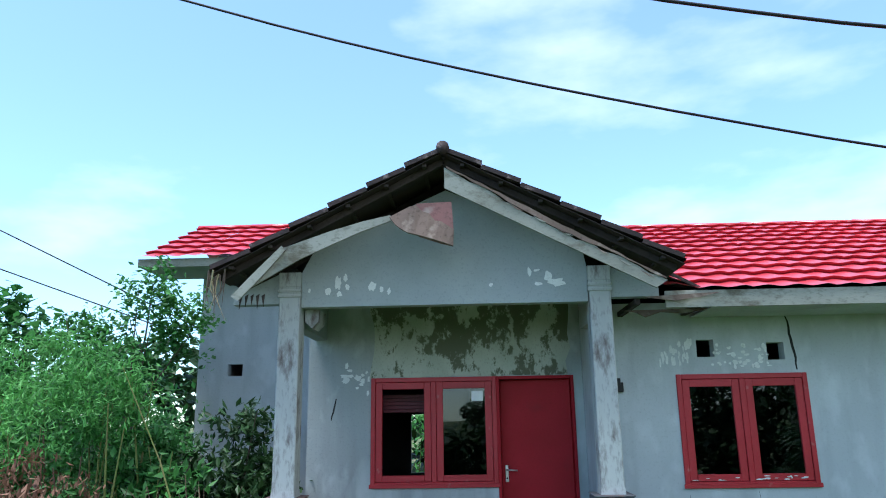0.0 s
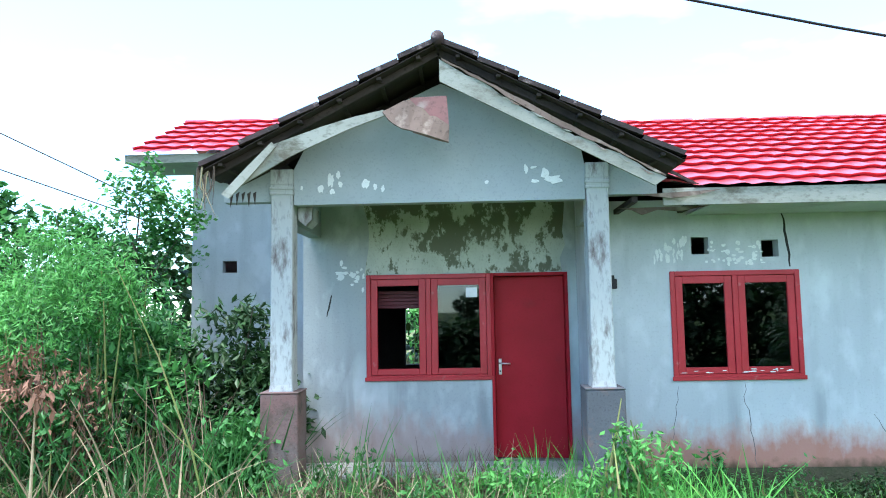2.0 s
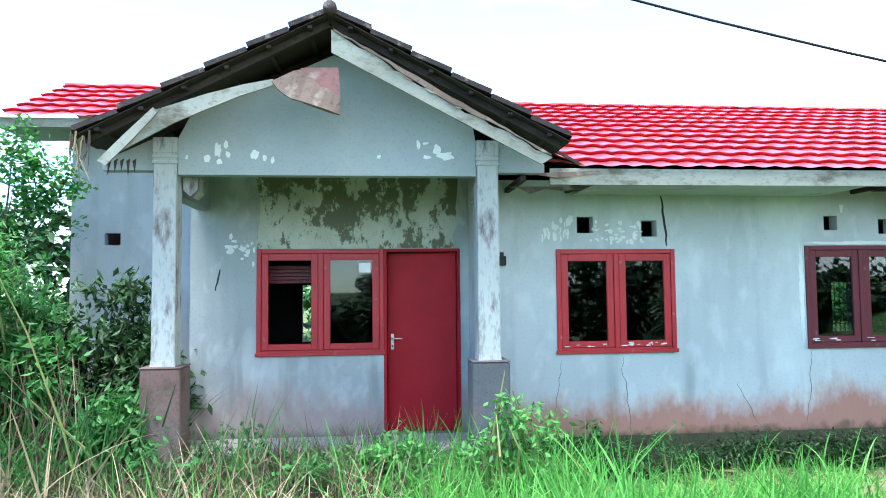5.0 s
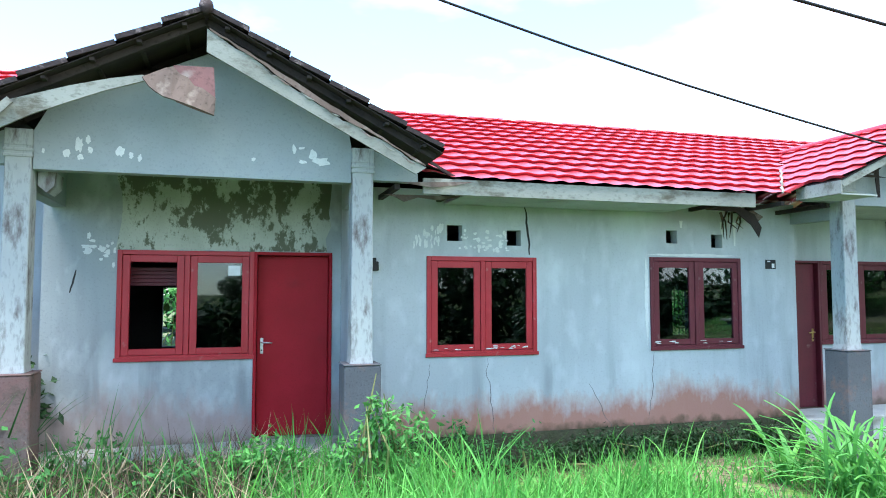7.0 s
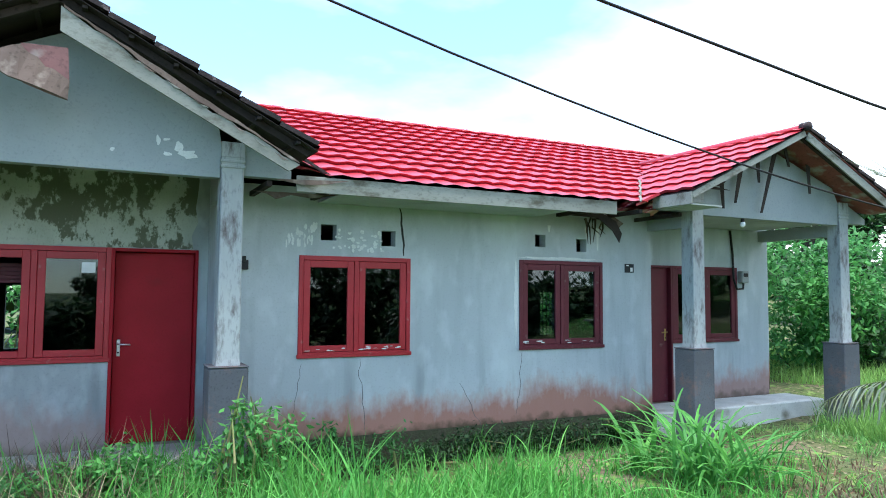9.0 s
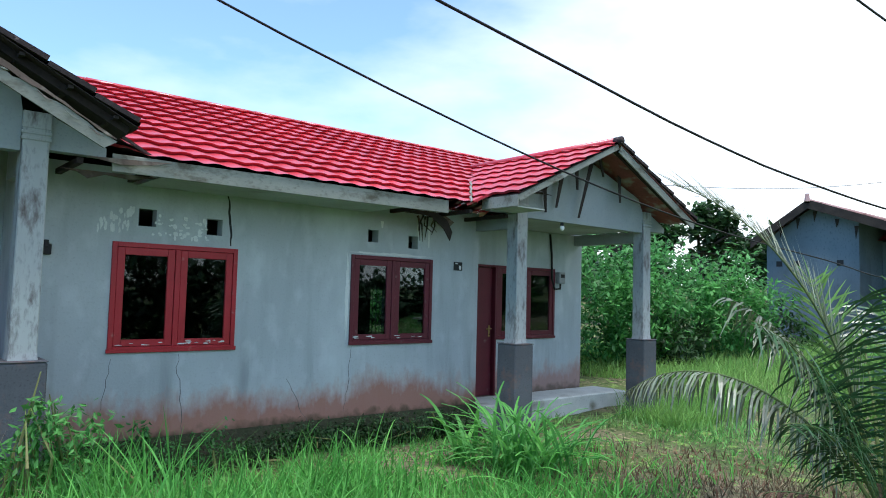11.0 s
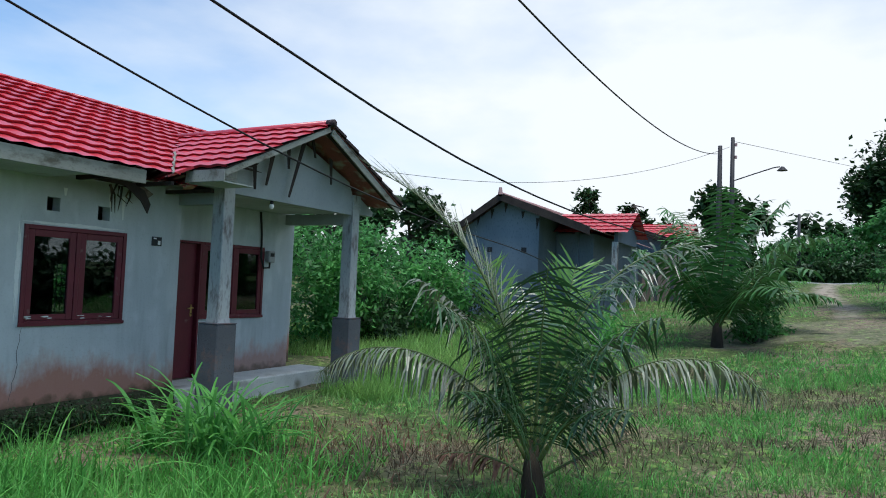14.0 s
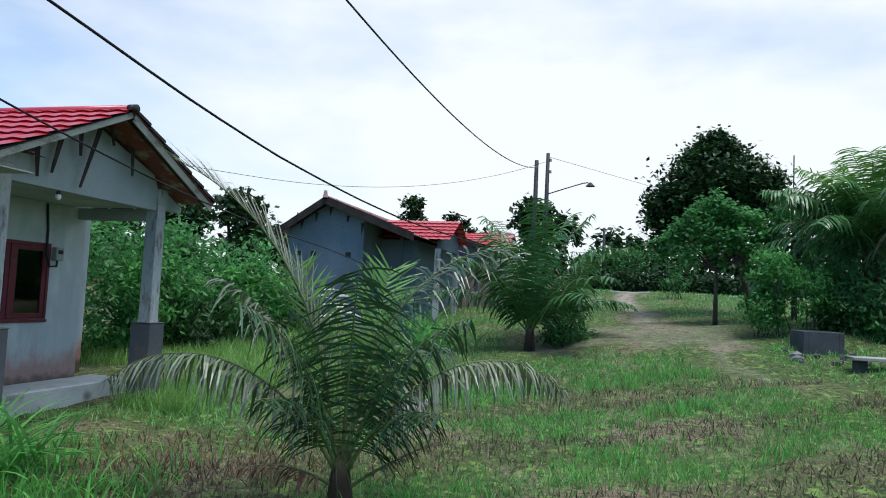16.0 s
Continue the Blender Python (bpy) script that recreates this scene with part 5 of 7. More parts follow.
# short lawn
def lawn_keep(x, y):
    return off_house(x, y) & (track_at(x, y) < 0.06 + 0.30 * lumps(x, y, 0.8, 2.0)) & (x - 1.2 > -0.2 * (y + 7.5) - 1)
p = scatter(rng, 95000, 0.5, 16, -12.5, -0.2, lawn_keep)
bald = lumps(p[:, 0], p[:, 1], 0.42, 11.0) + 0.22 * np.sin(6.1 * p[:, 0] + 1.3 * np.sin(3.7 * p[:, 1])) * np.sin(5.3 * p[:, 1])
p = p[rng.random(len(p)) < np.where((p[:, 0] > 6) & (bald > 0.5), 0.08, 0.8)]
k = lumps(p[:, 0], p[:, 1], 0.45, 7.0)
stuff("lawn", blades(rng, p, rng.uniform(0.05, 0.17, len(p)) * (0.35 + 1.1 * k), rng.uniform(0.01, 0.024, len(p)), 0.6, 0.7, 2), M_GRASS_LO, "short patchy green lawn grass", "grass")
p = scatter(rng, 42000, 16, 46, -16, 3, lambda x, y: lawn_keep(x, y))
stuff("far_lawn", blades(rng, p, rng.uniform(0.08, 0.22, len(p)), rng.uniform(0.02, 0.045, len(p)), 0.5, 0.6, 2), M_GRASS_LO, "green lawn grass farther off", "grass")
# meadow round and behind the second porch
p = scatter(rng, 26000, 9.2, 22, -3.4, 6.5, lambda x, y: off_house(x, y) & ((x > 11.4) | ((y < -0.7) & (x > 10.6))) & (y > -1.9 - 0.1 * (x - 9)))
stuff("meadow_grass", blades(rng, p, rng.uniform(0.18, 0.5, len(p)), rng.uniform(0.012, 0.028, len(p)), 0.3, 0.6, 3), M_GRASS_DRY, "knee-high yellow-green meadow grass", "grass")
p = scatter(rng, 1500, 10.6, 12.2, -1.9, -0.75)
stuff("meadow_grass", blades(rng, p, rng.uniform(0.2, 0.42, len(p)), rng.uniform(0.008, 0.02, len(p)), 0.25, 0.5, 3), M_GRASS_DRY, "tall meadow grass round a pillar foot", "grass")
# litter on the trodden earth
p = scatter(rng, 4200, 6.0, 10.2, -6.0, -1.7)
p = p[rng.random(len(p)) < np.clip(0.25 + track_at(p[:, 0], p[:, 1]), 0, 1)]
stuff("leaf_litter", blades(rng, p, rng.uniform(0.05, 0.22, len(p)), rng.uniform(0.008, 0.02, len(p)), 1.3, 0.3, 2), M_STRAW_LAWN, "dry leaf litter on bare earth", "dry leaves")
p = scatter(rng, 2600, 6.2, 9.9, -5.4, -1.9)
p = p[rng.random(len(p)) < np.clip(0.1 + track_at(p[:, 0], p[:, 1]), 0, 1)]
stuff("leaf_litter", blades(rng, p, rng.uniform(0.05, 0.16, len(p)), rng.uniform(0.012, 0.03, len(p)), 1.2, 0.3, 2), M_DEADLEAF, "brown dead leaves on bare earth", "dry leaves")


# dead grass between the green tufts
p = scatter(rng, 40000, 6.5, 17.0, -12.5, -3.0, lambda x, y: off_house(x, y) & (lumps(x, y, 0.42, 11.0) + 0.22 * np.sin(6.1 * x + 1.3 * np.sin(3.7 * y)) * np.sin(5.3 * y) > 0.48))
stuff("dead_lawn_grass", blades(rng, p, rng.uniform(0.06, 0.2, len(p)), rng.uniform(0.008, 0.022, len(p)), 1.1, 0.5, 2), M_STRAW_LAWN, "dry pale dead grass between green tufts", "dry grass")
# taller lime-green tufts in the lawn
c0 = scatter(rng, 620, 7.0, 19.0, -12.0, -3.2, lambda x, y: off_house(x, y) & (track_at(x, y) < 0.2) & (lumps(x, y, 0.42, 11.0) < 0.5))
p = np.repeat(c0, 26, axis=0) + rng.normal(0, 0.11, (len(c0) * 26, 2))
stuff("grass_tufts", blades(rng, p, rng.uniform(0.1, 0.32, len(p)), rng.uniform(0.008, 0.02, len(p)), 0.35, 0.7, 3), M_GRASS_HI, "lime green grass tufts standing in the lawn", "grass")


def leaves(rng, centre, size, aspect=0.45, droop=0.4, jit=0.3):
    """Folded diamond leaves at the given places, each pointing its own way."""
    n = len(centre)
    az = rng.uniform(0, 2 * math.pi, n)
    el = rng.normal(-droop, 0.55, n)
    d = np.stack([np.cos(az) * np.cos(el), np.sin(az) * np.cos(el), np.sin(el)], 1)
    s = np.stack([-np.sin(az), np.cos(az), rng.normal(0, 0.35, n)], 1)
    up = np.cross(s, d)
    L = (size * rng.uniform(1 - jit, 1 + jit, n))[:, None]
    w = L * aspect / 2
    base, tip = centre, centre + d * L
    midp = centre + d * L * 0.45
    v = np.stack([base, midp + s * w + up * L * 0.06, tip, midp - s * w + up * L * 0.06], 1).reshape(-1, 3)
    b = np.arange(n)[:, None] * 4
    f = np.concatenate([b + np.array([[0, 1, 2]]), b + np.array([[0, 2, 3]])]).tolist()
    return v, f


def shell_points(rng, n, c, r, hollow=0.55):
    """Points in lumpy ellipsoid shells, gathered in small clumps so that gaps stay between them."""
    m = max(6, n // 22)
    d = rng.normal(0, 1, (m, 3))
    d /= np.linalg.norm(d, axis=1)[:, None]
    rad = rng.uniform(hollow, 1.0, m) ** 0.7 * rng.uniform(0.8, 1.12, m)
    cl = np.array(c) + d * rad[:, None] * np.array(r)
    idx = rng.integers(0, m, n)
    spread = 0.17 * float(np.mean(r)) + 0.05
    return cl[idx] + rng.normal(0, spread * 0.6, (n, 3))


def bush(name, blobs, size, material, label, category, seed, aspect=0.45, stems=10, stem_mat=None, droop=0.4, hollow=0.5, kind=""):
    """A shrub: stems rising from the ground and a crown of leaf clumps."""
    rng = np.random.default_rng(seed)
    cx = float(np.mean([b[0][0] for b in blobs]))
    cy = float(np.mean([b[0][1] for b in blobs]))
    gz = float(ground_z(cx, cy))
    root = thing(name, (cx, cy, gz), label, category)
    pts = np.concatenate([shell_points(rng, n, c, r, hollow) for c, r, n in blobs])
    g = ground_z(pts[:, 0], pts[:, 1]) + 0.02
    pts[:, 2] = np.maximum(pts[:, 2], g + rng.uniform(0, 0.25, len(pts)))
    v, f = leaves(rng, pts, size, aspect, droop)
    tagged(mesh_obj("foliage", v, f, material, root), "", "", "", "stuff")
    ch = []
    for i in range(stems):
        c, r, _ = blobs[i % len(blobs)]
        top = np.array(c) + rng.normal(0, 0.45, 3) * np.array(r)
        foot = np.array((c[0] + rng.normal(0, 0.25) * r[0], c[1] + rng.normal(0, 0.25) * r[1], 0))
        foot[2] = float(ground_z(foot[0], foot[1])) - 0.05
        m = (foot + top) / 2 + rng.normal(0, 0.12, 3)
        ch.append(tube([foot, m, top], [0.02, 0.013, 0.005], 5, False))
    v, f = merge(ch)
    tagged(mesh_obj("stalk", v, f, stem_mat or M_BARK, root), "", "", "", "stuff")
    return root


def tree(name, x, y, trunk_h, crown, size, material, label, seed, trunk_r=0.12, limbs=7, lean=(0, 0), category="tree"):
    """Tapered trunk with limbs that reach into a crown of leaf clumps."""
    rng = np.random.default_rng(seed)
    gz = float(ground_z(x, y))
    root = thing(name, (x, y, gz), label, category)
    fork = np.array((x + lean[0], y + lean[1], gz + trunk_h))
    t = [np.array((x, y, gz - 0.1)), np.array((x + lean[0] * 0.3, y + lean[1] * 0.3, gz + trunk_h * 0.5)), fork]
    v, f = tube(t, [trunk_r * 1.35, trunk_r, trunk_r * 0.8], 9)
    mesh_obj("trunk", v, f, M_BARK, root, "", True)
    ch = []
    for i in range(limbs):
        c, r, _ = crown[i % len(crown)]
        end = np.array(c) + rng.normal(0, 0.4, 3) * np.array(r)
        m = fork * 0.45 + end * 0.55 + rng.normal(0, 0.15, 3)
        ch.append(tube([fork - np.array((0, 0, 0.1)), m, end], [trunk_r * 0.55, trunk_r * 0.32, trunk_r * 0.08], 6, False))
    v, f = merge(ch)
    tagged(mesh_obj("branch", v, f, M_BARK, root, "", True), "", "", "", "stuff")
    pts = np.concatenate([shell_points(rng, n, c, r, 0.35) for c, r, n in crown])
    v, f = leaves(rng, pts, size, 0.72, 0.3)
    mesh_obj("crown", v, f, material, root)
    return root


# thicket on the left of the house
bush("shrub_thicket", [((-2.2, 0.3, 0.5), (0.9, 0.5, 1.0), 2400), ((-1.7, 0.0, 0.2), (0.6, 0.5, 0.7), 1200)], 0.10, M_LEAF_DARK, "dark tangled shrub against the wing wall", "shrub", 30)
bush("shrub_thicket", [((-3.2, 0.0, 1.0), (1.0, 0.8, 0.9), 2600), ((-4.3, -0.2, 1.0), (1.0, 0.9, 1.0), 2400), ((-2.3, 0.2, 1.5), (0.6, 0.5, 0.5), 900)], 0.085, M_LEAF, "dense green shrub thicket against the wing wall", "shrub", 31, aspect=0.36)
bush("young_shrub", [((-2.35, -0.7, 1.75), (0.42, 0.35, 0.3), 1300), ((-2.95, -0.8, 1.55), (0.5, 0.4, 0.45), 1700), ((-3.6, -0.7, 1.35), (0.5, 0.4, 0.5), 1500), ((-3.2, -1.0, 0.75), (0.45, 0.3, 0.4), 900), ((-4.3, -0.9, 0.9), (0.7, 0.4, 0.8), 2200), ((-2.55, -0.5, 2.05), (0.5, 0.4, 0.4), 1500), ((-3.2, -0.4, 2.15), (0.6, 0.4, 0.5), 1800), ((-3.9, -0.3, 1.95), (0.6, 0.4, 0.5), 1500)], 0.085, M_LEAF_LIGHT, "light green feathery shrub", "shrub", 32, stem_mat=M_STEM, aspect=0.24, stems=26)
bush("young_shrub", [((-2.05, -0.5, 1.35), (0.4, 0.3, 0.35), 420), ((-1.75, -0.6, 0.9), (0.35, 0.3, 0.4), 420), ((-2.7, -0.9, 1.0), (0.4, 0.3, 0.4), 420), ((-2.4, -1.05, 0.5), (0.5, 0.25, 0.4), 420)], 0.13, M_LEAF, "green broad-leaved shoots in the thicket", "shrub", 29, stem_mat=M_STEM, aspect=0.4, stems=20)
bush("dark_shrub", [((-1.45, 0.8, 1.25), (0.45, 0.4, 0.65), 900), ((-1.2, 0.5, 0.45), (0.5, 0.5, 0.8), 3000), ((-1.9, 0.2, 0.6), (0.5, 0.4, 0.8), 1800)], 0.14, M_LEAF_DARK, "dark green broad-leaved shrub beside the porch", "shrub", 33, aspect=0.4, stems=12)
bush("low_shrub", [((-1.0, -0.9, 0.25), (0.35, 0.3, 0.6), 1500), ((-1.6, -0.7, 0.15), (0.6, 0.3, 0.5), 700)], 0.10, M_LEAF, "leafy weeds round the plinth", "weeds", 34, stem_mat=M_STEM)
rt = np.random.default_rng(35)
ch = []
for i in range(110):
    xx, yy = rt.uniform(-2.9, -1.2), rt.uniform(-1.2, -0.6)
    hh = rt.uniform(0.7, 1.6)
    g0 = float(ground_z(xx, yy)) - 0.05
    ch.append(tube([(xx, yy, g0), (xx + rt.normal(0, 0.08), yy + rt.normal(0, 0.06), g0 + hh * 0.5), (xx + rt.normal(0, 0.25), yy + rt.normal(0, 0.12), g0 + hh)], [0.011, 0.008, 0.003], 4, False))
v, f = merge(ch)
tagged(mesh_obj("dry_twigs", v, f, M_TWIG), "dry brown twigs and dead stems in the thicket", "twigs", "", "stuff")
p = np.concatenate([scatter(rt, 1000, -3.6, -0.7, -1.5, -0.6), scatter(rt, 500, -5.5, -3.2, -1.6, -0.6)])
stuff("arching_grass", blades(rt, p, rt.uniform(0.6, 1.5, len(p)), rt.uniform(0.016, 0.036, len(p)), 0.35, 1.3, 8), M_GRASS_ARCH, "long arching dark green grass before the thicket", "grass")
p = scatter(rt, 130, -3.6, -0.6, -2.4, -1.2)
stuff("arching_grass", blades(rt, p, rt.uniform(0.7, 1.6, len(p)), rt.uniform(0.014, 0.03, len(p)), 0.4, 1.4, 8), M_STRAW_LAWN, "long arching dry stems before the thicket", "grass")
tree("slender_tree", -3.05, 1.0, 1.6, [((-2.95, 1.0, 2.7), (0.5, 0.5, 0.7), 900), ((-2.75, 0.9, 3.2), (0.32, 0.4, 0.4), 380), ((-3.3, 1.1, 2.2), (0.6, 0.5, 0.6), 1300), ((-2.35, 0.9, 2.75), (0.4, 0.35, 0.5), 1000), ((-3.7, 1.0, 2.5), (0.5, 0.4, 0.5), 1500)], 0.075, M_LEAF, "slender green tree leaning by the wing eave", 35, 0.035, 10)
tree("slender_tree", -4.6, 0.6, 1.5, [((-4.5, 0.6, 2.3), (0.7, 0.5, 0.8), 1300), ((-4.2, 0.7, 3.0), (0.25, 0.3, 0.4), 200)], 0.13, M_LEAF, "slender young tree above the thicket", 36, 0.03, 8)
tree("slender_tree", -5.6, 0.4, 1.5, [((-5.5, 0.4, 2.4), (0.6, 0.5, 0.9), 1000), ((-5.2, 0.3, 2.0), (0.8, 0.5, 0.8), 900)], 0.13, M_LEAF, "slender young tree above the thicket", 37, 0.03, 8)
bush("shrub_thicket", [((-6.2, 2.5, 1.2), (1.6, 1.2, 1.5), 3000), ((-5.0, 4.0, 1.4), (2.0, 1.2, 1.5), 2500), ((-8.5, 2.0, 1.3), (2.0, 1.5, 1.6), 2500)], 0.17, M_LEAF, "green thicket behind the shrubs", "shrub", 38)
bush("dry_shrub", [((-3.0, -1.1, 0.95), (0.45, 0.3, 0.5), 700), ((-2.5, -1.0, 0.75), (0.4, 0.3, 0.5), 450), ((-3.5, -1.0, 0.5), (0.5, 0.3, 0.5), 700)], 0.075, M_DEADLEAF, "withered brown shrub with curled leaves", "dead plant", 53, aspect=0.35, stems=30, stem_mat=M_TWIG, droop=1.0)
bush("dead_leaf_stalk", [((-2.65, -2.3, 0.6), (0.3, 0.2, 0.5), 170), ((-2.75, -2.5, 0.0), (0.35, 0.25, 0.3), 200), ((-2.15, -2.1, 1.05), (0.1, 0.1, 0.2), 48)], 0.10, M_DEADLEAF, "withered brown leaves on dry stalks", "dead plant", 39, aspect=0.42, stems=5, stem_mat=M_STRAW, droop=1.2)
bush("dead_leaf_stalk", [((-2.95, -1.9, 0.9), (0.3, 0.2, 0.4), 90), ((-3.1, -2.2, 0.3), (0.4, 0.2, 0.4), 120)], 0.10, M_DEADLEAF, "curled dead leaves on grey stalks", "dead plant", 50, aspect=0.42, stems=8, stem_mat=M_TWIG, droop=1.2)
bush("dead_leaf_stalk", [((-2.75, -2.6, 0.25), (0.4, 0.25, 0.45), 190)], 0.10, M_DEADLEAF, "withered brown leaves on dry stalks", "dead plant", 40, aspect=0.42, stems=5, stem_mat=M_STRAW, droop=1.2)


def fern_frond(root, p0, d, length, wide, seed):
    rng = np.random.default_rng(seed)
    p0, d = np.array(p0, float), np.array(d, float)
    n = 16
    side = np.cross(d, (0, 0, 1.0))
    side /= np.linalg.norm(side) + 1e-9
    v, f = [], []
    for i in range(n):
        t = i / n
        c = p0 + d * length * t + np.array((0, 0, -0.12 * t * t * length))
        w = wide * (1 - t) * (0.4 + 0.6 * min(1, t * 5))
        for sg in (-1, 1):
            o = len(v)
            e = c + side * sg * w + d * 0.03 + np.array((0, 0, rng.normal(0, 0.01)))
            v += [c - d * 0.012, c + d * 0.018, e]
            f.append((o, o + 1, o + 2))
    v2, f2 = tube([p0, p0 + d * length * 0.5 + np.array((0, 0, -0.03 * length)), p0 + d * length + np.array((0, 0, -0.12 * length))], 0.004, 4)
    v, f = merge([(v, f), (v2, f2)])
    return tagged(mesh_obj("frond", v, f, M_LEAF, root), "", "", "", "stuff")


fern = thing("fern", (-1.55, -1.6, float(ground_z(-1.55, -1.6))), "green sword fern with upright fronds", "fern")
for i, (dx, dz, ln) in enumerate(((-0.1, 1.0, 1.1), (0.25, 1.0, 1.3), (0.6, 0.8, 0.9), (-0.6, 0.9, 0.9), (0.1, 1.0, 0.8))):
    d = Vector((dx, 0.1 * (i - 2), dz)).normalized()
    fern_frond(fern, (-1.55 + 0.04 * i, -1.6, float(ground_z(-1.55, -1.6))), d, ln, 0.11, i)
fern = thing("fern", (-2.0, -1.7, float(ground_z(-2.0, -1.7))), "small green sword fern among the weeds", "fern")
for i, (dx, dz, ln) in enumerate(((-0.4, 1.0, 0.7), (0.15, 1.0, 0.9), (0.7, 0.8, 0.7), (-0.9, 0.7, 0.7))):
    fern_frond(fern, (-2.0 + 0.03 * i, -1.7, float(ground_z(-2.0, -1.7))), Vector((dx, 0.1 * (i - 2), dz)).normalized(), ln, 0.09, 20 + i)
fern = thing("fern", (-0.95, -1.35, float(ground_z(-0.95, -1.35))), "green fern with drooping fronds beside the plinth", "fern")
for i, (dx, dz, ln) in enumerate(((-0.6, 0.9, 1.0), (0.25, 1.0, 1.0), (0.1, 1.0, 1.25), (-0.25, 1.0, 1.15), (-0.95, 0.6, 0.8))):
    fern_frond(fern, (-0.95 + 0.03 * i, -1.35, float(ground_z(-0.95, -1.35))), Vector((dx, 0.12 * (i - 2), dz)).normalized(), ln, 0.10, 30 + i)
# long bent reed stems leaning over the thicket
reed = thing("reed_stem", (-1.2, -1.5, float(ground_z(-1.2, -1.5))), "long bent pale green reed stem", "reed")
v, f = tube([(-1.0, -1.4, -0.3), (-1.2, -1.4, 0.5), (-1.5, -1.4, 1.3), (-1.85, -1.5, 2.1)], [0.012, 0.01, 0.007, 0.003], 5)
mesh_obj("stem", v, f, M_STEM, reed)
v, f = tube([(-0.75, -1.3, -0.3), (-1.05, -1.35, 0.35), (-1.45, -1.4, 0.75)], [0.012, 0.009, 0.003], 5)
mesh_obj("stem", v, f, M_STEM, reed)

# weeds along the front of the slab and the wall
bush("green_weed", [((1.55, -1.0, 0.0), (0.34, 0.3, 0.36), 1500), ((1.2, -1.05, -0.05), (0.25, 0.25, 0.3), 800)], 0.075, M_LEAF_LIGHT, "bright leafy weed before the porch slab", "weeds", 41, stems=14, stem_mat=M_STEM)
bush("green_weed", [((2.62, -1.4, 0.2), (0.25, 0.25, 0.5), 600), ((2.45, -1.35, 0.65), (0.1, 0.1, 0.2), 80)], 0.075, M_LEAF_LIGHT, "tall leafy weed before a pillar plinth", "weeds", 42, stems=14, stem_mat=M_STEM)
bush("green_weed", [((3.55, -0.28, 0.02), (0.13, 0.12, 0.24), 160)], 0.08, M_LEAF, "small dark weed at the wall foot", "weeds", 43, stems=6, stem_mat=M_STEM)
bush("green_weed", [((2.30, -1.30, 0.05), (0.3, 0.2, 0.45), 520)], 0.075, M_LEAF_LIGHT, "leafy weed hiding the foot of a plinth", "weeds", 47, stems=12, stem_mat=M_STEM)
bush("green_weed", [((-0.55, -1.30, 0.0), (0.4, 0.2, 0.35), 480)], 0.075, M_LEAF, "dark weeds hiding the foot of a plinth", "weeds", 48, stems=12, stem_mat=M_STEM)
bush("green_weed", [((0.75, -1.15, -0.1), (0.35, 0.25, 0.3), 800)], 0.07, M_LEAF, "low weeds before the porch slab", "weeds", 49, stems=10, stem_mat=M_STEM)
bush("vine_weed", [((0.0, -0.7, 0.0), (0.5, 0.3, 0.4), 420)], 0.075, M_LEAF, "straggling weed and dry vines beside the plinth", "weeds", 44, stems=26, stem_mat=M_STRAW)
bush("wall_foot_weed", [((4.9 + 0.55 * i, -0.32, -0.16), (0.4, 0.18, 0.2), 800) for i in range(6)], 0.055, M_LEAF_DARK, "small creeping weeds on the mossy foundation", "weeds", 45, stems=12, stem_mat=M_STEM)
bush("wall_foot_weed", [((2.7 + 0.5 * i, -0.40, -0.12), (0.35, 0.2, 0.2), 420) for i in range(4)], 0.055, M_LEAF, "small weeds at the foot of the wall", "weeds", 46, stems=12, stem_mat=M_STEM)
for i in range(5):
    st = thing("stick", (0.5 + 0.3 * i, -0.5, -0.12), "dry fallen stick lying before the porch slab", "stick", "sticks before the porch")
    v, f = tube([(0.2 + 0.3 * i, -0.5 - 0.04 * i, -0.12 + 0.01 * i), (0.9 + 0.35 * i, -0.45 - 0.03 * i, -0.1 + 0.012 * i)], 0.015, 6)
    mesh_obj("wood", v, f, M_STRAW, st)

# broad strap-leaved clump
def strap_clump(x, y, n, length, seed, label, spread=0.35, wide=0.026):
    rng = np.random.default_rng(seed)
    gz = float(ground_z(x, y))
    root = thing("strap_leaf_plant", (x, y, gz), label, "plant")
    for i in range(n):
        az, el = rng.uniform(0, 2 * math.pi), rng.uniform(0.5, 1.35)
        L = length * rng.uniform(0.6, 1.1)
        foot = np.array((x + rng.normal(0, spread * 0.5), y + rng.normal(0, spread * 0.5), gz - 0.03))
        d = np.array((math.cos(az), math.sin(az), 0))
        s = np.array((-math.sin(az), math.cos(az), 0))
        v, f = [], []
        seg = 7
        a = el
        c = foot.copy()
        for k in range(seg + 1):
            t = k / seg
            w = wide * math.sin(math.pi * (0.12 + 0.88 * (1 - t))) + 0.002
            v += [c - s * w, c + np.array((0, 0, -0.006)), c + s * w]
            a -= 0.30 * t
            c = c + (d * math.cos(a) + np.array((0, 0, math.sin(a)))) * L / seg
            if k:
                o = 3 * (k - 1)
                f += [(o, o + 1, o + 4, o + 3), (o + 1, o + 2, o + 5, o + 4)]
        mesh_obj("blade", v, f, M_LEAF_LIGHT if i % 3 else M_GRASS_HI, root)
    return root


strap_clump(6.95, -2.2, 170, 1.05, 51, "dense clump of bright green strap-like leaves", 0.42, 0.015)
strap_clump(6.85, -1.35, 16, 1.0, 52, "pale drooping strap-leaved plant", 0.15)
strap_clump(19.6, -3.0, 110, 1.5, 53, "bright green clump of tall lily leaves", 1.0, 0.028)
strap_clump(20.5, -2.5, 70, 1.5, 54, "bright green clump of tall lily leaves", 0.8, 0.028)


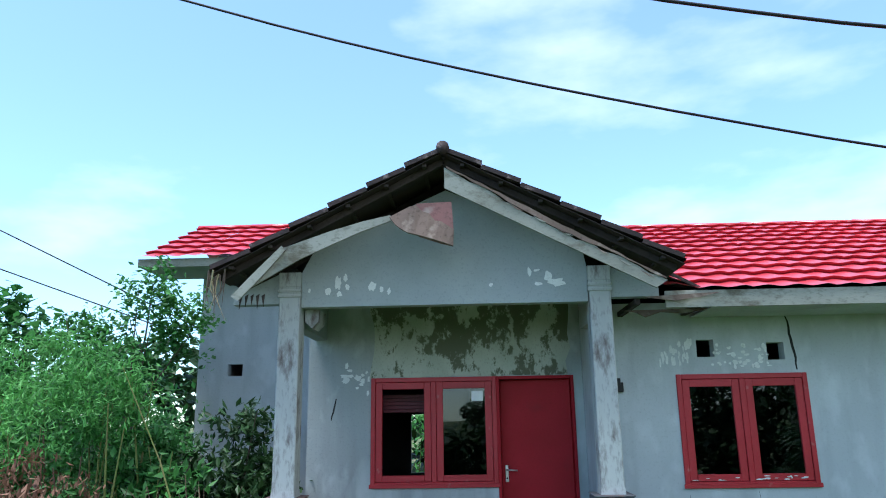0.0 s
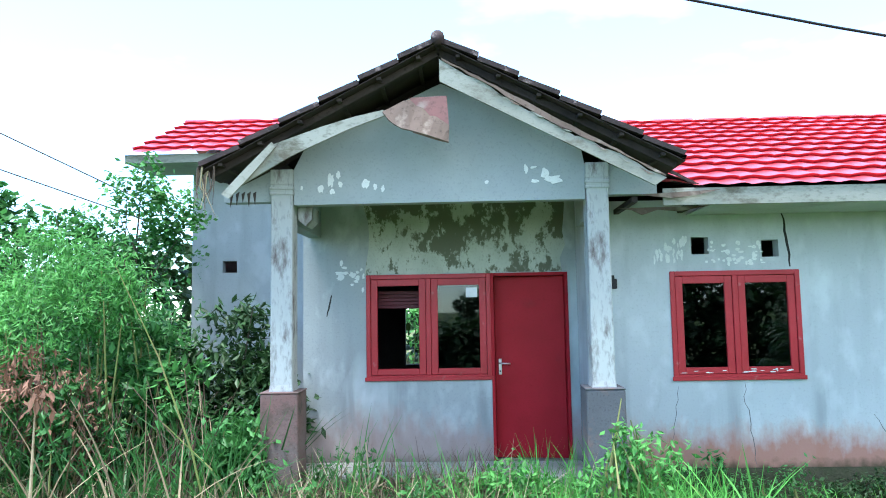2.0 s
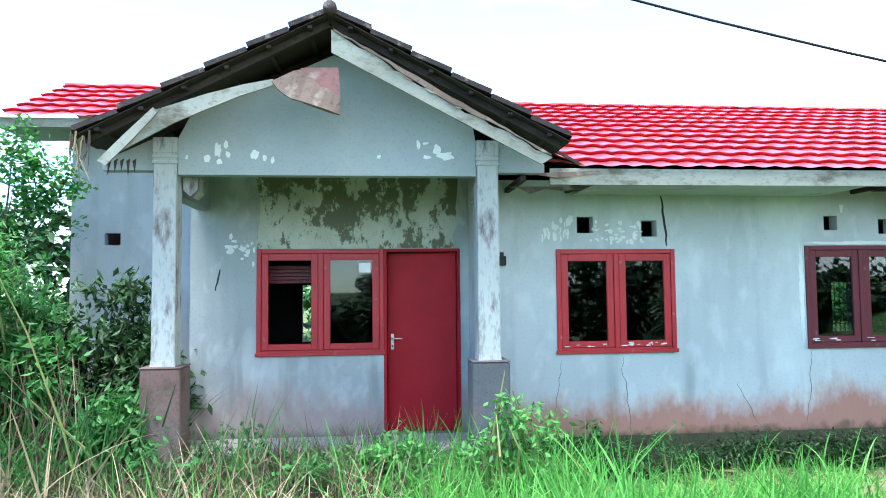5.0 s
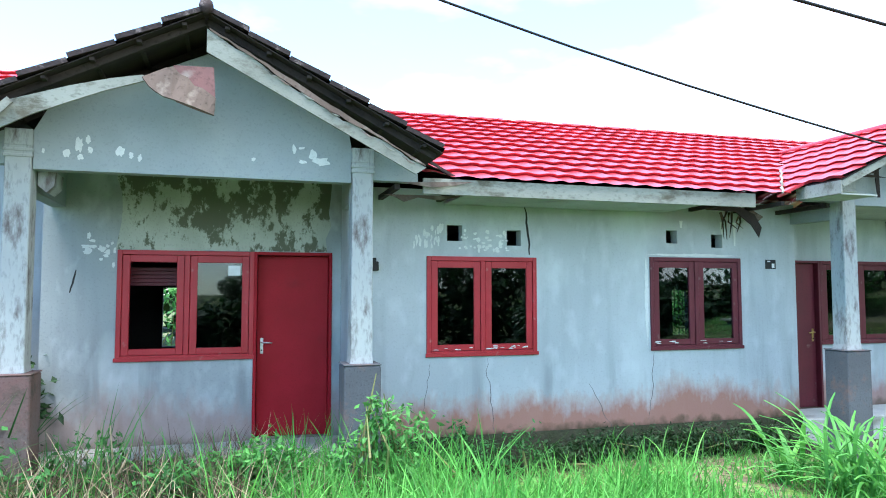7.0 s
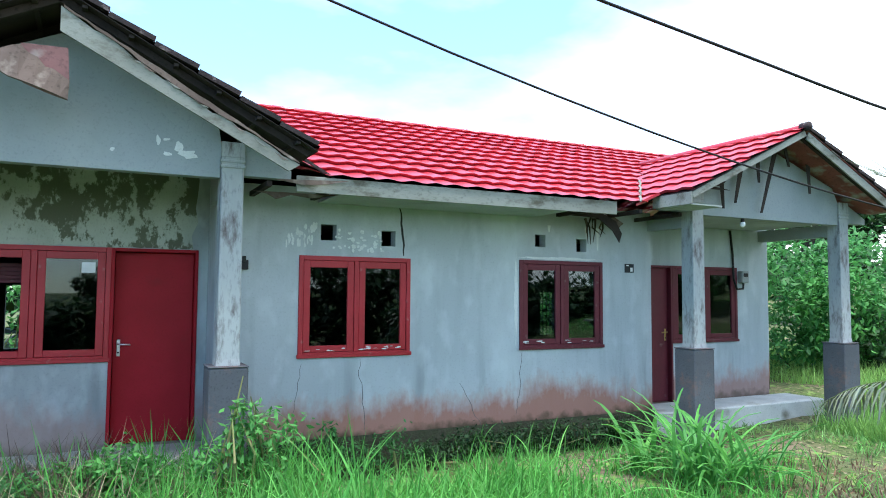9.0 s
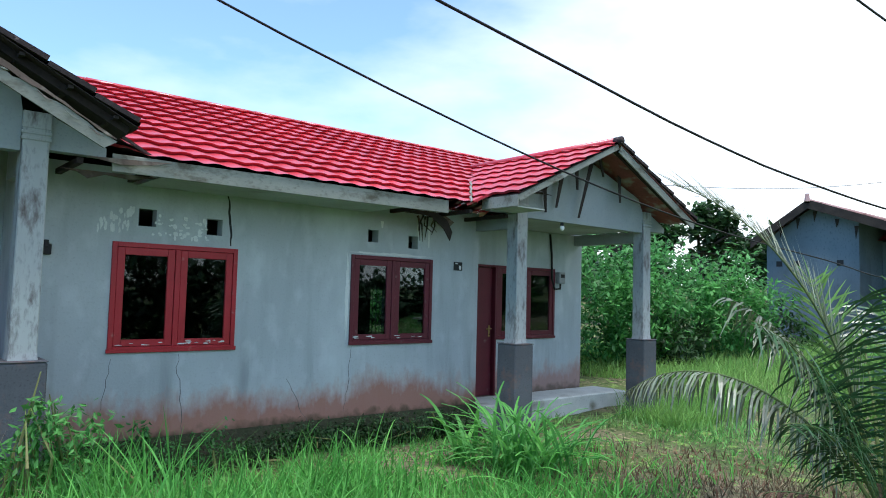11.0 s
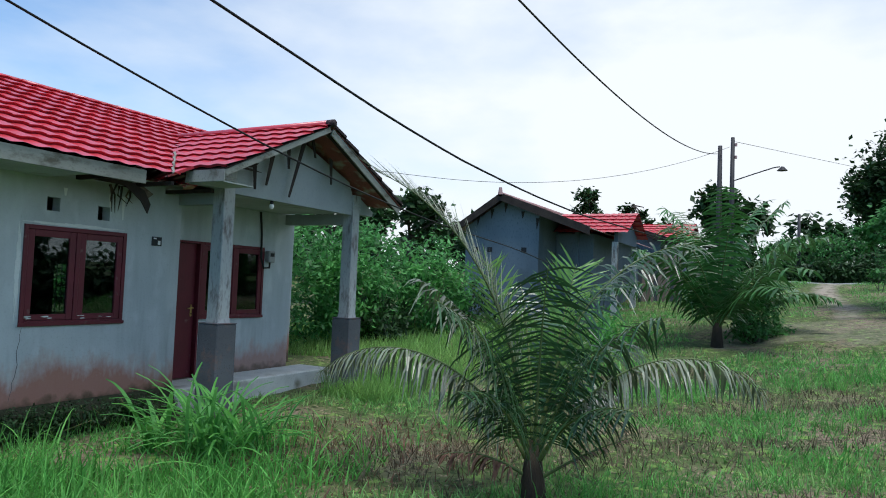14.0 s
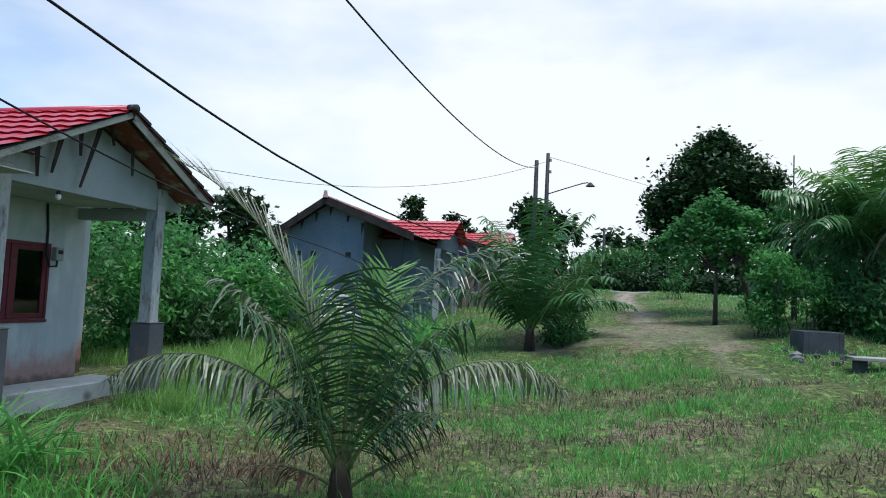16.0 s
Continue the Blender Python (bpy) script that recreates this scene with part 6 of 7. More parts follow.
def frond(root, p0, az, el, length, droop, leaf_len, material, seed, n=46, hang=0.5, twist=0.0, r0=0.02, start=0.13, fold=0.0, lw=None, mess=0.11):
    """A feather palm frond: a curving rachis with two rows of narrow leaflets that hang from it."""
    rng = np.random.default_rng(seed)
    c = np.array(p0, float)
    hd = np.array((math.cos(az), math.sin(az), 0.0))
    a, st = el, length / 24
    path, tang = [c.copy()], []
    for i in range(24):
        d = hd * math.cos(a) + np.array((0, 0, math.sin(a)))
        tang.append(d)
        c = c + d * st
        path.append(c.copy())
        a -= droop / 24 * (0.4 + 1.2 * i / 24)
    tang.append(tang[-1])
    path, tang = np.array(path), np.array(tang)
    v, f = tube(path, np.linspace(r0, 0.003, 25), 6)
    rach = mesh_obj("frond", v, f, M_RACHIS, root, "", True)
    side0 = np.array((-math.sin(az), math.cos(az), 0.0))
    vs, fs = [], []
    for i in range(n):
        t = start + (0.99 - start) * i / n
        q = t * 24
        k = min(23, int(q))
        pc = path[k] + (path[k + 1] - path[k]) * (q - k)
        d = tang[k]
        up = np.cross(side0, d) * (1 if np.cross(side0, d)[2] > 0 else -1)
        L = leaf_len * (0.35 + 0.65 * math.sin(math.pi * min(1, 0.15 + 0.8 * t))) * rng.uniform(0.72, 1.12)
        for sg in (-1, 1):
            s = side0 * sg * math.cos(twist) + up * math.sin(twist) * sg
            dr = (s * (0.9 - 0.6 * fold) + d * (0.30 + 0.7 * fold) + up * 0.12 + rng.normal(0, mess, 3))
            dr /= np.linalg.norm(dr)
            w = lw or 0.026
            p = pc.copy()
            hg = hang * rng.uniform(0.4, 1.7)
            o = len(vs)
            wv = np.cross(dr, up)
            wv /= np.linalg.norm(wv) + 1e-9
            for j in range(4):
                tj = j / 3
                ww = w * (0.7, 1.0, 0.75, 0.08)[j]
                vs += [p - wv * ww, p + wv * ww]
                dd = dr + np.array((0, 0, -hg * (0.45 + 1.7 * tj)))
                dd /= np.linalg.norm(dd)
                p = p + dd * L / 3
            for j in range(3):
                fs.append((o + 2 * j, o + 2 * j + 1, o + 2 * j + 3, o + 2 * j + 2))
    tagged(mesh_obj("feather", vs, fs, material, rach), "", "", "", "stuff")
    return rach


def palm(x, y, trunk_h, trunk_r, fronds, leaf_len, label, seed, n=46, r0=0.02, fresh=M_PALM, lw=0.036):
    """A young coconut palm: short fibrous trunk and arching feather fronds. fronds: azimuth, elevation, length, droop, hang, faded."""
    gz = float(ground_z(x, y))
    root = thing("palm", (x, y, gz), label, "palm tree", "young coconut palms")
    pts = [(x, y, gz - 0.1), (x, y, gz + trunk_h * 0.4), (x, y, gz + trunk_h)]
    v, f = tube(pts, [trunk_r * 1.3, trunk_r, trunk_r * 0.75], 12)
    mesh_obj("trunk", v, f, M_FIBRE, root, "dark fibrous trunk", True)
    for i, (az, el, ln, dr, hang, old) in enumerate(fronds):
        p0 = (x + 0.03 * math.cos(az), y + 0.03 * math.sin(az), gz + trunk_h * (0.75 + 0.04 * (i % 6)))
        frond(root, p0, az, el, ln, dr, leaf_len, M_PALM_OLD if old else fresh, seed + i, n, hang, 0.25 * math.sin(i * 2.3), r0, 0.13, 0.0, lw)
    return root


LFT, AWY = math.atan2(0.94, -0.35), math.atan2(0.35, 0.94)
RGT, NEAR = LFT + math.pi, AWY + math.pi
px, py = 7.36, -5.56
pz = float(ground_z(px, py))
yp = thing("palm", (px, py, pz), "young coconut palm with arching and drooping fronds", "palm tree", "young coconut palms")
v, f = tube([(px, py, pz - 0.1), (px + 0.01, py, pz + 0.12), (px - 0.01, py, pz + 0.3), (px, py, pz + 0.55)], [0.14, 0.115, 0.09, 0.05], 12)
mesh_obj("trunk", v, f, M_FIBRE, yp, "dark fibrous trunk wrapped in leaf sheaths", True)
# azimuth, rise, length, bend, hang of leaflets, foot height, leaflet length, leaflets a side, fold, material
YOUNG = ((LFT, 1.45, 3.10, 1.15, 0.06, 0.42, 0.70, 58, 0.55, M_PALM_FADED), (LFT - 0.05, 1.05, 2.45, 2.0, 1.6, 0.34, 0.50, 44, 0.0, M_PALM_OLD),
         (RGT + 0.03, 1.10, 2.45, 2.1, 1.6, 0.34, 0.50, 44, 0.0, M_PALM_OLD), (RGT + 0.2, 1.48, 2.60, 1.50, 0.65, 0.45, 0.62, 46, 0.1, M_PALM),
         (NEAR + 0.1, 1.42, 1.75, 0.50, 0.75, 0.45, 0.80, 30, -0.3, M_PALM), (LFT + 0.65, 1.25, 1.75, 0.95, 0.85, 0.45, 0.75, 28, -0.25, M_PALM),
         (LFT - 0.15, 1.28, 1.95, 0.95, 0.75, 0.44, 0.75, 28, -0.1, M_PALM_OLD), (RGT - 0.5, 1.22, 1.75, 1.0, 0.85, 0.45, 0.75, 28, -0.25, M_PALM),
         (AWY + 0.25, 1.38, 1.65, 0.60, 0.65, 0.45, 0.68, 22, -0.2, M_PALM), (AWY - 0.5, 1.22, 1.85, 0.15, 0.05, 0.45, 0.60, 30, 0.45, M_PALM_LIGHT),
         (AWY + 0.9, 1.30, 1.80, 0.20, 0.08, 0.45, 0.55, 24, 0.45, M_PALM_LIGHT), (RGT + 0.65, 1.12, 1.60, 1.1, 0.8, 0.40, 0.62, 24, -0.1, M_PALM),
         (NEAR - 0.6, 1.0, 1.35, 1.15, 0.9, 0.36, 0.55, 24, -0.1, M_PALM), (NEAR + 0.75, 0.95, 1.3, 1.2, 0.9, 0.36, 0.55, 24, -0.1, M_PALM),
         (LFT + 0.25, 0.55, 0.85, 0.9, 0.8, 0.22, 0.30, 16, 0.2, M_DEADLEAF), (RGT - 0.2, 0.62, 0.95, 0.3, 0.5, 0.20, 0.16, 12, 0.4, M_TWIG))
for i, (az, el, ln, be, hg, fz, ll, nn, fo, ma) in enumerate(YOUNG):
    frond(yp, (px + 0.05 * math.cos(az), py + 0.05 * math.sin(az), pz + fz), az, el, ln, be, ll, ma, 61 + i, int(nn * 1.45), hg, 0.30 * math.sin(i * 2.3), 0.019, 0.20, fo, 0.0115 if fo < 0.5 else 0.017, 0.16 if fo < 0.5 else 0.05)
rp = random.Random(3)
palm(21.4, -5.6, 0.65, 0.14, [(2.4 * i + rp.uniform(-0.2, 0.2), 0.85 + 0.62 * (i % 6) / 5, rp.uniform(3.3, 4.2) * (0.85 + 0.15 * (i % 6) / 5), rp.uniform(1.1, 1.8) - 0.8 * (i % 6) / 5, 0.6, i % 8 == 0) for i in range(18)], 0.85, "tall dark green coconut palm at the edge of the lawn", 71, 32, 0.03, M_PALM_MID, 0.036)
palm(24.2, -6.2, 0.8, 0.13, [(2 * math.pi * i / 11 + rp.uniform(-0.2, 0.2), rp.uniform(0.6, 1.3), rp.uniform(2.4, 3.2), rp.uniform(1.0, 1.6), 0.5, False) for i in range(11)], 0.7, "coconut palm behind another at the lawn edge", 81, 30, 0.03, M_PALM_MID)
palm(24.0, -14.9, 2.5, 0.18, [(2.4 * i + rp.uniform(-0.2, 0.2), 0.75 + 0.72 * (i % 8) / 7, rp.uniform(3.0, 3.9), rp.uniform(1.0, 2.0), 1.0, i % 5 == 0) for i in range(30)], 0.95, "tall coconut palm with hanging fronds beside the planter wall", 91, 40, 0.035, M_PALM_MID, 0.03)
palm(24.4, -15.2, 3.0, 0.15, [(2.4 * i + rp.uniform(-0.2, 0.2), 1.05 + 0.42 * (i % 5) / 4, rp.uniform(2.7, 3.4), rp.uniform(0.5, 1.2), 0.5, False) for i in range(20)], 0.9, "young crown of a coconut palm behind another, in sunlit-coloured leaflets", 125, 40, 0.03, M_PALM_LIGHT, 0.026)

# greenery behind the houses, seen through the rear openings
bush("garden_shrub", [((-0.4, 9.2, 0.9), (1.4, 0.8, 1.2), 1500)], 0.16, M_LEAF_LIGHT, "bright green shrub behind the house", "shrub", 98, stem_mat=M_STEM)
bush("garden_shrub", [((12.6, 8.8, 0.9), (1.6, 0.8, 1.2), 1500)], 0.16, M_LEAF_LIGHT, "bright green shrub behind the house", "shrub", 99, stem_mat=M_STEM)
# thicket and trees behind the second unit
bush("shrub_thicket", [((15.5, 4.0, 1.5), (2.0, 1.4, 1.7), 3200), ((18.0, 3.6, 1.7), (2.2, 1.4, 1.8), 3200), ((20.5, 2.6, 1.5), (2.0, 1.4, 1.5), 2600)], 0.20, M_LEAF_MID, "dense green thicket behind the second porch", "shrub", 101)
bush("young_shrub", [((16.6, 2.8, 1.3), (1.6, 0.8, 1.2), 2200), ((19.3, 1.8, 1.2), (1.6, 0.8, 1.1), 2000)], 0.19, M_LEAF_LIGHT, "light green shrubs at the thicket edge", "shrub", 102, stem_mat=M_STEM)
bush("dark_shrub", [((17.0, 2.0, 0.6), (0.9, 0.6, 0.7), 900), ((21.8, 1.6, 0.9), (1.2, 0.7, 0.8), 900)], 0.19, M_LEAF_DARK, "dark shrubs low in the thicket", "shrub", 103)
tree("broad_tree", 26.5, 11.0, 3.2, [((26.2, 11.0, 5.6), (1.8, 1.6, 1.7), 1500), ((28.0, 10.0, 4.6), (1.4, 1.4, 1.2), 1000), ((25.0, 12.0, 4.4), (1.6, 1.4, 1.4), 900)], 0.34, M_LEAF_DARK, "dark broad-leaved tree behind the houses", 104, 0.16, 9)
tree("broad_tree", 31.0, 9.5, 3.0, [((31.0, 9.2, 5.0), (1.4, 1.3, 1.2), 900), ((32.0, 8.5, 4.2), (1.2, 1.2, 1.0), 600)], 0.34, M_LEAF_DARK, "dark broad-leaved tree behind the houses", 105, 0.14, 8)
tree("broad_tree", 46.0, 5.2, 5.2, [((46.0, 5.2, 7.5), (0.9, 0.9, 0.8), 380), ((46.0, 5.0, 6.4), (1.2, 1.4, 0.8), 300)], 0.34, M_LEAF_DARK, "small round tree top beyond the far roof", 106, 0.10, 6)
tree("broad_tree", 48.5, 2.6, 5.0, [((48.5, 2.6, 6.9), (0.8, 0.9, 0.6), 260), ((48.5, 2.6, 6.0), (1.1, 1.4, 0.7), 260)], 0.34, M_LEAF_DARK, "small round tree top beyond the far roof", 107, 0.10, 6)
tree("broad_tree", 36.5, -4.2, 3.4, [((36.5, -4.0, 5.6), (1.3, 1.2, 1.0), 900), ((37.0, -5.4, 5.2), (1.0, 1.0, 0.8), 500)], 0.36, M_LEAF_DARK, "dark tree behind the street lamp poles", 108, 0.13, 8)
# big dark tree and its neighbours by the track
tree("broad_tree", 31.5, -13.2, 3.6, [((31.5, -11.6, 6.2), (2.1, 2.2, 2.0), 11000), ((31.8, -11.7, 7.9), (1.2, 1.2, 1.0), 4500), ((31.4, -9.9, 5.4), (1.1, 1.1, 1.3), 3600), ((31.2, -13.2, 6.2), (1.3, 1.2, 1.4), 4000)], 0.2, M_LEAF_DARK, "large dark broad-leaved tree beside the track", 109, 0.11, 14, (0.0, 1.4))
tree("broad_tree", 27.6, -11.3, 2.0, [((27.7, -11.2, 5.1), (0.7, 0.8, 0.6), 900), ((27.3, -10.2, 4.4), (0.7, 0.7, 0.5), 800), ((27.9, -12.3, 4.7), (0.8, 0.7, 0.6), 900), ((27.4, -11.6, 4.0), (0.9, 0.8, 0.5), 900), ((27.6, -9.6, 3.8), (0.5, 0.6, 0.35), 450), ((27.6, -12.9, 4.0), (0.5, 0.6, 0.4), 450), ((27.5, -10.8, 3.4), (0.8, 0.8, 0.35), 500)], 0.17, M_LEAF_MID, "mid-green wispy spreading tree beside the track", 110, 0.07, 18)
tree("broad_tree", 28.0, -13.9, 1.9, [((28.0, -13.9, 4.3), (1.3, 1.4, 1.2), 1700), ((27.6, -13.0, 3.3), (1.1, 1.0, 0.8), 900)], 0.22, M_LEAF, "leafy tree behind the planter", 111, 0.08, 10)
bush("young_shrub", [((23.2, -12.0, 1.7), (0.6, 0.6, 0.7), 1500), ((23.3, -12.3, 2.7), (0.8, 0.8, 0.8), 1700), ((22.9, -13.0, 2.2), (0.7, 0.7, 0.7), 900)], 0.15, M_LEAF_LIGHT, "light green shrub beside the track", "shrub", 112, stem_mat=M_BARK, stems=16)
bush("dark_shrub", [((23.4, -14.0, 1.9), (1.0, 0.8, 1.0), 1900), ((24.6, -14.6, 2.6), (1.6, 1.4, 1.3), 2600), ((22.2, -14.8, 1.6), (0.9, 0.7, 0.9), 1500)], 0.18, M_LEAF, "dark green shrubs under the garden palms", "shrub", 113)
bush("shrub_thicket", [((24.2, -6.6, 0.9), (1.2, 0.8, 0.9), 1500), ((22.6, -6.3, 0.8), (0.7, 0.5, 0.7), 800)], 0.16, M_LEAF, "shrubs under the palms", "shrub", 114)
bush("garden_shrub", [((52.0, -9.0, 4.6), (1.8, 1.6, 1.4), 1300), ((52.0, -12.0, 5.0), (2.0, 1.8, 1.6), 1300), ((53.0, -6.0, 4.4), (1.8, 1.6, 1.2), 1000)], 0.26, M_LEAF, "rounded green shrubs beyond the dark hedge", "shrub", 117, stems=10)
# hedge and woods that close the view
bush("hedge", [((49.4, -15.0 + 2.2 * i, float(ground_z(49, -15.0 + 2.2 * i)) + 0.75), (0.7, 1.4, 0.7), 2400) for i in range(10)], 0.34, M_LEAF_DARK, "long clipped dark hedge across the end of the track", "hedge", 115, stems=18, hollow=0.25)
bush("round_shrub", [((41.0, -11.1, 3.0), (0.7, 0.7, 0.5), 500)], 0.22, M_LEAF, "rounded shrub on the grass by the road", "shrub", 116, stems=6)
rt = random.Random(77)
rngw = np.random.default_rng(78)
woods = []
for i in range(46):
    a = i / 46
    xx, yy = 58 + 8 * rt.random(), -46 + 92 * a
    woods.append(shell_points(rngw, 700, (xx, yy, 3.2 + 2.2 * rt.random()), (2.6, 2.4, 2.6 + 1.2 * rt.random()), 0.5))
for i in range(34):
    a = i / 34
    xx, yy = -26 + 70 * a, 20 + 6 * rt.random()
    woods.append(shell_points(rngw, 380, (xx, yy, 1.2 + 1.2 * rt.random()), (2.4, 2.2, 2.2 + 0.8 * rt.random()), 0.5))
for i in range(16):
    xx, yy = -18 - 5 * rt.random(), -18 + 38 * i / 16
    woods.append(shell_points(rngw, 380, (xx, yy, 1.2 + 1.2 * rt.random()), (2.4, 2.2, 2.2 + rt.random()), 0.5))
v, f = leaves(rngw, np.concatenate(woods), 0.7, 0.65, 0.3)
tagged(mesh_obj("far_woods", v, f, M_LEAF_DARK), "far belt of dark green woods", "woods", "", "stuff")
# trees on the far side of the street, seen mirrored in the panes
for i, (xx, yy, hh) in enumerate(((1.9, -23, 2.6), (10.4, -22, 4.3), (15.5, -24, 3.3), (21.0, -25, 4.0), (-6.0, -26, 3.2))):
    tree("street_tree", xx, yy, 1.4, [((xx, yy, hh - 1.0), (1.3, 1.2, 1.0), 900), ((xx + 0.3, yy, hh - 0.1), (0.8, 0.8, 0.7), 360), ((xx - 0.7, yy, hh - 0.6), (0.7, 0.7, 0.6), 300)], 0.2, M_LEAF_DARK, "dark leafy tree across the street", 130 + i, 0.08, 10)
# unseen thicket, added so the panes mirror dark leaves instead of lawn and sky
rngs = np.random.default_rng(9)
pts = []
for i in range(34):
    xx = -30 + 2.0 * i
    yy = -14.6 - 0.4 * max(0.0, xx - 14) - 0.5 * math.sin(i * 1.9)
    pts.append(shell_points(rngs, 900 if xx < 6 else 1500, (xx, yy, 0.45 + 0.2 * math.sin(i * 1.7)), (1.7, 0.9, (1.0 if xx < 6 else 2.6) + 0.25 * math.cos(i * 2.3)), 0.2))
pts = np.concatenate(pts)
v, f = leaves(rngs, pts, 0.36, 0.6, 0.3)
tagged(mesh_obj("far_woods", v, f, M_LEAF_DARK), "unseen dark thicket added for the panes to mirror", "woods", "", "stuff")

# ---- far houses, poles, cables and garden walls ----
def far_house(x0, x1, y_front, y_back, base, eave_h, ridge_h, wall_m, roof_m, label, yr, eave_front, eave_back):
    h = thing("house", ((x0 + x1) / 2, (y_front + y_back) / 2, base), label, "house", "far houses")
    ez, rz = base + eave_h, base + ridge_h
    bm = bmesh.new()
    s_f, s_b = (rz - ez) / (yr - eave_front) * 1.0, (rz - ez) / (eave_back - yr) * 1.0
    z_f, z_b = rz - (yr - y_front) * s_f - 0.02, rz - (y_back - yr) * s_b - 0.02
    prof = [(y_front, base - 0.8), (y_back, base - 0.8), (y_back, z_b), (yr, rz - 0.02), (y_front, z_f)]
    va, vb = [bm.verts.new((x0, y, z)) for y, z in prof], [bm.verts.new((x1, y, z)) for y, z in prof]
    bm.faces.new(va)
    bm.faces.new(vb[::-1])
    for i in range(5):
        bm.faces.new((va[i], va[(i + 1) % 5], vb[(i + 1) % 5], vb[i]))
    part("wall", bm, wall_m, h)
    for ye, sl in ((eave_front, s_f), (eave_back, s_b)):
        ze = rz - abs(yr - ye) * sl
        dv = np.array((0, yr - ye, rz - ze))
        ln = float(np.linalg.norm(dv))
        w = x1 - x0 + 1.0
        tile_sheet("roof", (x0 - 0.5, ye, ze + 0.06), (1, 0, 0), dv / ln, w, ln, roof_m, h)
        v = [(x0 - 0.5, ye, ze - 0.12), (x0 - 0.5, yr, rz - 0.12), (x0 - 0.5, yr, rz + 0.17), (x0 - 0.5, ye, ze + 0.17)]
        v += [(p[0] + 0.06, p[1], p[2]) for p in v]
        mesh_obj("verge_board", v, [(0, 1, 2, 3), (7, 6, 5, 4), (0, 4, 5, 1), (1, 5, 6, 2), (2, 6, 7, 3), (3, 7, 4, 0)], M_DARKWOOD, h, "blackened verge board")
    v, f = tube([(x0 - 0.5, yr, rz + 0.12), (x1 + 0.5, yr, rz + 0.12)], 0.09, 8)
    mesh_obj("ridge_cap", v, f, roof_m, h, "", True)
    v, f = tube([(x0 - 0.5, yr, rz + 0.1), (x0 - 0.5, yr, rz + 0.36)], [0.1, 0.06], 8)
    mesh_obj("ridge_end", v, f, M_ZINC, h)
    for yy in (yr - 0.8, yr + 0.56, yr + 1.14):
        part("vent", box(x0 - 0.012, x0 + 0.02, yy - 0.1, yy + 0.1, base + 2.18, base + 2.36), M_BLACK, h)
    r = random.Random(int(x0 * 10))
    for i in range(5):
        yy = yr - 1.3 + 0.6 * i + r.uniform(-0.1, 0.1)
        zt = rz - abs(yy - yr) * 0.45 - 0.15
        v = [(x0 - 0.015, yy - 0.07, zt), (x0 - 0.015, yy + 0.07, zt), (x0 - 0.015, yy + 0.03, zt - r.uniform(0.25, 0.7)), (x0 - 0.015, yy - 0.02, zt - 0.2)]
        v += [(p[0] + 0.012, p[1], p[2]) for p in v]
        mesh_obj("hanging_strip", v, [(0, 1, 2, 3), (7, 6, 5, 4), (0, 4, 5, 1), (1, 5, 6, 2), (2, 6, 7, 3), (3, 7, 4, 0)], M_DARKWOOD, h)
    return h


def far_porch(h, xc, half, y0, y1, base, eave_h, ridge_h, wall_m, roof_m):
    ez, rz = base + eave_h, base + ridge_h
    ln = math.hypot(half + 0.3, rz - ez)
    for sg in (-1, 1):
        up = np.array((-sg * (half + 0.3), 0, rz - ez)) / ln
        o = np.array((xc, y0 - 0.4, rz)) - ln * up
        tile_sheet("porch_roof", o, (0, 1, 0), up, y1 - y0 + 0.4, ln, roof_m, h)
    part("porch_gable", prism([(xc - half, ez - 0.3), (xc + half, ez - 0.3), (xc + half, ez + 0.1), (xc, rz - 0.1), (xc - half, ez + 0.1)], y0, y0 + 0.14), wall_m, h)
    for sg in (-1, 1):
        part("pillar", box(xc + sg * half - 0.1, xc + sg * half + 0.1, y0, y0 + 0.2, base - 0.3, ez - 0.3), M_PILLAR, h)
    part("porch_wall", box(xc - half, xc + half, y0 + 1.5, y0 + 1.64, base - 0.3, ez + 0.1), wall_m, h)
    part("window", box(xc - 0.6, xc + 0.7, y0 + 1.47, y0 + 1.51, base + 0.9, base + 2.0), M_BLACK, h)


fb = float(ground_z(27, 0)) + 0.1
fh = far_house(25.6, 36.0, 0.97, 3.9, fb, 3.60 - fb, 4.85 - fb, M_FARWALL, M_ZINC, "abandoned grey-blue house with a rusted zinc roof", 2.33, -1.03, 4.24)
part("set_back_wall", box(27.6, 36.0, -0.5, 0.965, fb - 0.8, 3.72), M_FARWALL, fh, "shaded set-back wall")
far_porch(fh, 29.1, 1.6, -1.45, 1.2, fb, 3.70 - fb, 4.63 - fb, M_FARWALL, M_TILE)
fb2 = float(ground_z(38, -2)) - 0.2
fh2 = far_house(37.5, 46.0, -1.2, 4.0, fb2, 2.6, 3.6, M_FARWALL, M_TILE, "farther house with a red tile roof", 1.4, -1.9, 4.6)
far_porch(fh2, 39.6, 1.7, -2.2, 1.0, fb2, 2.85, 3.72, M_FARWALL, M_TILE)
# board wall of a lean-to by the far houses
fen = thing("fence", (33.0, -2.0, float(ground_z(33.0, -2.0))), "weathered brown board screen beside the far house", "fence")
for i in range(11):
    yy = -1.15 - 0.17 * i
    zz = float(ground_z(33.0, yy))
    part("board", box(32.98, 33.01, yy - 0.08, yy + 0.08, zz - 0.1, zz + 2.1 + 0.06 * math.sin(i * 2.2)), M_BLOCK if i % 4 == 0 else M_BOARD, fen)
for zz in (0.5, 1.6):
    g0 = float(ground_z(33.0, -2.0))
    part("rail", box(33.012, 33.05, -2.95, -1.1, g0 + zz, g0 + zz + 0.07), M_DARKWOOD, fen)

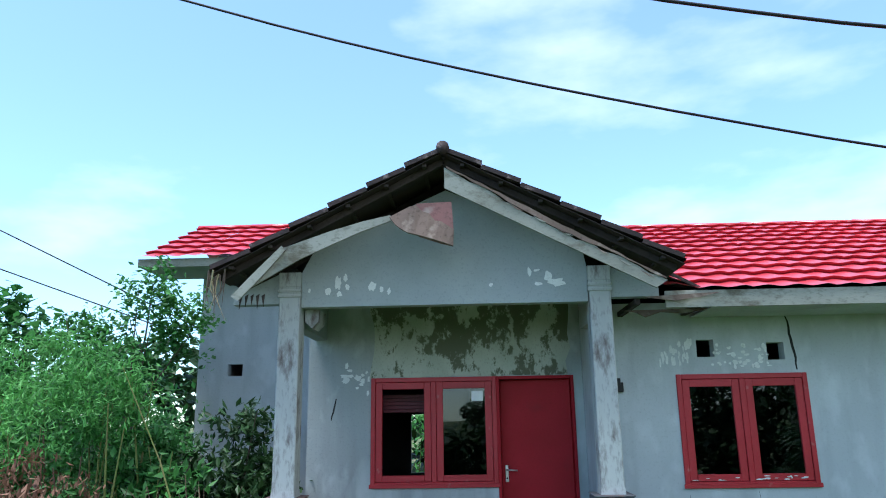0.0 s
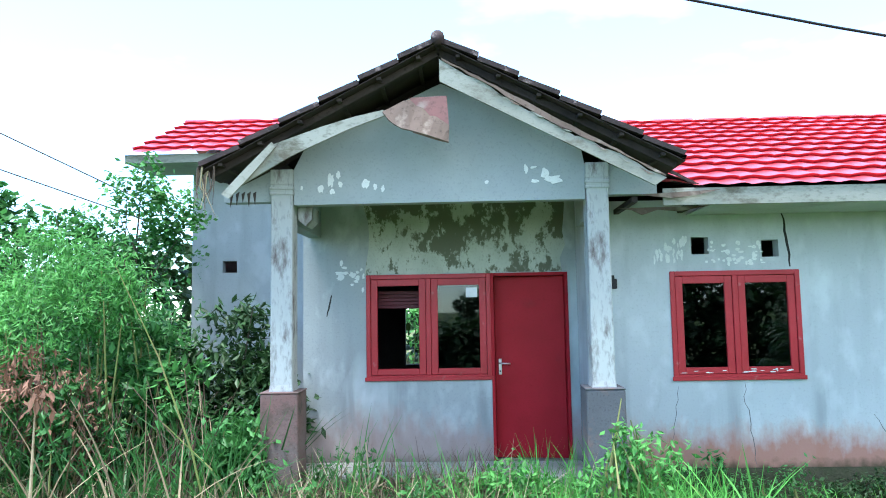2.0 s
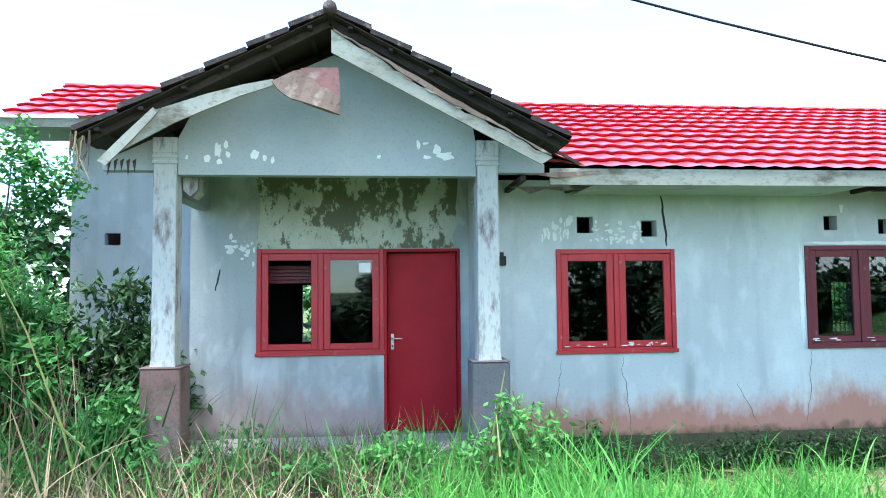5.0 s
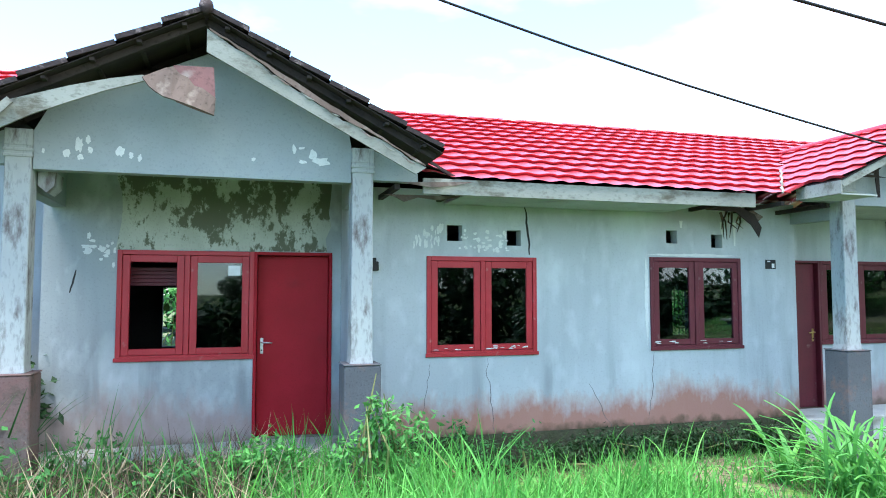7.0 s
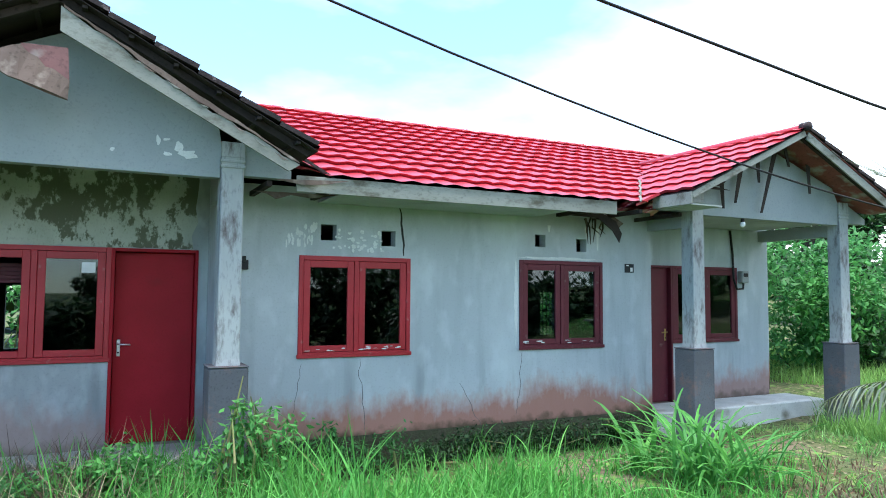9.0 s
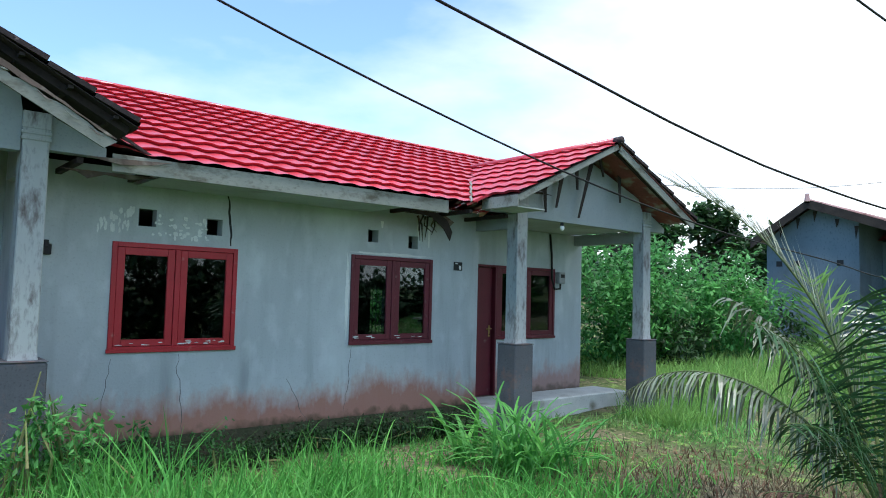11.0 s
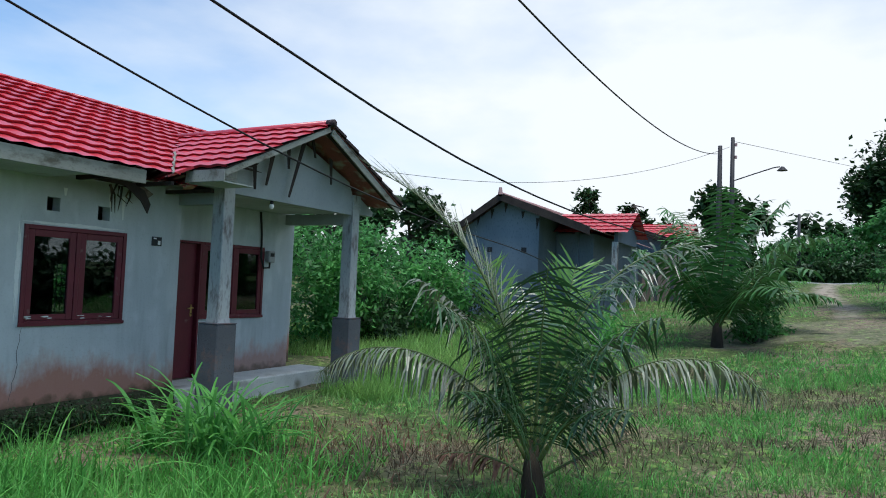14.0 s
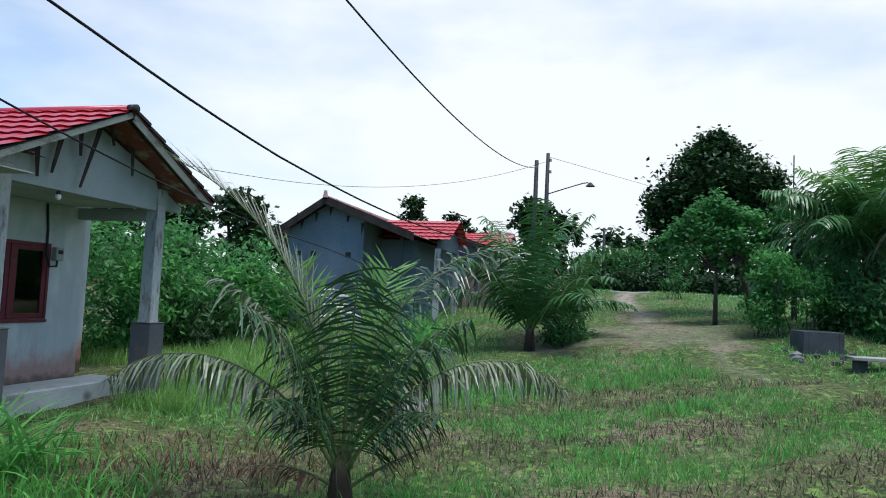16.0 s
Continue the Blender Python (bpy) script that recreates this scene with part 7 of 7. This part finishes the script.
# planter wall and road edge on the right
gz = float(ground_z(20.6, -12.6))
pl = thing("planter", (20.8, -12.6, gz), "low grey concrete planter box", "planter")
for a in ((20.2, 21.5, -12.42, -12.3), (20.2, 21.5, -13.2, -13.08), (20.2, 20.32, -13.08, -12.42), (21.38, 21.5, -13.08, -12.42)):
    part("planter_side", box(*a, gz - 0.3, gz + 0.5, bevel=0.01), M_BLOCK, pl)
part("soil", box(20.32, 21.38, -13.08, -12.42, gz - 0.3, gz + 0.4), M_GROUND, pl)
gz = float(ground_z(18.3, -13.2))
lb = thing("stone_bench", (18.3, -13.2, gz), "low pale concrete bench slab on two blocks", "bench")
part("seat", box(17.9, 18.5, -13.9, -12.7, gz + 0.2, gz + 0.27, bevel=0.01), M_SLAB, lb)
for yy in (-13.7, -13.0):
    part("block", box(18.0, 18.4, yy, yy + 0.18, gz - 0.1, gz + 0.199, bevel=0.01), M_BLOCK, lb)
rr = random.Random(8)
for i in range(16):
    sx, sy = rr.uniform(18.6, 20.6), rr.uniform(-13.4, -11.9)
    sz = float(ground_z(sx, sy))
    bm = bmesh.new()
    bmesh.ops.create_icosphere(bm, subdivisions=1, radius=rr.uniform(0.06, 0.17), matrix=Matrix.Translation((sx, sy, sz + 0.03)) @ Matrix.Diagonal((1.0, rr.uniform(0.7, 1.2), rr.uniform(0.5, 0.8), 1)))
    for q in bm.verts:
        q.co += Vector((rr.uniform(-0.02, 0.02), rr.uniform(-0.02, 0.02), rr.uniform(-0.02, 0.02)))
    ob = part("rubble_stone", bm, M_SLAB_OLD if i % 3 else M_BLOCK, None, "grey broken stone lying on bare soil beside the planter")
    tagged(ob, "", "stone", "rubble by the planter")
gz = float(ground_z(50.5, -8))
ob = part("wall_far", box(50.3, 50.6, -22, 6, gz - 0.5, gz + 1.2), M_BLOCK, None, "dark low boundary wall at the end of the track")
tagged(ob, "", "wall", "", "structure")
ry = np.linspace(-30, 8, 39)
road_v = np.array([(xx, yy, float(ground_z(xx, yy)) + dz) for yy in ry for xx, dz in ((45.3, -0.2), (45.35, 0.07), (48.2, 0.07), (48.25, -0.2))])
road_f = [(4 * i + k, 4 * i + k + 1, 4 * i + k + 5, 4 * i + k + 4) for i in range(38) for k in range(3)]
ob = mesh_obj("road", road_v, road_f, M_SLAB_PALE, None, "pale concrete road crossing the end of the track")
tagged(ob, "", "road", "", "structure")
gz = float(ground_z(12.6, -4.6))
bm = bmesh.new()
add_box(bm, 12.0, 13.3, -4.95, -4.5, gz - 0.05, gz + 0.06, 0.02)
ob = part("concrete_slab", bm, M_SLAB_OLD, None, "broken grey concrete slab lying in the grass")
tagged(ob, "", "slab")


def pole(x, y, top, r, label, lamp=False):
    gz = float(ground_z(x, y))
    p = thing("utility_pole", (x, y, gz), label, "utility pole", "utility poles")
    v, f = tube([(x, y, gz - 0.3), (x, y, (gz + top) / 2), (x, y, top)], [r * 1.2, r, r * 0.75], 10)
    mesh_obj("post", v, f, M_POLE, p, "", True)
    if lamp:
        v, f = tube([(x, y - 0.05, top - 1.75), (x, y - 0.8, top - 1.5), (x, y - 1.5, top - 1.28), (x, y - 1.72, top - 1.25)], 0.025, 6)
        mesh_obj("lamp_arm", v, f, M_POLE, p, "", True)
        bm = bmesh.new()
        bmesh.ops.create_cone(bm, segments=12, radius1=0.2, radius2=0.05, depth=0.16, cap_ends=True, matrix=Matrix.Translation((x, y - 1.8, top - 1.33)))
        part("lamp_head", bm, M_POLE, p)
        for zz in (top - 0.3, top - 0.8):
            bm = bmesh.new()
            bmesh.ops.create_cone(bm, segments=8, radius1=0.05, radius2=0.05, depth=0.12, cap_ends=True, matrix=Matrix.Translation((x, y - 0.12, zz)))
            part("insulator", bm, M_ZINC, p)
    return p


pole(31.2, -4.55, 7.55, 0.11, "dark street pole with cables")
pole(31.4, -5.0, 7.9, 0.10, "dark street pole with an arm lamp", True)
pole(52.0, -7.2, 7.0, 0.11, "dark pole farther up the road")
v, f = tube([(40.0, -16.6, 2.0), (40.0, -16.6, 9.6)], [0.05, 0.03], 6)
an = thing("antenna_pole", (40, -16.6, 2.0), "thin antenna pole above the trees", "antenna")
mesh_obj("post", v, f, M_POLE, an)


def cable(a, b, z, r, label, start=-0.25):
    """A sagging cable above the straight line a-b in plan; z(u) gives its height along it."""
    us = np.linspace(start, 1.0, 60)
    pts = [(a[0] + (b[0] - a[0]) * u, a[1] + (b[1] - a[1]) * u, z(u)) for u in us]
    v, f = tube(pts, r, 6)
    ob = mesh_obj("cable", v, f, M_CABLE, None, label, True)
    tagged(ob, "", "cable", "overhead cables")


cable((-2, -1.5), (27, -2), lambda u: float(np.interp(u, [-0.2, 0.016, 0.056, 0.096, 0.136, 0.176, 0.215, 0.255, 0.295, 0.335, 0.375, 0.415, 0.455, 0.495, 0.535, 0.575, 0.614, 0.654, 0.694, 1.0], [7.8, 5.61, 5.21, 4.854, 4.532, 4.236, 3.964, 3.712, 3.481, 3.271, 3.085, 2.926, 2.794, 2.688, 2.606, 2.538, 2.47, 2.377, 2.25, 1.9])), 0.012, "twisted black service cable hanging low")
cable((-2, -1.5), (30, -5), lambda u: float(np.interp(u, [-0.2, 0.0, 0.153, 0.19, 0.227, 0.264, 0.301, 0.337, 0.374, 0.411, 0.448, 0.485, 0.522, 0.559, 0.75, 1.0], [8.6, 6.6, 5.08, 4.76, 4.5, 4.28, 4.06, 3.84, 3.65, 3.49, 3.38, 3.28, 3.21, 3.15, 3.1, 3.3])), 0.016, "thick black overhead cable")
cable((-6, -4.5), (31.2, -4.6), lambda u: 5.075 + 6.45 * max(0.0, u - 0.44) ** 2 + 0.25 * max(0.0, u - 0.44) + 1.6 * max(0.0, 0.40 - u) ** 2, 0.014, "thin overhead cable running to the street pole")
cable((14, 8), (31.3, -4.9), lambda u: 4.95 + 7.1 * max(0.0, u - 0.4) ** 2 + 2.0 * max(0.0, 0.4 - u) ** 2, 0.008, "thin distant cable behind the roofs")
cable((31.4, -5.0), (60, -18), lambda u: 7.75 + 1.4 * u, 0.009, "thin distant cable leading up the road", 0.0)
cable((-13.4, 9.0), (-4.9, 9.0), lambda u: 7.77 - 4.17 * u, 0.018, "black cable passing behind the house", 0.0)
cable((-13.4, 9.1), (-4.9, 9.1), lambda u: 6.47 - 3.11 * u, 0.018, "black cable passing behind the house", 0.0)
